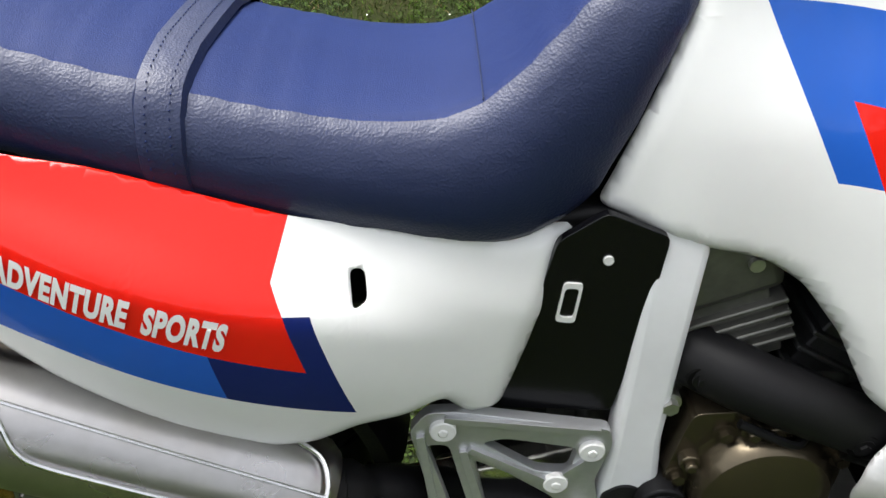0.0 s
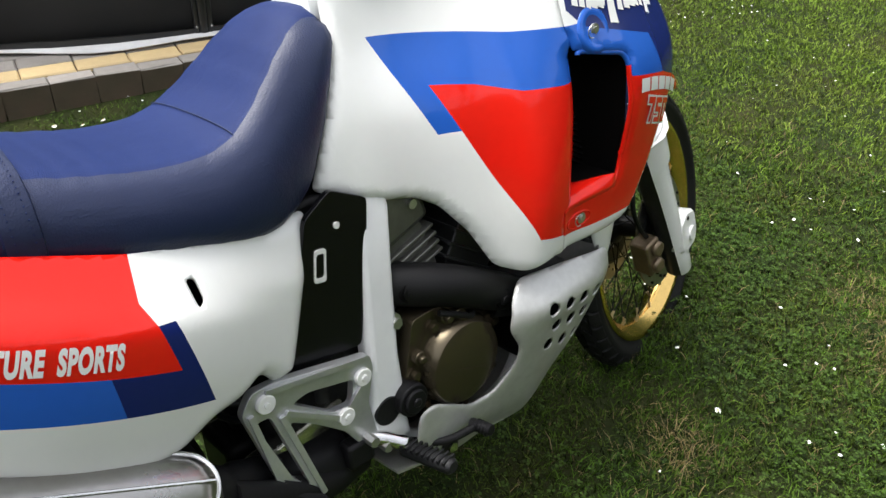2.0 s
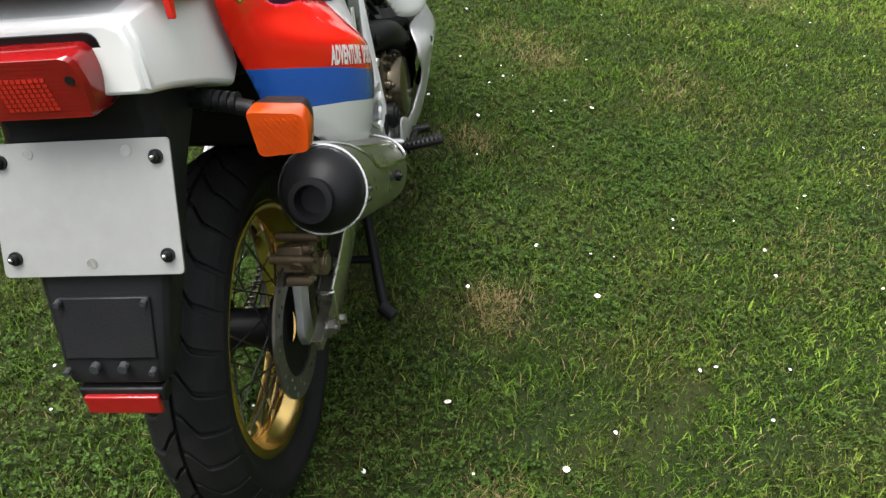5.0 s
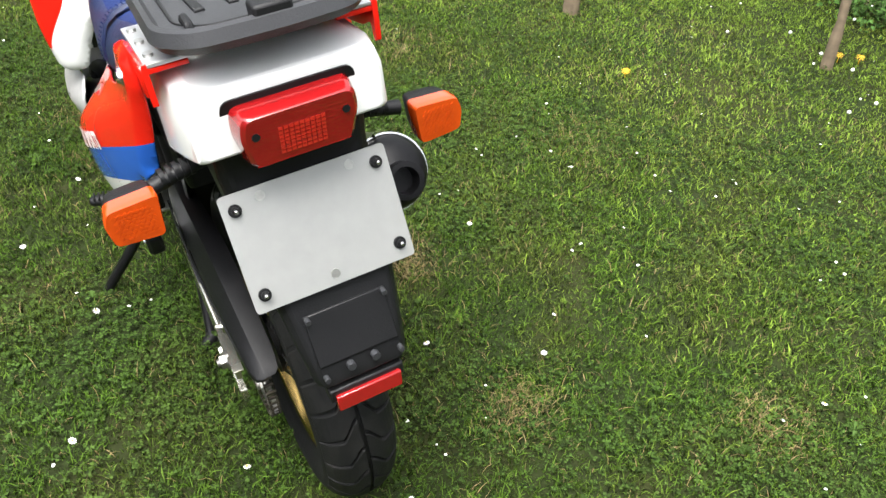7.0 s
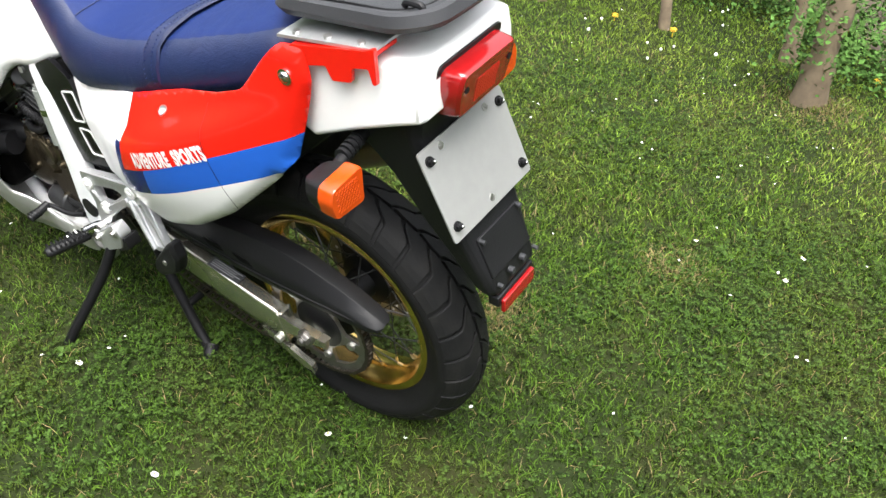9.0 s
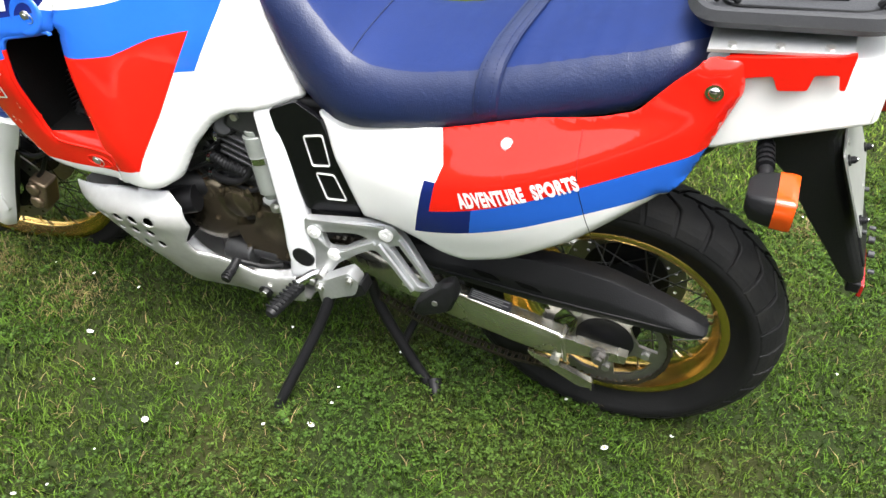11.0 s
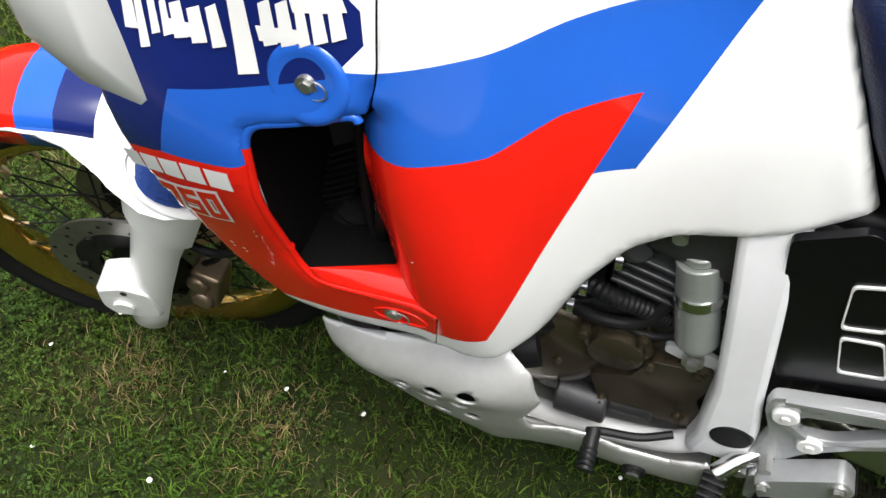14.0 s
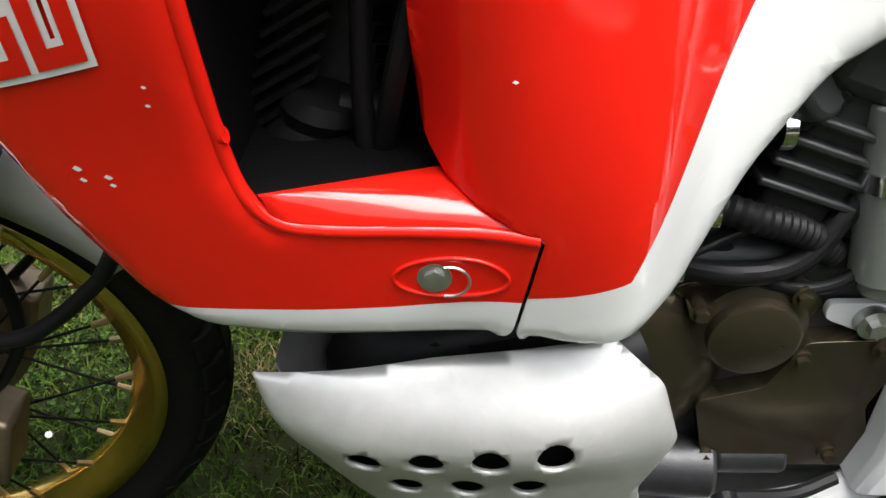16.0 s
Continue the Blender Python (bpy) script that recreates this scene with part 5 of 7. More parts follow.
def arm_top(x, y, e):
    return Vector((x, y, 0.3765 + (x - 0.18) * 0.171 + e))
loft(bm, [[arm_top(0.275, 0.115, e), arm_top(0.275, 0.141, e), arm_top(0.188, 0.141, e), arm_top(0.188, 0.115, e)] for e in (0.0008, 0.0018)])
part("warning_label", bm, GREYPLASTIC, bike, "dark sticker with unreadable small print")
bm = bmesh.new()
for i in range(4):
    loft(bm, [[arm_top(0.270, 0.119 + i * 0.005, e), arm_top(0.270, 0.1202 + i * 0.005, e), arm_top(0.193 + 0.012 * (i % 2), 0.1202 + i * 0.005, e), arm_top(0.193 + 0.012 * (i % 2), 0.119 + i * 0.005, e)] for e in (0.0017, 0.0021)])
part("label_bars", bm, ALU, bike)

# rear sprocket, chain, chain guard
bm = bmesh.new()
gear = []
for i in range(45 * 4):
    a = 2 * math.pi * i / 180
    r = 0.1305 if i % 4 in (1, 2) else 0.123
    gear.append((r * math.cos(a), 0.333 + r * math.sin(a)))
b2 = []
for i in range(5):
    a0 = 2 * math.pi * i / 5 + 0.2
    sec = [(0.106, a0 - 0.48), (0.108, a0 - 0.16), (0.108, a0 + 0.16), (0.106, a0 + 0.48), (0.068, a0 + 0.40), (0.060, a0), (0.068, a0 - 0.40)]
    b2.append([(r * math.cos(a), 0.333 + r * math.sin(a)) for r, a in sec])
plate(bm, gear, 0.100, 0.107, holes=b2 + [circle2((0, 0.333), 0.02, 14)], rad=0.0)
sprocket = part("rear_sprocket", bm, DISC, bike, "steel rear sprocket with round cut-outs", smooth=0)
bm = bmesh.new()
lathe(bm, [(0.0, 0.112), (0.030, 0.112), (0.036, 0.108), (0.058, 0.1085), (0.060, 0.100)], n=32, m=Matrix.Translation((0, 0, 0.333)))
part("sprocket_carrier", bm, PIPE, sprocket, "black sprocket carrier")
for i in range(5):
    a = 2 * math.pi * i / 5 + 0.2 + math.pi / 5
    bm = bmesh.new()
    cyl(bm, (0.085 * math.cos(a), 0.105, 0.333 + 0.085 * math.sin(a)), (0.085 * math.cos(a), 0.114, 0.333 + 0.085 * math.sin(a)), 0.009, n=6)
    part("sprocket_nut", bm, BOLT, sprocket)
FS = (0.575, 0.40, 0.032)
def chain_path():
    pts = []
    for i in range(11):
        a = radians(95 + 170 * i / 10)
        pts.append((0.128 * math.cos(a), 0.333 + 0.128 * math.sin(a)))
    fr = [(FS[0] + FS[2] * math.cos(radians(-85 + 165 * i / 6)), FS[1] + FS[2] * math.sin(radians(-85 + 165 * i / 6))) for i in range(7)]
    lowrun = [(0.1, 0.200), (0.2, 0.196), (0.3, 0.211), (0.4, 0.236), (0.5, 0.282)]
    toprun = [(x, 0.460 - x * 0.05) for x in (0.5, 0.4, 0.3, 0.2, 0.1)]
    return pts + lowrun + fr + toprun
cp = chain_path() + [chain_path()[0]]
seglen, links, run = 0.0159, [], 0.0
for (x0, z0), (x1, z1) in zip(cp, cp[1:]):
    L = math.hypot(x1 - x0, z1 - z0)
    while run < L:
        links.append((x0 + (x1 - x0) * run / L, z0 + (z1 - z0) * run / L, math.atan2(z1 - z0, x1 - x0)))
        run += seglen
    run -= L
chain = thing("drive_chain", "", "")
chain.parent = bike
chain["label"] = "oily steel drive chain"
lm = bmesh.new()
for y in (-0.009, 0.007):
    plate(lm, [(-0.011, -0.005), (-0.004, -0.0038), (0.004, -0.0038), (0.011, -0.005), (0.0125, 0), (0.011, 0.005), (0.004, 0.0038), (-0.004, 0.0038), (-0.011, 0.005), (-0.0125, 0)], y, y + 0.002, rad=0.001)
cyl(lm, (-0.0079, -0.0095, 0), (-0.0079, 0.0095, 0), 0.0042, n=8)
lme = bpy.data.meshes.new("link")
lm.to_mesh(lme)
lm.free()
lme.materials.append(CHAIN)
for x, z, a in links:
    o = new("link", lme)
    o.parent = chain
    o.matrix_local = Matrix.Translation((x, 0.104, z)) @ Matrix.Rotation(-a, 4, "Y")
bm = bmesh.new()
rings = []
for x, zt, zb, w in ((0.44, 0.470, 0.440, 0.020), (0.36, 0.487, 0.432, 0.028), (0.28, 0.498, 0.430, 0.031), (0.19, 0.510, 0.427, 0.033), (0.09, 0.516, 0.424, 0.033), (0.0, 0.505, 0.425, 0.032), (-0.10, 0.475, 0.420, 0.029), (-0.155, 0.452, 0.420, 0.027), (-0.178, 0.440, 0.424, 0.022), (-0.184, 0.434, 0.428, 0.012)):
    h = zt - zb
    rings.append([Vector((x, 0.102 + y * w, zb + k * h)) for y, k in ((1.02, 0.0), (1.08, 0.12), (1.06, 0.50), (0.96, 0.60), (0.36, 0.98), (0.22, 1.0), (-0.75, 0.97), (-0.75, 0.90), (0.2, 0.93), (0.86, 0.54), (0.96, 0.42), (0.92, 0.0))])
loft(bm, rings)
cg = part("chain_guard", bm, PLASTIC, bike, "black plastic chain guard", smooth=28)
# no openings are cut: dark plates paint the shade of two slots
for x, z in ((0.235, 0.470), (0.150, 0.466)):
    bm = bmesh.new()
    plate(bm, [(x + 0.03, z + 0.006), (x - 0.012, z + 0.002), (x - 0.03, z - 0.010), (x + 0.012, z - 0.008)], 0.1365, 0.1385, rad=0.005)
    part("guard_slot_patch", bm, DARK, cg, "dark plate painting the shade of a slot in the guard")
bm = bmesh.new()
tube(bm, [(0.40, 0.134, 0.452), (0.28, 0.138, 0.449), (0.10, 0.1395, 0.445), (-0.06, 0.135, 0.440), (-0.16, 0.128, 0.434)], 0.0022, n=6)
part("guard_rib", bm, PLASTIC, cg)

# rear shock absorber and linkage between the frame plates
bm = bmesh.new()
cyl(bm, (0.40, 0, 0.74), (0.475, 0, 0.40), 0.030, n=20)
shock = part("rear_shock", bm, PIPE, bike, "black rear shock absorber")
bm = bmesh.new()
coil = [Vector((0.40, 0, 0.72)).lerp(Vector((0.475, 0, 0.42)), i / 96) + Vector((0.043 * math.cos(i * 0.52), 0.043 * math.sin(i * 0.52), 0)) for i in range(97)]
tube(bm, coil, 0.006, n=8, smooth=False)
part("spring", bm, ENGINE, shock, "dark steel coil spring")
bm = bmesh.new()
box(bm, (0.52, 0, 0.43), (0.13, 0.17, 0.16))
box(bm, (0.47, 0, 0.36), (0.12, 0.10, 0.08))
part("linkage_block", bm, PIPE, bike, bevel=0.015)

# black inner mudguard over the rear tyre
bm = bmesh.new()
rings = []
for i in range(15):
    a = radians(8 + 56 * i / 14)
    rings.append([Vector(((0.372 + e) * math.cos(a), y, 0.333 + (0.372 + e) * math.sin(a))) for y, e in ((0.098, -0.02), (0.10, 0.0), (0.05, 0.012), (0, 0.016), (-0.05, 0.012), (-0.10, 0.0), (-0.098, -0.02), (-0.094, -0.02), (-0.094, -0.004), (0, 0.010), (0.094, -0.004), (0.094, -0.02))])
loft(bm, rings)
part("inner_mudguard", bm, PLASTIC, bike, "black plastic inner mudguard over the rear tyre")

# rear brake
bm = bmesh.new()
RB = Matrix.Translation((0, -0.078, 0.333))
plate(bm, circle2((0, 0.333), 0.128, 64), -0.083, -0.078, holes=[circle2((0, 0.333), 0.088, 40)] + [circle2((r * math.cos(a), 0.333 + r * math.sin(a)), 0.0042, 8) for i in range(36) for r, a in [((0.097, 0.108, 0.119)[i % 3], math.pi * i / 18)]], rad=0.0)
rbd = part("rear_brake_disc", bm, DISC, bike, "drilled steel rear brake disc")
bm = bmesh.new()
lathe(bm, [(0.03, 0.004), (0.062, 0.004), (0.092, 0.0), (0.092, 0.004), (0.062, 0.009), (0.03, 0.009)], n=40, m=RB)
part("disc_carrier", bm, PIPE, rbd, "dull black disc carrier")
bm = bmesh.new()
box(bm, (0.055, -0.092, 0.452), (0.10, 0.045, 0.045), Matrix.Rotation(radians(25), 4, "Y"))
cyl(bm, (0.04, -0.10, 0.445), (0.04, -0.128, 0.445), 0.021)
box(bm, (0.085, -0.10, 0.425), (0.05, 0.03, 0.03), Matrix.Rotation(radians(30), 4, "Y"))
cyl(bm, (0.10, -0.09, 0.455), (0.12, -0.10, 0.44), 0.011)
cyl(bm, (0.078, -0.10, 0.418), (0.078, -0.135, 0.418), 0.023)
cyl(bm, (0.078, -0.134, 0.418), (0.078, -0.138, 0.418), 0.017)
cyl(bm, (0.0, -0.105, 0.462), (0.03, -0.105, 0.475), 0.012)
cyl(bm, (0.02, -0.118, 0.455), (0.02, -0.128, 0.455), 0.008, n=6)
for x, z, r in ((-0.004, 0.438, 0.009), (0.014, 0.430, 0.008), (0.034, 0.478, 0.010), (0.090, 0.470, 0.009)):
    cyl(bm, (x, -0.085, z), (x, -0.126, z), r, n=12)
    cyl(bm, (x, -0.124, z), (x, -0.131, z), r * 0.65, n=6)
part("rear_caliper", bm, CALIPER, bike, "pale bronze rear brake caliper", bevel=0.005)
for x, z in ((0.010, 0.475), (0.060, 0.488)):
    bm = bmesh.new()
    cyl(bm, (x, -0.060, z), (x, -0.135, z - 0.004), 0.0085, n=14)
    cyl(bm, (x, -0.134, z - 0.004), (x, -0.142, z - 0.004), 0.006, n=6)
    part("caliper_pin", bm, CALIPER, bike)
bm = bmesh.new()
plate(bm, [(0.02, 0.435), (0.05, 0.425), (0.04, 0.385), (0.028, 0.345), (0.02, 0.305), (-0.015, 0.300), (-0.028, 0.335), (-0.008, 0.38), (0.005, 0.42)], -0.102, -0.088, rad=0.010)
part("caliper_bracket", bm, ALU, bike, bevel=0.002)

# silencer on the right
MA, MB = Vector((-0.068, -0.201, 0.655)), Vector((0.305, -0.199, 0.474))
ax = (MB - MA).normalized()
side_v = Vector((0, 1, 0))
up_v = ax.cross(side_v)
up_v = up_v if up_v.z > 0 else -up_v
def mring(c, r, ey=1.0, n=36):
    return [c + side_v * (r * ey * math.cos(a)) + up_v * (r * math.sin(a)) for a in (2 * math.pi * j / n for j in range(n))]
bm = bmesh.new()
loft(bm, [mring(MA + ax * d, r) for d, r in ((0.0, 0.0635), (0.003, 0.067), (0.03, 0.067), (0.37, 0.066), (0.395, 0.062), (0.408, 0.052))])
sil = part("silencer", bm, STEEL, bike, "large brushed steel silencer", smooth=40)
bm = bmesh.new()
loft(bm, [mring(MA + ax * d - up_v * o, r) for d, r, o in ((0.002, 0.064, 0), (-0.016, 0.062, 0.001), (-0.032, 0.054, 0.003), (-0.042, 0.044, 0.006), (-0.046, 0.036, 0.008), (-0.050, 0.0305, 0.009), (-0.068, 0.0295, 0.010), (-0.070, 0.032, 0.010), (-0.073, 0.032, 0.010), (-0.074, 0.023, 0.010), (-0.045, 0.021, 0.010))], cap=True)
part("end_cone", bm, PIPE, sil, "matt black end cone with a round outlet", smooth=35)
bm = bmesh.new()
tube(bm, [MA + ax * 0.395, MA + ax * 0.425 + Vector((0, 0.012, -0.004)), (0.385, -0.150, 0.425), (0.46, -0.115, 0.375)], [0.046, 0.040, 0.032, 0.029, 0.028], n=16)
part("inlet_cone", bm, PIPE, sil)
# heat shield: raised bead rectangle wrapped round the outside
def on_can(d, deg, e=0.0):
    a = radians(deg)
    return MA + ax * d + (side_v * -math.cos(a) + up_v * math.sin(a)) * (0.067 + e)
bm = bmesh.new()
path = [on_can(d, a, 0.0018) for d, a in ((-0.01, 100), (0.015, 88), (0.055, 66), (0.085, 42), (0.105, 26), (0.13, 20), (0.19, 19), (0.25, 19), (0.31, 20), (0.36, 21), (0.384, 27), (0.393, 42), (0.393, 62), (0.380, 84), (0.35, 96))]
tube(bm, path, 0.0030, n=8, k=6)
part("shield_bead", bm, CHROME, sil)
bm = bmesh.new()
tube(bm, [on_can(0.062, 60), on_can(0.2, 56), on_can(0.392, 52)], 0.0022, n=6)
part("shield_rib", bm, CHROME, sil)
bm = bmesh.new()
cyl(bm, on_can(0.245, 0), on_can(0.245, 0, 0.008), 0.0095, n=14)
cyl(bm, on_can(0.245, 0), on_can(0.245, 0, 0.011), 0.005, n=6)
part("shield_bolt", bm, PIPE, sil)
bm = bmesh.new()
loft(bm, [mring(MA + ax * d, r) for d, r in ((-0.001, 0.0655), (-0.001, 0.0685), (0.006, 0.0685), (0.006, 0.0665))], cap=False)
part("end_rim", bm, CHROME, sil, "bright rolled end rim")
bm = bmesh.new()
for d in (0.006, 0.018):
    for a in (-14, -2):
        cyl(bm, on_can(d, a), on_can(d, a, 0.004), 0.004, n=8)
loft(bm, [[on_can(d, a, e) for d, a in ((0.0, -20), (0.020, -20), (0.020, 4), (0.0, 4))] for e in (-0.002, 0.0015)])
part("riveted_lug", bm, ENGINE, sil)

# exhaust header guard, clutch cover and engine on the right
bm = bmesh.new()
tube(bm, [(0.676, -0.07, 0.606), (0.704, -0.116, 0.596), (0.78, -0.156, 0.575), (0.88, -0.160, 0.525), (0.94, -0.15, 0.49), (1.0, -0.10, 0.46)], [0.034, 0.036, 0.035, 0.034, 0.034, 0.030], n=18)
hg = part("header_guard", bm, PIPE, bike, "matt black exhaust header guard")
for x, y, z in ((0.704, -0.149, 0.592), (0.874, -0.188, 0.524)):
    # no recess is sunk: a near-black disc paints its shade round the bolt
    bm = bmesh.new()
    cyl(bm, (x, y + 0.01, z), (x, y - 0.004, z), 0.0185, 0.0165, n=20)
    part("bolt_shade_disc", bm, DARK, hg, "near-black disc painting the shade of the bolt's recess")
    bm = bmesh.new()
    cyl(bm, (x, y, z), (x, y - 0.0065, z), 0.0115, n=16)
    cyl(bm, (x, y - 0.006, z), (x, y - 0.010, z), 0.0065, n=6)
    part("bolt", bm, PIPE, hg)
bm = bmesh.new()
tube(bm, [(0.60, -0.11, 0.31), (0.50, -0.15, 0.34), (0.40, -0.19, 0.405), (0.33, -0.205, 0.46)], 0.027, n=14)
part("exhaust_pipe", bm, PIPE, bike, "black exhaust pipe")
bm = bmesh.new()
cyl(bm, (0.56, -0.09, 0.335), (0.42, -0.12, 0.36), 0.06, n=20)
part("exhaust_collector", bm, PIPE, bike, bevel=0.012)
bm = bmesh.new()
box(bm, (0.74, 0, 0.43), (0.32, 0.22, 0.26))
box(bm, (0.62, 0, 0.44), (0.14, 0.20, 0.20))
part("crankcase", bm, ENGINE, bike, "dark grey crankcase", bevel=0.02)
CC = Matrix.Translation((0.787, 0, 0.438))
bm = bmesh.new()
lathe(bm, [(0.0, -0.193), (0.055, -0.193), (0.072, -0.188), (0.079, -0.178), (0.082, -0.160), (0.096, -0.157), (0.098, -0.10)], n=48, m=CC)
cc = part("clutch_cover", bm, BRONZE, bike, "round bronze clutch cover", smooth=35)
for i in range(7):
    a = radians(20 + i * 51)
    bm = bmesh.new()
    x, z = 0.787 + 0.094 * math.cos(a), 0.438 + 0.094 * math.sin(a)
    cyl(bm, (x, -0.10, z), (x, -0.162, z), 0.013, n=12)
    cyl(bm, (x, -0.16, z), (x, -0.170, z), 0.008, n=6)
    part("cover_bolt", bm, BRONZE, cc)
bm = bmesh.new()
plate(bm, [(0.825, 0.405), (0.755, 0.432), (0.757, 0.442), (0.827, 0.415)], -0.1945, -0.192, rad=0.002)
part("cast_mark", bm, BRONZE, cc, "plain raised bar where a cast mark stands")
bm = bmesh.new()
plate(bm, [(0.70, 0.545), (0.76, 0.548), (0.80, 0.53), (0.69, 0.36), (0.67, 0.40)], -0.158, -0.10, rad=0.012)
part("cover_base", bm, BRONZE, bike, bevel=0.004)
bm = bmesh.new()
cyl(bm, (0.677, -0.10, 0.415), (0.677, -0.178, 0.415), 0.029, n=24)
cyl(bm, (0.677, -0.176, 0.415), (0.677, -0.184, 0.415), 0.021, n=24)
cyl(bm, (0.677, -0.183, 0.415), (0.677, -0.188, 0.415), 0.009, n=6)
part("oil_filler", bm, PIPE, bike, bevel=0.003)
for x, z, r in ((0.792, 0.520, 0.014), (0.763, 0.528, 0.013), (0.702, 0.480, 0.012)):
    bm = bmesh.new()
    cyl(bm, (x, -0.12, z), (x, -0.172, z), r, n=16)
    cyl(bm, (x, -0.17, z), (x, -0.180, z), r * 0.62, n=6)
    part("cover_lug", bm, BRONZE, cc, bevel=0.002)
bm = bmesh.new()
tube(bm, [(0.745, -0.172, 0.545), (0.775, -0.178, 0.532), (0.808, -0.178, 0.515), (0.825, -0.165, 0.512)], 0.0055, n=8)
part("cable_clamp", bm, PIPE, cc, "black clamp on the cover's upper lugs")
bm = bmesh.new()
cyl(bm, (0.676, -0.09, 0.549), (0.676, -0.144, 0.549), 0.014, n=16)
cyl(bm, (0.676, -0.142, 0.549), (0.676, -0.154, 0.549), 0.0095, n=6)
part("engine_mount_bolt", bm, BOLT, bike, "bright engine mount bolt")
# white air guide hanging under the fairing's front corner
bm = bmesh.new()
rings = []
for x0, x1, y, z in ((1.075, 1.205, -0.196, 0.625), (1.10, 1.205, -0.192, 0.570), (1.128, 1.200, -0.184, 0.515), (1.142, 1.194, -0.177, 0.470), (1.150, 1.188, -0.173, 0.450), (1.158, 1.180, -0.171, 0.443)):
    rings.append([Vector((x0 + (x1 - x0) * u, y + 0.022 * u * u * u, z - 0.012 * u)) for u in (i / 8 for i in range(9))])
vs = [[bm.verts.new(q) for q in r] for r in rings]
for a, b in zip(vs, vs[1:]):
    for i in range(8):
        bm.faces.new((a[i], a[i + 1], b[i + 1], b[i]))
part("air_guide", bm, WHITE, bike, "white plastic air guide under the fairing", solid=0.003, smooth=60)
for side in (1, -1):
    bm = bmesh.new()
    tilt = Matrix.Translation((0.70, side * 0.05, 0.64)) @ Matrix.Rotation(radians(-20), 4, "Y")
    box(bm, (0.02, 0, 0.0), (0.12, 0.12, 0.16))
    # same casting both sides; the left side's shade is put into a darker grey
    cast = CASTING if side == -1 else ENGINE
    barrel = part("cylinder", bm, cast, bike, "finned grey engine cylinder", bevel=0.003, at=tilt)
    for i in range(4):
        bm = bmesh.new()
        box(bm, (0.02, 0, -0.055 + i * 0.017), (0.15, 0.14, 0.006))
        part("fin", bm, cast, barrel, bevel=0.002)
    bm = bmesh.new()
    box(bm, (0.02, 0, 0.06), (0.155, 0.142, 0.09))
    part("head", bm, cast, barrel, bevel=0.012)
    bm = bmesh.new()
    box(bm, (0.02, 0, 0.125), (0.15, 0.13, 0.05))
    part("head_cover", bm, cast, barrel, bevel=0.012)
    for q in ((-0.03, 0.066), (0.07, 0.066)):
        bm = bmesh.new()
        cyl(bm, (q[0], side * q[1], 0.06), (q[0], side * (q[1] + 0.012), 0.06), 0.008, n=10)
        part("head_bolt", bm, BOLT, barrel)
    bm = bmesh.new()
    tilt = Matrix.Translation((0.90, side * 0.05, 0.60)) @ Matrix.Rotation(radians(32), 4, "Y")
    box(bm, (0, 0, 0.0), (0.11, 0.11, 0.18))
    barrel = part("cylinder", bm, ENGINE, bike, "finned dark engine cylinder", bevel=0.003, at=tilt)
    for i in range(7):
        bm = bmesh.new()
        box(bm, (0, 0, -0.07 + i * 0.024), (0.14, 0.13, 0.006))
        part("fin", bm, ENGINE, barrel, bevel=0.002)

# left engine covers, hoses, fuel filter, gear lever
bm = bmesh.new()
plate(bm, [(0.818, 0.420), (0.768, 0.436), (0.746, 0.484), (0.676, 0.488), (0.669, 0.467), (0.684, 0.415), (0.672, 0.377), (0.66, 0.345), (0.800, 0.342)], 0.10, 0.128, rad=0.006)
sc = part("sprocket_cover", bm, BRONZE, bike, "bronze sprocket cover", bevel=0.004)
bm = bmesh.new()
plate(bm, [(0.84, 0.53), (0.76, 0.535), (0.73, 0.51), (0.76, 0.47), (0.80, 0.44), (0.815, 0.40), (0.87, 0.36), (0.90, 0.42), (0.89, 0.49)], 0.09, 0.112, rad=0.014)
lathe(bm, [(0.0, 0.130), (0.058, 0.129), (0.082, 0.123), (0.096, 0.108), (0.100, 0.08)], n=48, m=Matrix.Translation((0.892, 0, 0.440)))
part("generator_cover", bm, BRONZE, bike, "bronze generator cover", bevel=0.006)
bm = bmesh.new()
lathe(bm, [(0, 0.136), (0.031, 0.138), (0.0335, 0.1365), (0.0345, 0.128), (0.042, 0.124), (0.045, 0.10)], n=32, m=Matrix.Translation((0.789, 0, 0.494)))
part("pickup_cover", bm, BRONZE, bike)
for x, z in ((0.747, 0.468), (0.83, 0.515), (0.76, 0.53), (0.69, 0.48), (0.70, 0.36), (0.86, 0.43), (0.80, 0.355)):
    bm = bmesh.new()
    cyl(bm, (x, 0.115, z), (x, 0.131, z), 0.0085, n=14)
    cyl(bm, (x, 0.130, z), (x, 0.136, z), 0.0055, n=6)
    part("cover_bolt", bm, BRONZE, bike)
bm = bmesh.new()
cyl(bm, (0.86, 0.118, 0.335), (0.79, 0.122, 0.335), 0.028)
cyl(bm, (0.79, 0.115, 0.345), (0.73, 0.115, 0.345), 0.018)
part("starter_motor", bm, ENGINE, bike, bevel=0.004)
bm = bmesh.new()
FA, FB = Vector((0.704, 0.120, 0.545)), Vector((0.722, 0.106, 0.675))
cyl(bm, FA, FB, 0.0255, n=28)
cyl(bm, FB, FB + (FB - FA).normalized() * 0.012, 0.020, n=24)
cyl(bm, FB + (FB - FA).normalized() * 0.012, FB + (FB - FA).normalized() * 0.018, 0.012, n=20)
cyl(bm, FA, FA - (FB - FA).normalized() * 0.014, 0.018, n=20)
flt = part("fuel_filter", bm, GLASSY, bike, "translucent grey fuel filter canister", bevel=0.002)
bm = bmesh.new()
m0 = FA.lerp(FB, 0.55)
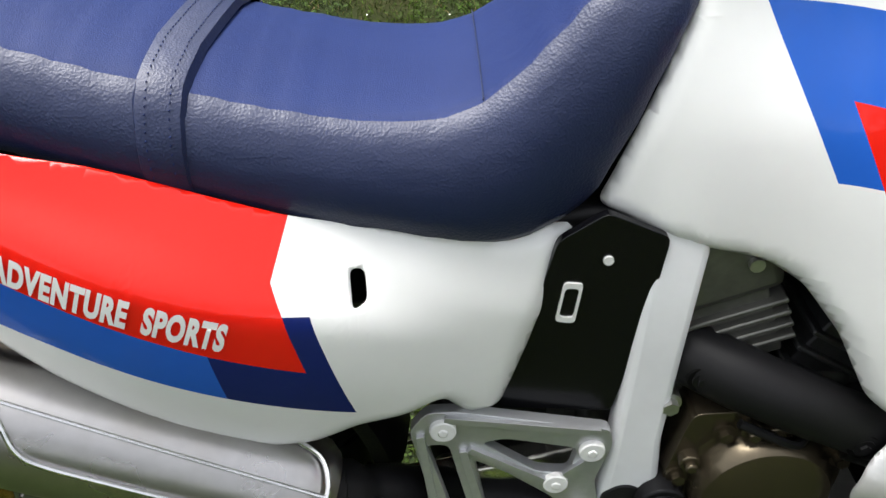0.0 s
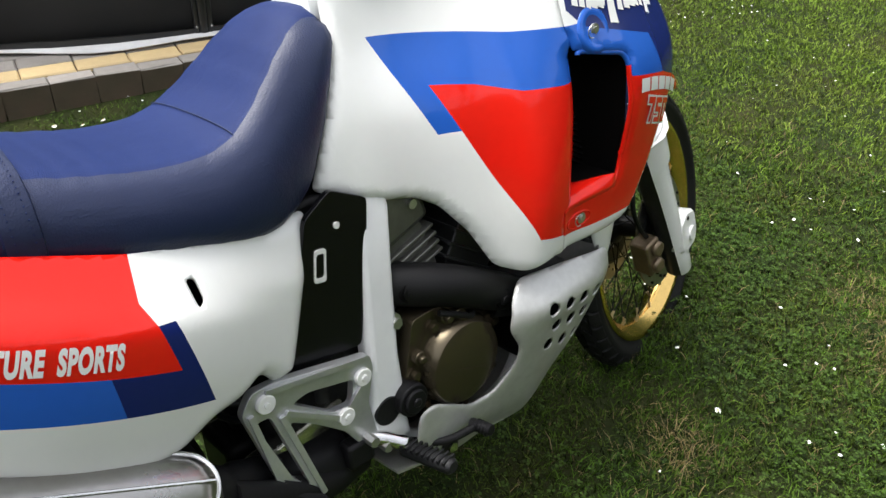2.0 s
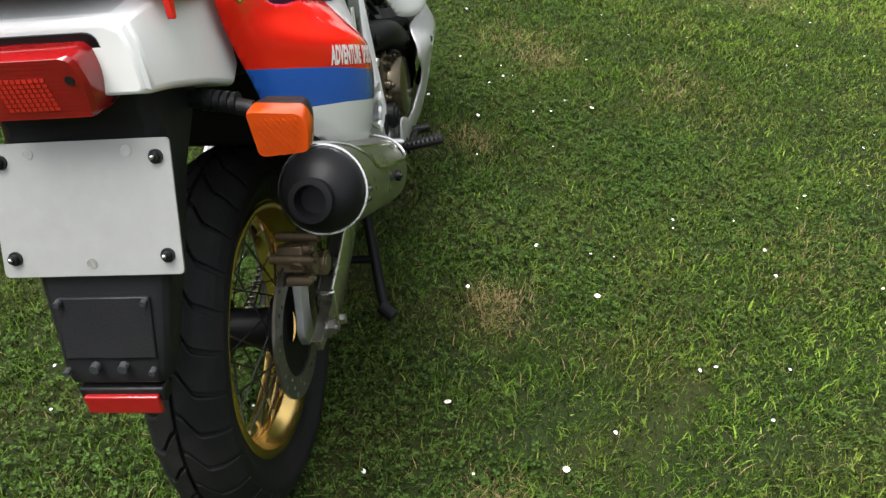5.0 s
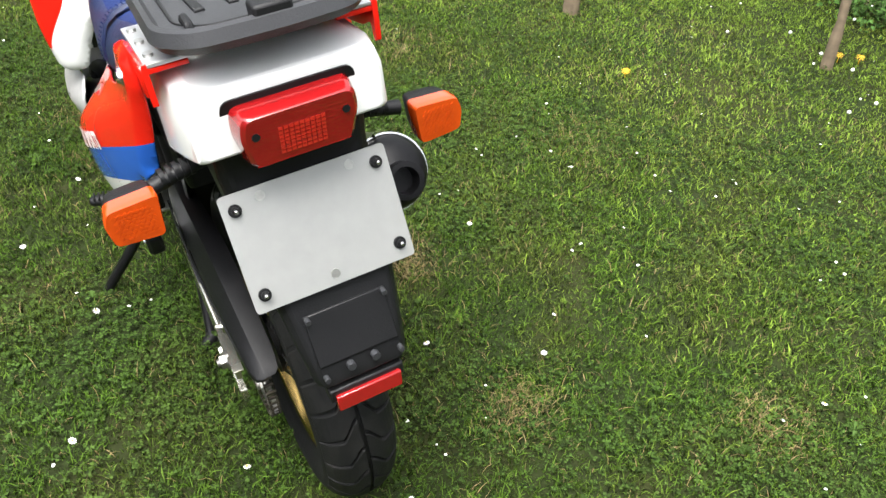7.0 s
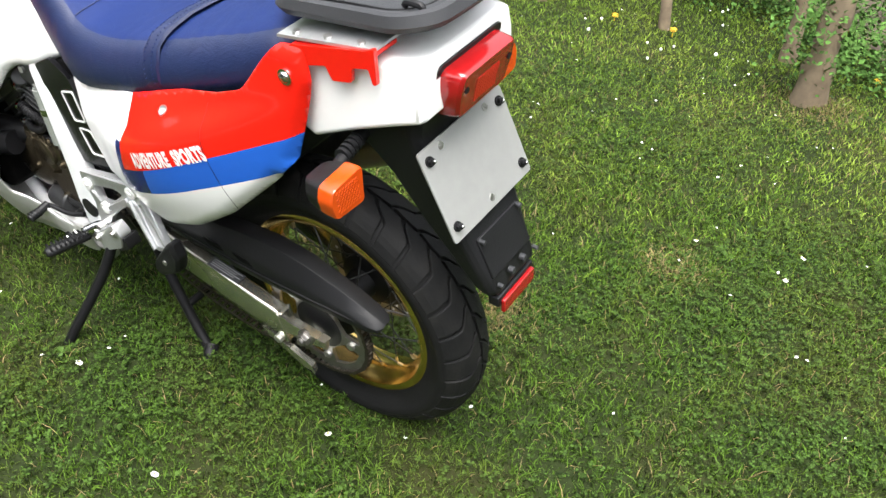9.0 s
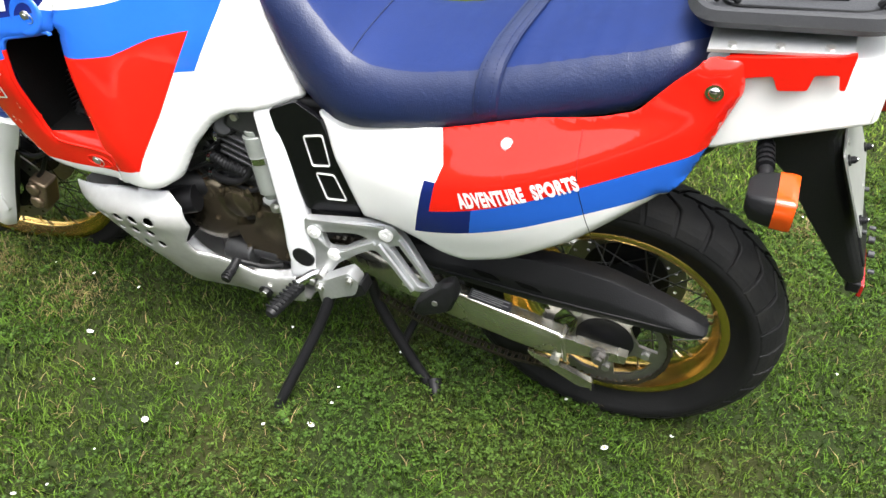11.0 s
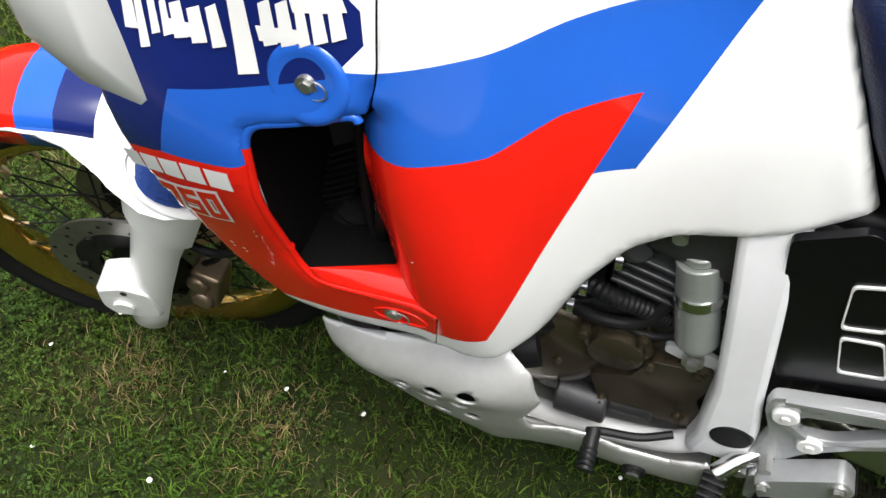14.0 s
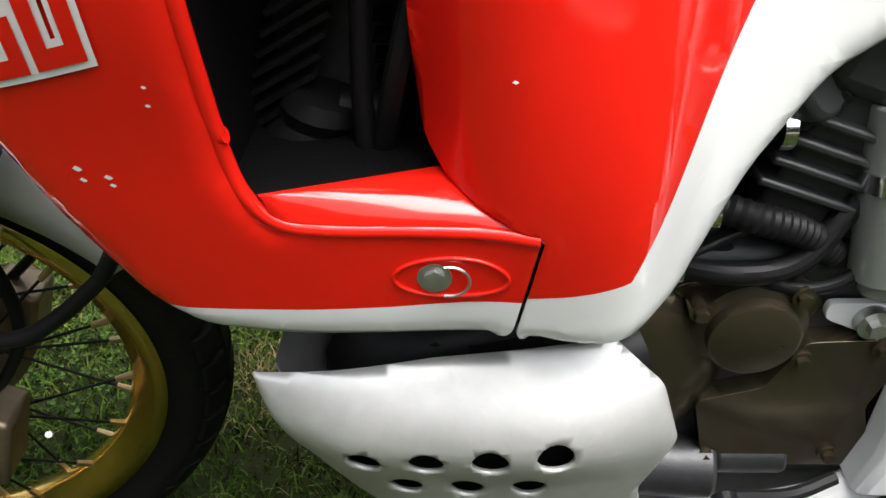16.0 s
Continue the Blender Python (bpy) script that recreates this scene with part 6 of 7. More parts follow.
cyl(bm, m0, m0 + (FB - FA).normalized() * 0.014, 0.0272, n=28)
part("filter_band", bm, CHROME, flt)
bm = bmesh.new()
plate(bm, [(0.735, 0.515), (0.69, 0.515), (0.66, 0.50), (0.66, 0.475), (0.70, 0.485), (0.735, 0.50)], 0.112, 0.119, rad=0.006)
part("filter_bracket", bm, FRAME, bike, bevel=0.001)
bm = bmesh.new()
cyl(bm, (0.701, 0.117, 0.501), (0.701, 0.128, 0.501), 0.013, n=18)
cyl(bm, (0.701, 0.127, 0.501), (0.701, 0.135, 0.501), 0.007, n=6)
part("bracket_bolt", bm, BOLT, bike)
for pts, r in (([(0.875, 0.10, 0.545), (0.82, 0.125, 0.548), (0.77, 0.125, 0.558), (0.735, 0.11, 0.60)], 0.0085), ([(0.86, 0.10, 0.60), (0.81, 0.122, 0.595), (0.77, 0.12, 0.58), (0.74, 0.11, 0.555)], 0.0105),
               ([(0.88, 0.09, 0.63), (0.83, 0.11, 0.65), (0.78, 0.11, 0.67), (0.75, 0.10, 0.70)], 0.010), ([(0.80, 0.12, 0.54), (0.75, 0.125, 0.535), (0.715, 0.12, 0.56), (0.70, 0.11, 0.62)], 0.005)):
    bm = bmesh.new()
    count = (len(pts) - 1) * 14 + 1
    tube(bm, pts, [r * (1.14 if i % 2 and r >= 0.010 else 1.0) for i in range(count)], n=12, k=14)
    part("hose", bm, PIPE, bike, "black corrugated hose" if r >= 0.010 else "thin black hose", smooth=30)
for c in ((0.85, 0.112, 0.546), (0.835, 0.118, 0.598), (0.80, 0.118, 0.66)):
    bm = bmesh.new()
    cyl(bm, Vector(c) + Vector((-0.004, 0, 0)), Vector(c) + Vector((0.004, 0, 0)), 0.0145, n=14)
    part("hose_clip", bm, CHROME, bike)
bm = bmesh.new()
box(bm, (0.86, 0.08, 0.68), (0.09, 0.06, 0.05), Matrix.Rotation(radians(20), 4, "Y"))
cyl(bm, (0.82, 0.07, 0.66), (0.78, 0.12, 0.69), 0.022)
part("carburettor", bm, ENGINE, bike, "dark carburettor body", bevel=0.005)
bm = bmesh.new()
tube(bm, [(0.700, 0.150, 0.355), (0.74, 0.165, 0.352), (0.785, 0.175, 0.362), (0.800, 0.180, 0.365)], 0.006, n=8)
part("gear_lever", bm, PIPE, bike, "black gear lever")
bm = bmesh.new()
cyl(bm, (0.798, 0.178, 0.366), (0.797, 0.232, 0.357), 0.0105, n=14)
for i in range(4):
    cyl(bm, (0.7975, 0.205 + i * 0.007, 0.361), (0.7975, 0.208 + i * 0.007, 0.361), 0.0118, n=14)
part("lever_rubber", bm, PLASTIC, bike, "black ribbed lever rubber")
bm = bmesh.new()
tube(bm, [(0.66, -0.15, 0.33), (0.72, -0.19, 0.315), (0.78, -0.205, 0.318)], 0.0075, n=8)
cyl(bm, (0.783, -0.194, 0.318), (0.790, -0.236, 0.322), 0.0105, n=14)
for i in range(4):
    cyl(bm, (0.7855 + i * 0.001, -0.206 - i * 0.007, 0.3195), (0.786 + i * 0.001, -0.209 - i * 0.007, 0.3197), 0.0122, n=14)
part("brake_pedal", bm, PIPE, bike, "black rear brake pedal", bevel=0.003)

# bash plate
SKID_Y = surface((0.24, 0.30, 0.38, 0.45, 0.50, 0.55), {
    0.64: (0.165, 0.182, 0.185, 0.18, 0.18, 0.18), 0.74: (0.16, 0.184, 0.188, 0.185, 0.18, 0.18), 0.82: (0.155, 0.182, 0.195, 0.198, 0.195, 0.18), 0.88: (0.155, 0.188, 0.212, 0.226, 0.228, 0.195),
    0.94: (0.165, 0.195, 0.221, 0.235, 0.244, 0.203), 1.02: (0.13, 0.165, 0.212, 0.232, 0.243, 0.206), 1.08: (0.08, 0.12, 0.185, 0.222, 0.237, 0.206), 1.14: (0.05, 0.08, 0.13, 0.185, 0.215, 0.203)})
SKID_OUT = [(1.138, 0.531, 0.002), (1.02, 0.545), (0.905, 0.552), (0.872, 0.525), (0.858, 0.480), (0.880, 0.435), (0.873, 0.400), (0.83, 0.382), (0.76, 0.352), (0.70, 0.350), (0.652, 0.365), (0.638, 0.33), (0.642, 0.285), (0.70, 0.262), (0.80, 0.242), (0.92, 0.245), (0.99, 0.275), (1.06, 0.36), (1.11, 0.45)]
for side in (1, -1):
    hl = [circle2((0.942 + i * 0.0415, 0.492 - i * 0.005), 0.0125, 16) for i in range(4)] + [circle2((0.957 + i * 0.0415, 0.453 - i * 0.005), 0.0120, 16) for i in range(3)] + [circle2((0.943 + i * 0.0415, 0.417 - i * 0.009), 0.0115, 16) for i in range(3)]
    out_ = SKID_OUT if side == 1 else [(1.130, 0.533, 0.016)] + SKID_OUT[1:7] + [(0.838, 0.352), (0.79, 0.350), (0.715, 0.392), (0.682, 0.388), (0.668, 0.33), (0.68, 0.28)] + SKID_OUT[13:]
    shell("bash_plate", out_, SKID_Y, side, [SKID], bike, holes=hl, lip=0.003, lipw=0.006, rad=0.006 if side == 1 else 0.014, thick=0.004, label="bare aluminium bash plate with round vent holes", step=0.0065)
    # added black sheet: paints the dark interior seen through the holes
    shell("vent_shade_sheet", [(1.10, 0.525), (0.905, 0.535), (0.92, 0.46), (0.92, 0.36), (1.03, 0.34), (1.08, 0.43)], lambda x, z: SKID_Y(x, z) - 0.014, side, [DARK], bike, lip=0.0, thick=0.002, step=0.03, label="black sheet added to paint the shade behind the vent holes")
    bm = bmesh.new()
    cyl(bm, (0.738, side * 0.180, 0.294), (0.738, side * 0.190, 0.294), 0.016, n=20)
    part("rubber_washer", bm, PIPE, bike)
    bm = bmesh.new()
    cyl(bm, (0.738, side * 0.188, 0.294), (0.738, side * 0.197, 0.294), 0.0095, n=6)
    part("plate_screw", bm, CHROME, bike)
bm = bmesh.new()
rings = []
for x, z, w in ((0.642, 0.277, 0.162), (0.70, 0.260, 0.158), (0.80, 0.242, 0.150), (0.92, 0.246, 0.165), (0.99, 0.277, 0.155), (1.055, 0.355, 0.165), (1.103, 0.445, 0.195), (1.125, 0.525, 0.196)):
    rings.append([Vector((x, y * w, z - 0.010 * (1 - y * y) + e)) for e, ys in ((0, (1, 0.7, 0.3, 0, -0.3, -0.7, -1)), (0.005, (-1, -0.7, -0.3, 0, 0.3, 0.7, 1))) for y in ys])
loft(bm, rings)
part("bash_plate_floor", bm, SKID, bike, "bare aluminium underside of the bash plate")

# side stand and hanging centre stand
bm = bmesh.new()
tube(bm, [(0.572, 0.178, 0.335), (0.60, 0.225, 0.25), (0.655, 0.315, 0.12), (0.682, 0.357, 0.050)], 0.0125, n=12)
ss = part("side_stand", bm, PIPE, bike, "black side stand leg, folded out")
bm = bmesh.new()
cyl(bm, (0.684, 0.357, 0.052), (0.690, 0.367, 0.034), 0.017, n=14)
part("foot", bm, PIPE, ss)
bm = bmesh.new()
plate(bm, [(0.597, 0.372), (0.512, 0.432), (0.492, 0.408), (0.505, 0.368), (0.585, 0.325)], 0.160, 0.190, rad=0.009)
plate(bm, [(0.605, 0.365), (0.575, 0.372), (0.560, 0.330), (0.580, 0.292), (0.600, 0.300)], 0.166, 0.180, rad=0.008)
sb = part("stand_bracket", bm, ALU, bike, "bright aluminium side stand bracket", bevel=0.004)
for x, z in ((0.588, 0.365), (0.512, 0.410), (0.584, 0.305)):
    bm = bmesh.new()
    cyl(bm, (x, 0.176, z), (x, 0.193, z), 0.010, n=20)
    cyl(bm, (x, 0.193, z), (x, 0.199, z), 0.0065, n=6)
    part("bolt", bm, BOLT, sb)
bm = bmesh.new()
plate(bm, [(0.545, 0.372), (0.490, 0.402), (0.482, 0.372), (0.53, 0.345)], 0.15, 0.186, rad=0.006)
part("stand_switch", bm, PLASTIC, bike, bevel=0.003)
cs = thing("centre_stand", "", "")
cs.parent = bike
cs["label"] = "black tubular centre stand"
for side in (1, -1):
    bm = bmesh.new()
    tube(bm, [(0.515, side * 0.105, 0.33), (0.50, side * 0.11, 0.26), (0.44, side * 0.128, 0.15), (0.385, side * 0.145, 0.075), (0.365, side * 0.155, 0.07)], 0.0125, n=12)
    part("leg", bm, PIPE, cs)
    bm = bmesh.new()
    cyl(bm, (0.368, side * 0.142, 0.080), (0.352, side * 0.172, 0.062), 0.0165, n=16)
    part("foot", bm, PIPE, cs)
bm = bmesh.new()
cyl(bm, (0.445, 0.125, 0.16), (0.445, -0.125, 0.16), 0.010, n=12)
part("cross_bar", bm, PIPE, cs)

# black inner duct walls behind the openings
bm = bmesh.new()
box(bm, (1.06, 0, 0.76), (0.20, 0.26, 0.36))
box(bm, (1.06, 0, 0.76), (0.26, 0.03, 0.46))
part("inner_fairing", bm, GREYPLASTIC, bike, "black inner fairing and radiator shroud", bevel=0.02)
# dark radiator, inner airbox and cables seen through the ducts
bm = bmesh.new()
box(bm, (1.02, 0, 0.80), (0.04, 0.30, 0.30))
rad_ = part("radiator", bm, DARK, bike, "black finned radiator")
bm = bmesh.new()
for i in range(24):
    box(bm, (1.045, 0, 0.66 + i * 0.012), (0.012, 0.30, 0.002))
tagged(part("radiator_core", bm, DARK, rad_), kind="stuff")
for name_, at_, size_, tilt_ in (("battery_box", (0.58, 0, 0.66), (0.14, 0.22, 0.24), 0),
                                 ("airbox", (0.80, 0, 0.82), (0.36, 0.16, 0.20), 0),
                                 ("rear_undertray", (0.30, 0, 0.74), (0.50, 0.22, 0.14), 0),
                                 ("tail_undertray", (0.05, 0, 0.86), (0.25, 0.2, 0.12), 18)):
    bm = bmesh.new()
    box(bm, at_, size_, Matrix.Rotation(radians(tilt_), 4, "Y"))
    part(name_, bm, PIPE, bike, bevel=0.01)
for side in (1, -1):
    bm = bmesh.new()
    tube(bm, [(1.05, side * 0.17, 0.66), (1.03, side * 0.19, 0.75), (1.0, side * 0.16, 0.85), (0.96, side * 0.10, 0.95)], 0.007, n=8)
    part("cable", bm, PIPE, bike)
    bm = bmesh.new()
    for i in range(9):
        box(bm, (1.11 - i * 0.004, side * 0.15, 0.69 + i * 0.012), (0.05, 0.012, 0.003), Matrix.Rotation(radians(30), 4, "Y"))
    part("duct_grille", bm, PIPE, bike)

# exhaust headers and wiring behind the bash plate
for side in (1, -1):
    for k in range(2):
        bm = bmesh.new()
        tube(bm, [(0.88, side * (0.10 + 0.05 * k), 0.50), (0.96, side * (0.14 + 0.035 * k), 0.515 - 0.03 * k), (1.05, side * (0.15 + 0.02 * k), 0.49 - 0.04 * k), (1.08, side * 0.10, 0.43 - 0.04 * k), (1.0, side * 0.06, 0.33)], 0.03, n=12)
        part("header_pipe", bm, PIPE, bike, "black exhaust header pipe")
    bm = bmesh.new()
    box(bm, (0.99, side * 0.10, 0.44), (0.10, 0.16, 0.18))
    part("oil_cooler", bm, DARK, bike, "black oil cooler behind the bash plate", bevel=0.02)
# left hand guard and bar end
bm = bmesh.new()
rings = []
for x, y, z, h in ((1.085, 0.352, 1.090, 0.062), (1.092, 0.352, 1.088, 0.066), (1.14, 0.345, 1.092, 0.066), (1.20, 0.30, 1.105, 0.060), (1.235, 0.22, 1.12, 0.05)):
    rings.append([Vector((x, y, z - h)), Vector((x + 0.012, y + 0.012, z - h * 0.3)), Vector((x + 0.008, y + 0.008, z + h * 0.6)), Vector((x, y, z + h)), Vector((x - 0.004, y - 0.004, z + h * 0.6)), Vector((x - 0.002, y - 0.002, z - h * 0.3))])
loft(bm, rings)
part("hand_guard", bm, WHITE, bike, "white plastic hand guard", smooth=60)
bm = bmesh.new()
tube(bm, [(1.02, 0.36, 1.170), (1.04, 0.28, 1.165), (1.06, 0.12, 1.16), (1.06, -0.12, 1.16), (1.04, -0.28, 1.165), (1.02, -0.36, 1.17)], 0.013, n=12)
part("handlebar", bm, PIPE, bike, "black handlebar")

# things seen inside the left air duct: horn, plug, clamp and an upright cable
bm = bmesh.new()
rings = []
for k in range(9):
    c = Vector((1.118 - 0.005 * k, 0.150, 0.632 + 0.0085 * k))
    r = (0.020, 0.024)[k % 2]
    rings.append([c + Vector((r * math.cos(a), r * math.sin(a), 0.3 * r * math.cos(a))) for a in (2 * math.pi * j / 16 for j in range(16))])
loft(bm, rings)
part("rubber_boot", bm, PIPE, bike, "black ribbed rubber boot inside the duct", smooth=30)
bm = bmesh.new()
box(bm, (1.078, 0.152, 0.668), (0.026, 0.02, 0.018), Matrix.Rotation(radians(25), 4, "Y"))
part("plug", bm, ENGINE, bike, "dark grey cable plug", bevel=0.003)
bm = bmesh.new()
cyl(bm, (1.072, 0.150, 0.692), (1.040, 0.150, 0.688), 0.012, n=16)
pipe_ = part("coolant_pipe", bm, PIPE, bike, "black coolant pipe stub")
for x in (1.062, 1.046):
    bm = bmesh.new()
    cyl(bm, (x + 0.002, 0.150, 0.691), (x - 0.002, 0.150, 0.6905), 0.0138, n=16)
    part("clamp", bm, BOLT, pipe_)
bm = bmesh.new()
tube(bm, [(1.054, 0.172, 0.640), (1.056, 0.175, 0.70), (1.052, 0.172, 0.78), (1.045, 0.16, 0.88), (1.02, 0.13, 0.96)], 0.006, n=10)
part("cable", bm, PIPE, bike, "upright black control cable")
# brake hose sweeping from the fork into the fairing
bm = bmesh.new()
tube(bm, [(1.44, 0.12, 0.50), (1.375, 0.13, 0.487), (1.348, 0.13, 0.485), (1.318, 0.13, 0.497), (1.278, 0.13, 0.529), (1.252, 0.13, 0.558), (1.22, 0.12, 0.62)], 0.0065, n=10)
part("brake_hose", bm, PIPE, bike, "black rubber brake hose")
# stone chips in the fairing paint
for x, z, r in ((1.189, 0.706, 0.0018), (1.188, 0.699, 0.0014), (1.174, 0.702, 0.0016), (1.173, 0.697, 0.0013), (1.141, 0.746, 0.0010), (1.140, 0.756, 0.0009), (0.977, 0.753, 0.0010)):
    bm = bmesh.new()
    slab2(bm, [(x + r * 1.6, z), (x + r * 0.4, z + r), (x - r, z + r * 0.5), (x - r * 1.4, z - r * 0.3), (x, z - r)], TANK_Y, 1, 0.0006)
    part("paint_chip", bm, DECAL, bike)

# ---- setting ----
rng = np.random.default_rng(7)
GROUND = mat("lawn_thatch", (0.016, 0.023, 0.007), 0.95, vary=0.6, scale=70, second=(0.034, 0.031, 0.011), sscale=3.0, bump=0.6, spec=0.1)
GRASS = mat("grass_blades", (0.042, 0.080, 0.0096), 0.6, vary=0.45, scale=14.0, detail=6.0, second=(0.068, 0.074, 0.018), sscale=3.4, island=1.0, spec=0.05)
# lighter copy of the grass: brighter light on open lawn put into the colour
LIT_GRASS = mat("lit_grass_blades", (0.125, 0.192, 0.026), 0.6, vary=0.45, scale=9.0, detail=6.0, second=(0.176, 0.204, 0.042), sscale=1.6, island=0.5, spec=0.04)
CLOVER = mat("clover_leaves", (0.028, 0.053, 0.0095), 0.55, vary=0.35, scale=8.0, second=(0.042, 0.060, 0.012), sscale=3.0, island=0.8, spec=0.08)
STRAW = mat("dry_grass", (0.20, 0.145, 0.06), 0.7, vary=0.25, scale=10, island=0.3)
PETAL = mat("daisy_petals", (0.82, 0.82, 0.80), 0.6, vary=0.04)
YOLK = mat("daisy_centres", (0.75, 0.45, 0.02), 0.6, vary=0.1)


def lawn_height(x, y):
    return 0.012 * math.sin(x * 2.1 + 0.6) * math.cos(y * 1.7) + 0.006 * math.sin(x * 5.3 + y * 3.1)


bm = bmesh.new()
xs = [-400, -120, -40, -14, -7] + [-4.5 + i * 0.15 for i in range(68)] + [7, 14, 40, 120, 400]
ys = [-400, -120, -40, -14, -7.5] + [-5.0 + i * 0.15 for i in range(60)] + [7, 14, 40, 120, 400]
grid = [[bm.verts.new((x, y, lawn_height(x, y) if abs(x) < 6 and abs(y) < 6 else 0)) for y in ys] for x in xs]
for a, b in zip(grid, grid[1:]):
    for i in range(len(ys) - 1):
        bm.faces.new((a[i], b[i], b[i + 1], a[i + 1]))
tagged(part("ground", bm, GROUND), "mown lawn with clover and bare dry patches", "lawn", kind="structure")


def kerb_y(x):
    """Front line of the paved edge."""
    return 2.17 - 0.25 * (x - 0.9) + 0.03 * (x - 0.9) ** 2


def heights(x, y):
    return 0.012 * np.sin(x * 2.1 + 0.6) * np.cos(y * 1.7) + 0.006 * np.sin(x * 5.3 + y * 3.1)


def scatter(n, x0, x1, y0, y1, soft=0.0):
    """Even spots over a rectangle whose edges fade out over about soft metres."""
    x, y = rng.uniform(x0, x1, n) + rng.normal(0, 1, n) * soft, rng.uniform(y0, y1, n) + rng.normal(0, 1, n) * soft
    keep = y < 2.15 - 0.25 * (x - 0.9) + 0.03 * (x - 0.9) ** 2
    return x[keep], y[keep]


TUFTS = rng.random((512, 512))


def tuft(x, y, size):
    """Uneven vigour of the turf, from 0 in thin spots to 1 in thick tufts of about that size."""
    i = np.floor((x + rng.normal(0, 0.2 * size, len(x))) / size).astype(int) % 512
    j = np.floor((y + 0.4 * x + rng.normal(0, 0.2 * size, len(x))) / size).astype(int) % 512
    return TUFTS[i, j]


def blades(name, spots, h0, h1, width, material, label, curl=0.5):
    x = np.concatenate([s[0] for s in spots])
    y = np.concatenate([s[1] for s in spots])
    vigour = 0.6 * tuft(x, y, 0.045) + 0.4 * tuft(x, y, 0.11)
    keep = rng.random(len(x)) < 0.45 + 1.1 * vigour
    x, y, vigour = x[keep], y[keep], vigour[keep]
    n = len(x)
    z = heights(x, y) - 0.002
    a = rng.uniform(0, 2 * np.pi, n)
    h = rng.uniform(h0, h1, n) * (0.5 + vigour)
    w = width * rng.uniform(0.6, 1.3, n)
    lean_ = rng.uniform(0.2, 1.0, n) * curl * h * 1.6
    la = rng.uniform(0, 2 * np.pi, n)
    dx, dy = np.cos(a) * w, np.sin(a) * w
    lx, ly = np.cos(la) * lean_, np.sin(la) * lean_
    co = np.empty((n, 5, 3))
    co[:, 0] = np.stack([x - dx, y - dy, z], 1)
    co[:, 1] = np.stack([x + dx, y + dy, z], 1)
    co[:, 2] = np.stack([x + dx * 0.8 + lx * 0.35, y + dy * 0.8 + ly * 0.35, z + h * 0.6], 1)
    co[:, 3] = np.stack([x - dx * 0.8 + lx * 0.35, y - dy * 0.8 + ly * 0.35, z + h * 0.6], 1)
    co[:, 4] = np.stack([x + lx, y + ly, z + h * (0.72 + 0.28 * rng.random(n))], 1)
    base = np.arange(n)[:, None] * 5
    loops = np.concatenate([base + [0, 1, 2, 3], base + [3, 2, 4]], 1).ravel()
    starts = (np.arange(n)[:, None] * 7 + [0, 4]).ravel()
    me = bpy.data.meshes.new(name)
    me.vertices.add(n * 5)
    me.vertices.foreach_set("co", co.ravel())
    me.loops.add(len(loops))
    me.loops.foreach_set("vertex_index", loops.astype(np.int32))
    me.polygons.add(n * 2)
    me.polygons.foreach_set("loop_start", starts.astype(np.int32))
    me.update(calc_edges=True)
    me.validate()
    me.materials.append(material)
    return tagged(new(name, me), label, "grass", kind="stuff")


def thinning(spots, near, far):
    """Of the spots, more and more towards the open lawn away from the paved edge, in uneven tufts; places the
    painted-in brightness.
    """
    x, y = spots
    d = np.maximum(-y, 0.9 * (x - 1.5)) + 0.22 * np.sin(x * 2.3 + 0.7) + 0.14 * np.sin(x * 6.1 - y * 4.0) + 0.10 * np.sin(y * 9.0 + x * 11.0)
    keep = rng.random(len(x)) < np.clip((d - near) / (far - near), 0, 1)
    return x[keep], y[keep]


blades("grass", [scatter(340000, -1.3, 2.7, -1.5, 1.75, 0.3), scatter(120000, -2.0, 4.5, -3.6, 2.2, 0.3)], 0.008, 0.026, 0.0013, GRASS, "short mown green grass blades", curl=0.95)
blades("lit_grass", [thinning(scatter(210000, -3.0, 5.0, -4.2, 2.1, 0.4), 0.3, 1.6), thinning(scatter(60000, 1.8, 6.0, -4.5, 2.0), 0.3, 1.6), thinning(scatter(70000, -5.0, 7.0, -6.0, 2.3, 0.8), 0.6, 2.0)],
       0.010, 0.026, 0.0017, LIT_GRASS, "mown grass coloured paler for the brighter light of the open lawn", curl=0.9)
blades("open_lawn", [thinning(scatter(180000, -3.0, 6.0, -5.0, 2.2, 0.5), 0.8, 2.2)], 0.008, 0.022, 0.0027, LIT_GRASS, "mown turf of the far lawn, its brighter light put into the colour", curl=0.9)


def patch(x, y, r, n):
    return rng.normal(x, r, n), rng.normal(y, r, n)


DRY = [(0.48, -0.41, 0.05, 900), (1.29, -0.28, 0.06, 500), (2.18, -0.4, 0.10, 900), (2.86, -1.5, 0.12, 700), (1.88, -1.04, 0.09, 700), (1.98, -0.52, 0.07, 600), (-0.10, -0.42, 0.05, 700), (-0.38, -0.94, 0.06, 500), (1.33, 0.21, 0.05, 500), (1.64, 0.21, 0.06, 500), (0.9, -1.3, 0.12, 700), (-0.42, -2.40, 0.11, 1500)]
blades("dry_stalks", [scatter(20000, -1.5, 3.0, -2.5, 1.9)] + [patch(*q) for q in DRY], 0.012, 0.032, 0.0010, STRAW, "dry straw-coloured grass stalks", curl=1.0)


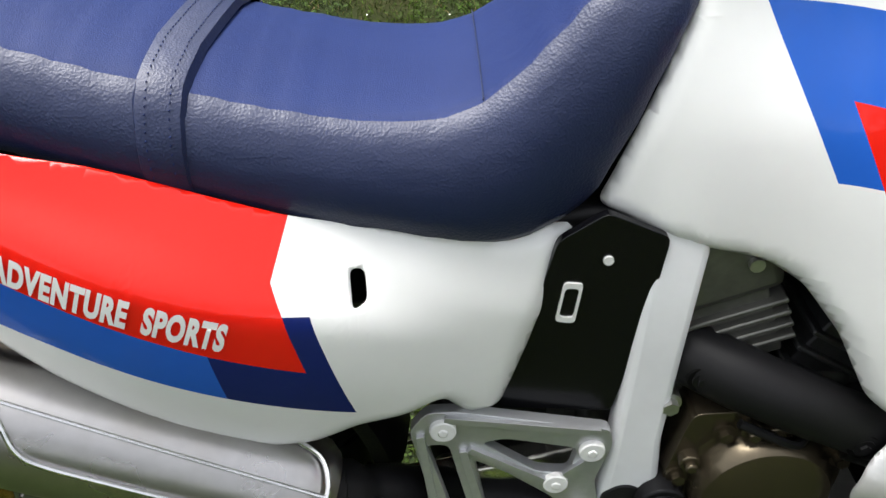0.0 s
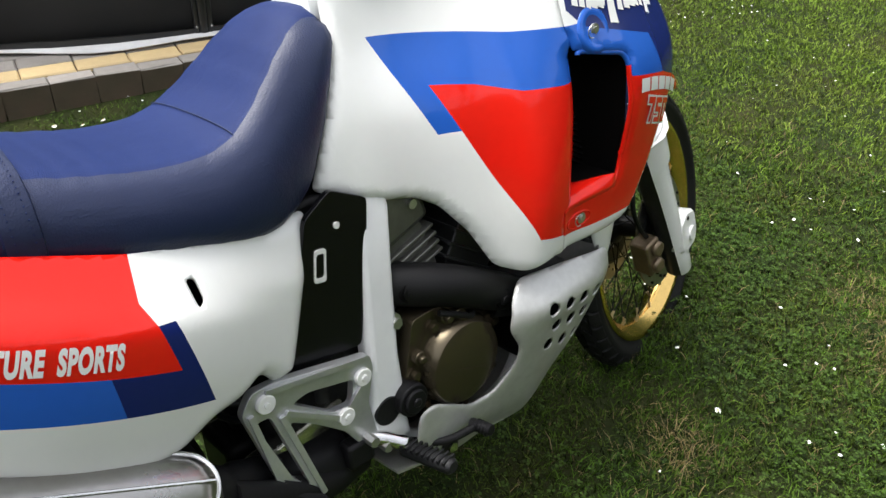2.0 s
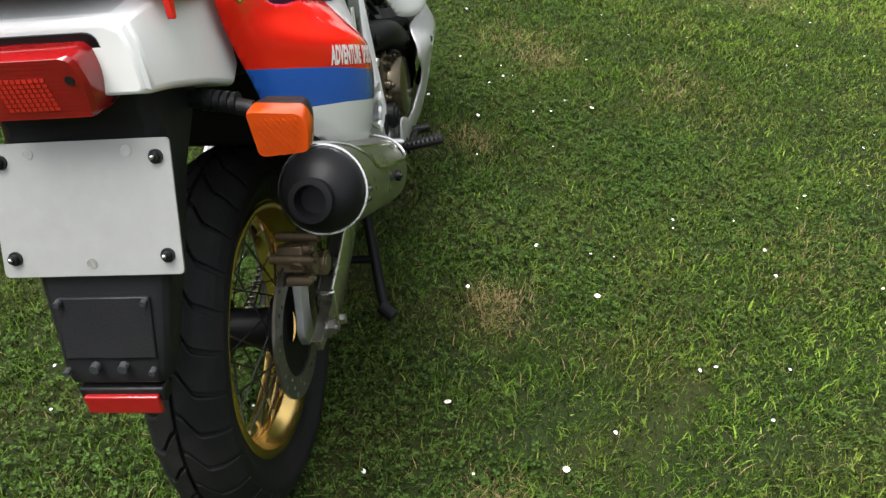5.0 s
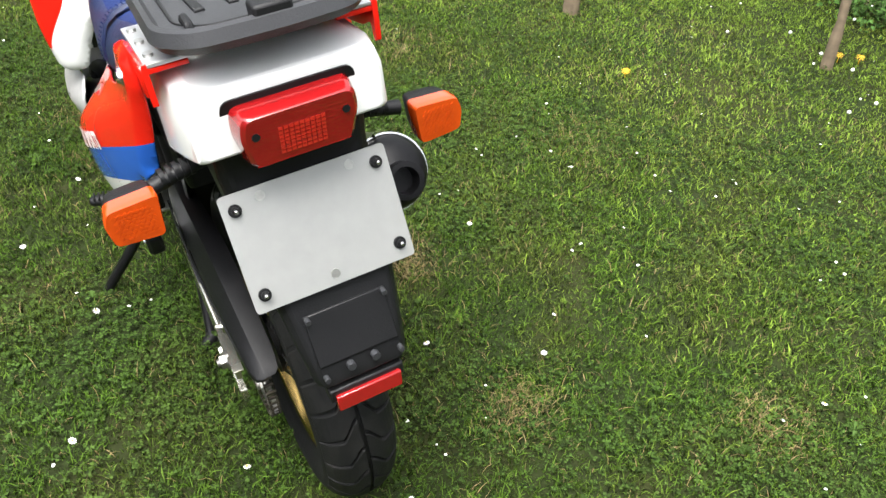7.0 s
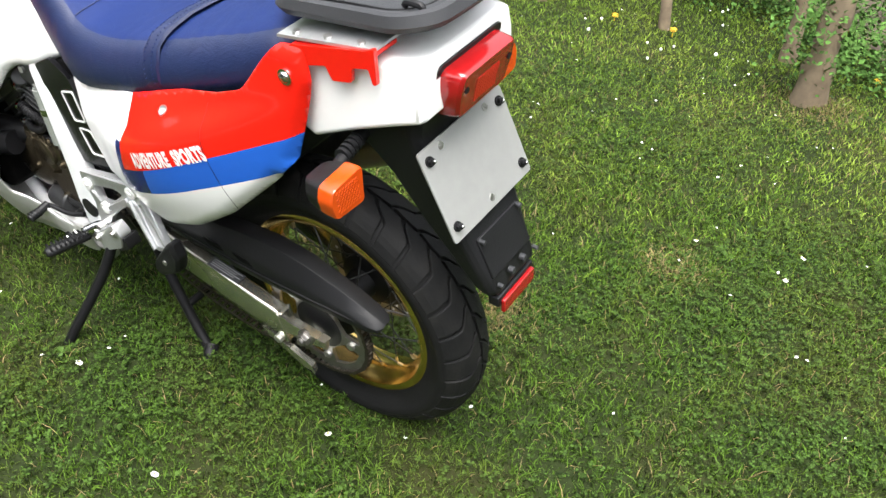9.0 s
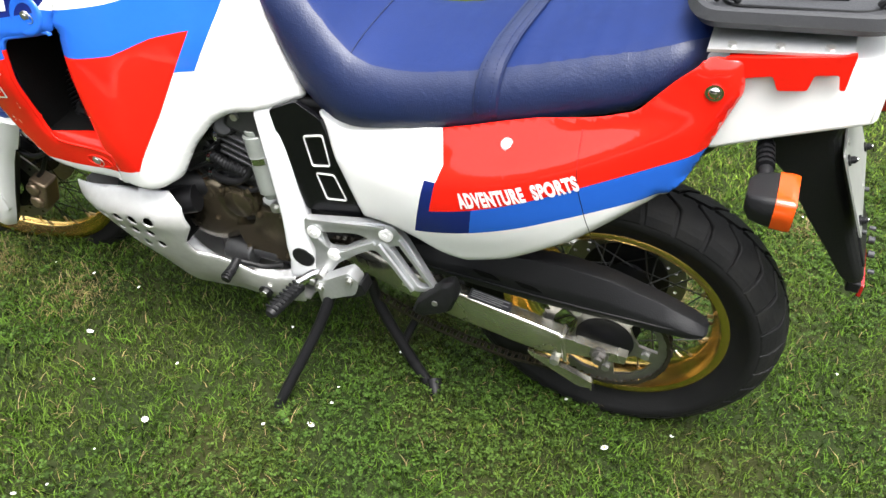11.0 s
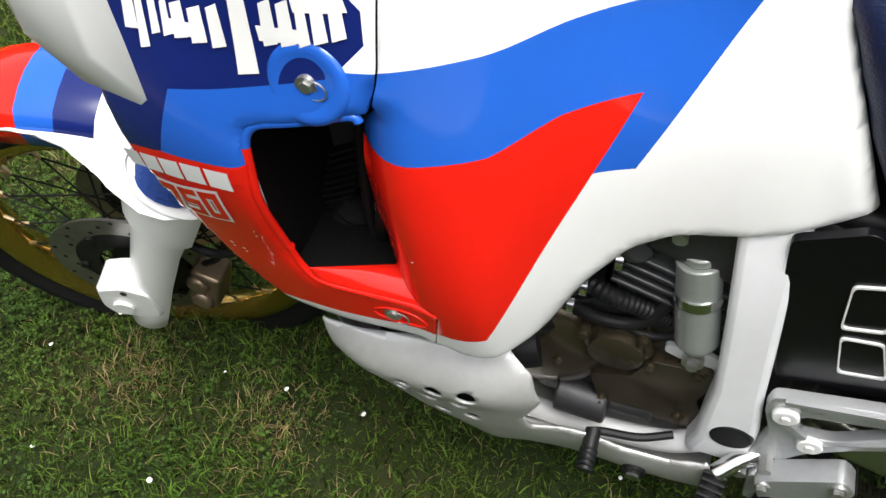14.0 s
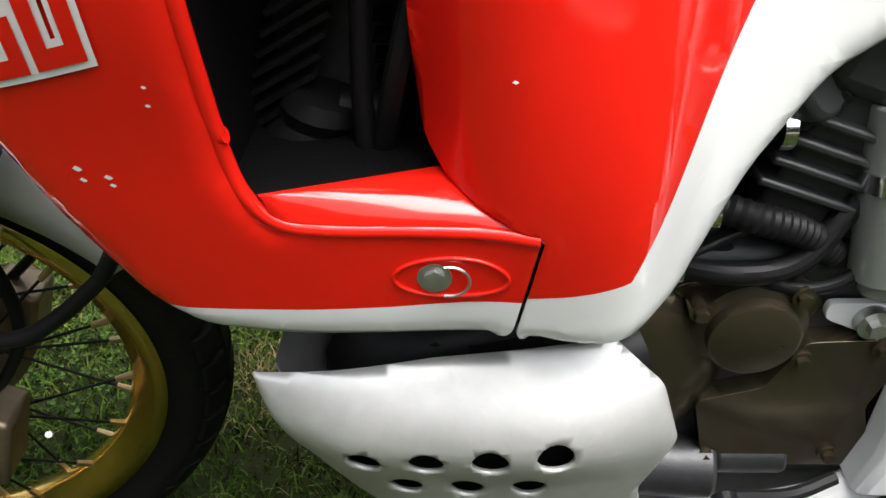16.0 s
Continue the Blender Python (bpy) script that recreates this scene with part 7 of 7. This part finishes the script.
def clover(name, n, x0, x1, y0, y1, r0, r1, material, label):
    x, y = scatter(n, x0, x1, y0, y1, 0.4)
    patch = np.sin(x * 3.3 + 1.0) * np.cos(y * 2.9 - 0.5) + 0.6 * np.sin(x * 7.1 - y * 5.3) + rng.uniform(-0.9, 0.9, len(x))
    x, y = x[patch > 0.1], y[patch > 0.1]
    n = len(x)
    z = heights(x, y) + rng.uniform(0.006, 0.030, n)
    verts, k = np.empty((n, 3, 4, 3)), np.arange(3)
    r = rng.uniform(r0, r1, n)
    t0 = rng.uniform(0, 6.283, n)
    for i in range(3):
        t = t0 + i * 2.094
        for j, (d, s, up) in enumerate(((0.05, 0, 0), (0.75, -0.55, 0.25), (1.1, 0, 0.12), (0.75, 0.55, 0.25))):
            ca, sa = np.cos(t), np.sin(t)
            verts[:, i, j, 0] = x + r * (d * ca - s * sa)
            verts[:, i, j, 1] = y + r * (d * sa + s * ca)
            verts[:, i, j, 2] = z + r * up * rng.uniform(0.2, 1.8, n)
    me = bpy.data.meshes.new(name)
    m = n * 3
    me.vertices.add(m * 4)
    me.vertices.foreach_set("co", verts.ravel())
    me.loops.add(m * 4)
    me.loops.foreach_set("vertex_index", np.arange(m * 4, dtype=np.int32))
    me.polygons.add(m)
    me.polygons.foreach_set("loop_start", np.arange(m, dtype=np.int32) * 4)
    me.update(calc_edges=True)
    me.materials.append(material)
    return tagged(new(name, me), label, "clover", kind="stuff")


clover("clover", 135000, -1.6, 3.2, -2.4, 1.95, 0.0034, 0.0088, CLOVER, "three-leaved clover growing through the lawn")

# broad-leaved rosettes in the turf
bm = bmesh.new()
rr = random.Random(21)
for x, y in zip(*scatter(70, -1.5, 3.0, -2.6, 1.9)):
    n, s = rr.randint(5, 9), rr.uniform(0.012, 0.028)
    for j in range(n):
        a = 6.283 * j / n + rr.uniform(-0.3, 0.3)
        u, w, z = Vector((math.cos(a), math.sin(a), 0)), Vector((-math.sin(a), math.cos(a), 0)), lawn_height(x, y) + 0.018
        c = Vector((x, y, z))
        k = s * rr.uniform(0.7, 1.2)
        q = [c, c + u * k * 0.5 - w * k * 0.17 + Vector((0, 0, 0.012)), c + u * k + Vector((0, 0, 0.004)), c + u * k * 0.5 + w * k * 0.17 + Vector((0, 0, 0.012))]
        bm.faces.new([bm.verts.new(p) for p in q])
tagged(part("rosettes", bm, CLOVER, smooth=0), "flat broad-leaved weed rosettes in the turf", "weeds", kind="stuff")

# tall dark green ring all round, added out of view to block low sky light
SCREEN_GREEN = mat("horizon_screen_green", (0.035, 0.055, 0.018), 0.7, vary=0.5, scale=20, second=(0.015, 0.025, 0.01), sscale=2.0, bump=0.8, spec=0.2)
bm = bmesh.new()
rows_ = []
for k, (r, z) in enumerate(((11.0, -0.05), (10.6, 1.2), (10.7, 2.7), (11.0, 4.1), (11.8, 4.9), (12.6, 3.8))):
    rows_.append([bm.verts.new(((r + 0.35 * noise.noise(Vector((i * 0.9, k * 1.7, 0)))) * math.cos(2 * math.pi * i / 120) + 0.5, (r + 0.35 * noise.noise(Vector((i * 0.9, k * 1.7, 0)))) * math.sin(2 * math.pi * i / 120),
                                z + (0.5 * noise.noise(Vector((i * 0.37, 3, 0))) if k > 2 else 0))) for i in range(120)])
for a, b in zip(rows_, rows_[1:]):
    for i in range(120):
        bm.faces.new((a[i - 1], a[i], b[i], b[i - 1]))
tagged(part("unseen_horizon_screen", bm, SCREEN_GREEN, smooth=60), "unseen tall dark green ring added to block low sky light", "hedge", kind="structure")

# daisies: the large ones stand where the walk shows them, small ones between
LARGE = [(1.44, -0.30), (0.55, -0.65), (1.59, -0.69), (0.15, -0.31), (0.89, 0.51), (1.19, 0.33), (0.16, 0.49), (0.01, -0.56), (-0.40, -1.08), (-0.69, -1.21), (-0.68, -1.06), (0.56, 0.38), (-0.04, 0.19)]
BY_KERB = [(0.89, 2.01), (0.97, 1.96), (1.04, 1.95), (1.27, 1.89), (1.25, 1.84), (1.32, 1.82), (1.41, 1.87), (1.36, 1.79), (1.49, 1.93), (1.14, 1.87)]
CLUSTER = [(3.93 + random.gauss(0, 0.16), 1.26 + random.gauss(0, 0.12)) for _ in range(30)]
bm = bmesh.new()
dx, dy = scatter(620, -2.0, 4.5, -4.5, 2.1)
for x, y in LARGE + BY_KERB + CLUSTER + list(zip(dx, dy)):
    z = lawn_height(x, y) + random.uniform(0.016, 0.028)
    r, n = 0.0085 if (x, y) in LARGE else 0.0095 if (x, y) in BY_KERB else random.uniform(0.0026, 0.0058), 10
    t = (random.uniform(-0.4, 0.4), random.uniform(-0.4, 0.4))
    c = bm.verts.new((x, y, z + 0.002))
    ring = []
    for j in range(2 * n):
        a = math.pi * j / n
        q = r * (1.0 if j % 2 else 0.72)
        ring.append(bm.verts.new((x + q * math.cos(a), y + q * math.sin(a), z + q * (t[0] * math.cos(a) + t[1] * math.sin(a)) + 0.001)))
    for j in range(2 * n):
        bm.faces.new((c, ring[j - 1], ring[j]))
    if r > 0.008:
        top = [bm.verts.new((x + r * 0.33 * math.cos(a), y + r * 0.33 * math.sin(a), z + 0.0032)) for a in (math.pi * j / 3 for j in range(6))]
        bm.faces.new(top).material_index = 1
tagged(part("daisies", bm, [PETAL, YOLK], smooth=0), "small white daisies scattered over the lawn", "daisies", kind="stuff")

# paved edge with upright kerb blocks
GREYSTONE = mat("grey_concrete", (0.27, 0.25, 0.23), 0.85, vary=0.2, scale=40, second=(0.2, 0.18, 0.16), sscale=5, bump=0.5, island=0.0)
BUFF = mat("buff_concrete", (0.50, 0.38, 0.20), 0.85, vary=0.15, scale=40, second=(0.42, 0.32, 0.18), sscale=5, bump=0.4)
# terrace base and kerb block sides, darker and browner than the block tops
DARK_BROWN = mat("dark_brown_concrete", (0.09, 0.065, 0.042), 0.9, vary=0.3, scale=25, second=(0.05, 0.05, 0.03), sscale=6, bump=0.6)
for m in (GREYSTONE, BUFF):
    nt = m.node_tree
    oi, hs, rg = nt.nodes.new("ShaderNodeObjectInfo"), nt.nodes.new("ShaderNodeHueSaturation"), nt.nodes.new("ShaderNodeMapRange")
    rg.inputs["To Min"].default_value, rg.inputs["To Max"].default_value = 0.78, 1.15
    b = nt.nodes["Principled BSDF"]
    src = b.inputs["Base Color"].links[0].from_socket
    nt.links.new(oi.outputs["Random"], rg.inputs["Value"])
    nt.links.new(rg.outputs[0], hs.inputs["Value"])
    nt.links.new(src, hs.inputs["Color"])
    nt.links.new(hs.outputs[0], b.inputs["Base Color"])
KH = 0.105
bm = bmesh.new()
line = [(-3.0 + i * 0.25) for i in range(33)]
front = [bm.verts.new((x, kerb_y(x) + 0.03, KH - 0.012)) for x in line]
back = [bm.verts.new((x, 7.5, KH - 0.012)) for x in line]
low = [bm.verts.new((x, kerb_y(x) + 0.03, -0.05)) for x in line]
for i in range(len(line) - 1):
    bm.faces.new((front[i], front[i + 1], back[i + 1], back[i]))
    bm.faces.new((low[i], low[i + 1], front[i + 1], front[i]))
pave = tagged(part("pavement", bm, DARK_BROWN), "raised terrace of grey and buff concrete paving blocks", "pavement", kind="structure")


def block_mesh(name, L, W, H, mats, jitter):
    r = random.Random(name)
    bm = bmesh.new()
    box(bm, (0, 0, -H / 2), (L, W, H))
    bmesh.ops.bevel(bm, geom=[e for e in bm.edges if all(v.co.z > -0.01 for v in e.verts)], offset=0.006, segments=1, affect="EDGES")
    for v in bm.verts:
        v.co += Vector((r.uniform(-1, 1), r.uniform(-1, 1), r.uniform(-1, 1) * 0.5)) * jitter
    bm.normal_update()
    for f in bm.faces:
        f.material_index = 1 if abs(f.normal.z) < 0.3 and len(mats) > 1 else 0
    me = bpy.data.meshes.new(name)
    bm.to_mesh(me)
    bm.free()
    for m in mats:
        me.materials.append(m)
    return me


kerbs = [block_mesh("kerb_block%s" % c, 0.155, 0.075, 0.16, [GREYSTONE, DARK_BROWN], 0.0035) for c in "abc"]
buffs = [block_mesh("buff%s" % c, 0.19, 0.095, 0.05, [BUFF], 0.0015) for c in "ab"]
greys = [block_mesh("grey%s" % c, 0.19, 0.095, 0.05, [GREYSTONE], 0.0015) for c in "ab"]
def lay(meshes, gap, off, z, x0, x1, name, shift=0.0):
    x = x0 + shift
    i = 0
    while x < x1:
        slope = -0.25 + 0.06 * (x - 0.9)
        c = 1 / math.sqrt(1 + slope * slope)
        o = new(name, meshes[(i * 7 + int(off * 50)) % len(meshes)])
        o.parent = pave
        o.matrix_world = Matrix.Translation((x - slope * c * off, kerb_y(x) + c * off, z + random.uniform(-0.004, 0.003))) @ Matrix.Rotation(math.atan(slope) + random.uniform(-0.012, 0.012), 4, "Z")
        x += gap * c
        i += 1
lay(kerbs, 0.160, 0.035, KH, -2.0, 4.4, "kerb_block")
lay(buffs, 0.196, 0.126, KH + 0.002, -2.0, 4.4, "paving_block")
for k in range(5):
    lay(greys, 0.196, 0.226 + 0.1 * k, KH + 0.002, -2.0, 4.4, "paving_block", shift=0.098 * (k % 2))

# black above-ground pool on the terrace, white fleece under its foot
POOL = mat("black_pool_wall", (0.012, 0.013, 0.014), 0.35, vary=0.2, scale=8, second=(0.02, 0.02, 0.021), sscale=2)
FLEECE = mat("white_fleece", (0.62, 0.62, 0.62), 0.85, vary=0.1, scale=40, bump=0.4, second=(0.45, 0.43, 0.42))
PC, PR = Vector((2.51, 5.30)), 3.2
pool = thing("swimming_pool", "black round above-ground pool standing on white fleece", "pool")
bm = bmesh.new()
n = 96
for r0, r1, z0, z1 in ((PR, PR, KH, KH + 1.15),):
    a = [bm.verts.new((PC.x + r0 * math.cos(2 * math.pi * i / n), PC.y + r0 * math.sin(2 * math.pi * i / n), z0 + 0.02)) for i in range(n)]
    b = [bm.verts.new((PC.x + r1 * math.cos(2 * math.pi * i / n), PC.y + r1 * math.sin(2 * math.pi * i / n), z1)) for i in range(n)]
    for i in range(n):
        bm.faces.new((a[i - 1], a[i], b[i], b[i - 1]))
part("wall", bm, POOL, pool, solid=0.02)
bm = bmesh.new()
lathe(bm, [(PR - 0.06, 0), (PR + 0.05, 0), (PR + 0.05, 0.04), (PR - 0.06, 0.04), (PR - 0.06, 0)], n=96, m=Matrix.Translation((PC.x, PC.y, KH + 1.14)) @ Matrix.Rotation(radians(90), 4, "X"))
part("top_rail", bm, POOL, pool)
WATER = mat("pool_water", (0.03, 0.10, 0.13), 0.06, vary=0.1, scale=3, bump=0.15, second=(0.025, 0.09, 0.12))
bm = bmesh.new()
bmesh.ops.create_circle(bm, cap_ends=True, segments=96, radius=PR - 0.015, matrix=Matrix.Translation((PC.x, PC.y, KH + 1.0)))
part("water", bm, WATER, pool)
bm = bmesh.new()
lathe(bm, [(PR - 0.02, 0), (PR + 0.012, 0), (PR + 0.012, 0.03), (PR - 0.02, 0.03), (PR - 0.02, 0)], n=96, m=Matrix.Translation((PC.x, PC.y, KH + 0.012)) @ Matrix.Rotation(radians(90), 4, "X"))
part("foot_rail", bm, POOL, pool)
for i in range(18):
    a = 2 * math.pi * i / 18 + radians(253.8)
    bm = bmesh.new()
    for d, r, w in ((-0.022, 0.012, 0.012), (0.0, 0.02, 0.02), (0.022, 0.012, 0.012)):
        c = a + d / PR * 1.2
        cyl(bm, (PC.x + (PR + 0.004) * math.cos(c), PC.y + (PR + 0.004) * math.sin(c), KH + 0.02), (PC.x + (PR + 0.004) * math.cos(c), PC.y + (PR + 0.004) * math.sin(c), KH + 1.14), r, n=10)
    post = part("post", bm, POOL, pool)
    for d in (-0.03, 0.03):
        bm = bmesh.new()
        c = a + d / PR
        ball(bm, (PC.x + (PR + 0.02) * math.cos(c), PC.y + (PR + 0.02) * math.sin(c), KH + 0.05), 0.005, n=8)
        part("rivet", bm, BOLT, post)
bm = bmesh.new()
inner, outer = [], []
for i in range(180):
    a = 2 * math.pi * i / 180
    e = 0.05 + 0.02 * math.sin(a * 9) + 0.012 * math.sin(a * 31)
    inner.append(bm.verts.new((PC.x + (PR - 0.05) * math.cos(a), PC.y + (PR - 0.05) * math.sin(a), KH + 0.018)))
    outer.append(bm.verts.new((PC.x + (PR + e) * math.cos(a), PC.y + (PR + e) * math.sin(a), KH + 0.008 + 0.006 * (1 + math.sin(a * 23)))))
for i in range(180):
    bm.faces.new((inner[i - 1], inner[i], outer[i], outer[i - 1]))
tagged(part("fleece_underlay", bm, FLEECE, solid=0.004), "crumpled white fleece under the pool's foot", "underlay")

# young trees, bed with weeds
BARK = mat("pale_bark", (0.16, 0.12, 0.078), 0.85, vary=0.5, scale=24, second=(0.06, 0.045, 0.032), sscale=9, bump=0.8)
WEED = mat("weed_leaves", (0.050, 0.110, 0.022), 0.6, vary=0.25, scale=8, second=(0.06, 0.110, 0.026), sscale=3, island=0.5, spec=0.08)
EARTH = mat("bed_earth", (0.075, 0.055, 0.04), 0.95, vary=0.3, scale=30, second=(0.04, 0.03, 0.025), sscale=4, bump=0.8)


def leaf_cloud(bm, centres, n, spread, size, seed):
    r = random.Random(seed)
    for c in centres:
        for _ in range(n):
            p = Vector(c) + Vector((r.gauss(0, spread), r.gauss(0, spread), r.gauss(0, spread * 0.8)))
            q = Euler((r.uniform(-0.9, 0.9), r.uniform(-0.9, 0.9), r.uniform(0, 6.28))).to_matrix()
            s = size * r.uniform(0.6, 1.3)
            v = [bm.verts.new(p + q @ Vector(k) * s) for k in ((0, 0, 0), (0.5, 0.35, 0.05), (1.1, 0, -0.05), (0.5, -0.35, 0.05))]
            bm.faces.new(v)


for k, (x, y, lx, ly, r) in enumerate(((1.07, -2.75, 0.10, 0.0, 0.020), (0.42, -2.83, 0.22, -0.05, 0.022), (1.95, -1.98, 0.05, 0.02, 0.028), (0.90, -3.20, 0.12, -0.05, 0.015), (-0.38, -2.44, 0.0, -0.1, 0.055), (-0.18, -2.85, 0.05, 0.0, 0.03))):
    t = thing("young_tree", "young tree with a thin pale weathered trunk at the lawn's edge", "tree", Matrix.Translation((x, y, 0)), group="trees along the bed")
    bm = bmesh.new()
    pts = [(0, 0, -0.03), (lx * 0.25, ly * 0.25, 0.35), (lx * 0.7 + 0.02, ly * 0.6, 0.9), (lx * 1.2, ly, 1.5), (lx * 1.3, ly, 2.1)]
    tube(bm, pts, [r * 1.25, r * 1.0, r, r * 0.9, r * 0.75, r * 0.6, r * 0.45], n=12)
    for v in bm.verts:
        v.co += Vector((noise.noise(v.co * 9), noise.noise(v.co * 9 + Vector((5, 0, 0))), 0)) * r * 0.35
    part("trunk", bm, BARK, t)
    bm = bmesh.new()
    tips = []
    for j in range(6):
        a = j * 1.05 + k
        e = (lx * 1.2 + 0.6 * math.cos(a), ly + 0.6 * math.sin(a), 2.2 + 0.12 * j)
        tube(bm, [(lx * 1.2, ly, 1.55 + 0.08 * j), (lx * 1.2 + 0.3 * math.cos(a), ly + 0.3 * math.sin(a), 1.95 + 0.1 * j), e], [r * 0.4, r * 0.25, r * 0.12], n=6)
        tips += [e, (lx * 1.2 + 0.35 * math.cos(a), ly + 0.35 * math.sin(a), 2.1 + 0.1 * j)]
    part("limbs", bm, BARK, t)
    bm = bmesh.new()
    leaf_cloud(bm, tips, 45, 0.13, 0.045, k)
    part("crown", bm, WEED, t, smooth=0)
bm = bmesh.new()
bx = [(-2.5 + 0.25 * i) for i in range(29)]
lo = [bm.verts.new((x, -3.3 + 0.10 * math.sin(x * 2.3) - (0.18 * (x - 0.3) if x > 0.3 else 0) + 0.5 * max(0.0, min(1.0, -2 * x)), -0.03)) for x in bx]
hi = [bm.verts.new((x, -6.5, 0.06)) for x in bx]
md = [bm.verts.new((x, -4.2, 0.07 + 0.02 * math.sin(x * 5))) for x in bx]
for i in range(28):
    bm.faces.new((md[i], md[i + 1], lo[i + 1], lo[i]))
    bm.faces.new((hi[i], hi[i + 1], md[i + 1], md[i]))
tagged(part("flower_bed", bm, EARTH), "bare brown earth bed beyond the lawn", "flower bed", kind="structure")
r = random.Random(3)
bm = bmesh.new()
centres = []
for _ in range(420):
    x = r.uniform(-2.4, 4.2)
    y = -3.2 - (0.18 * (x - 0.3) if x > 0.3 else 0) - abs(r.gauss(0, 0.8))
    y += 0.5 * max(0.0, min(1.0, -2 * x))
    centres.append((x, y, 0.06 + r.uniform(0, 0.16)))
for _ in range(200):
    x = r.uniform(-2.4, 4.2)
    centres.append((x, -3.2 - (0.18 * (x - 0.3) if x > 0.3 else 0) - abs(r.gauss(0, 0.2)) + 0.5 * max(0.0, min(1.0, -2 * x)), 0.04 + r.uniform(0, 0.08)))
for _ in range(14):
    centres.append((-0.36 + r.gauss(0, 0.08), -2.44 + r.gauss(0, 0.05), r.uniform(0.05, 0.4)))
leaf_cloud(bm, centres, 60, 0.085, 0.024, 11)
tagged(part("weeds", bm, WEED, smooth=0), "leafy green weeds filling the bed", "weeds", kind="stuff")
bm = bmesh.new()
for i in range(60):
    x, y = r.uniform(0.0, 3.4), r.uniform(-3.4, -2.2)
    if r.random() < 0.7:
        ball(bm, (x, y - (0.18 * (x - 0.3) if x > 0.3 else 0) * 0.6, r.uniform(0.05, 0.12)), r.uniform(0.005, 0.008), n=8)
tagged(part("dandelion_clocks", bm, PETAL), "round white dandelion seed heads", "dandelion", kind="stuff")
for i, (x, y) in enumerate(((1.27, -1.78), (0.65, -2.73), (1.10, -2.85), (1.05, -2.93), (0.35, -2.75), (-0.58, -2.81), (-0.74, -2.92), (-0.85, -2.77), (-0.90, -3.05))):
    bm = bmesh.new()
    for j in range(18):
        a = 2 * math.pi * j / 18
        q = [(0.0, 0.0, 0.03), (0.014, -0.003, 0.034), (0.02, 0, 0.03), (0.014, 0.003, 0.034)]
        bm.faces.new([bm.verts.new((x + p[0] * math.cos(a) - p[1] * math.sin(a), y + p[0] * math.sin(a) + p[1] * math.cos(a), p[2] + 0.01 * (j % 2))) for p in q])
    cyl(bm, (x, y, 0), (x, y, 0.032), 0.002, n=6)
    tagged(part("dandelion", bm, YOLK, smooth=0), "yellow dandelion flower in the lawn", "dandelion", "dandelions in the lawn")
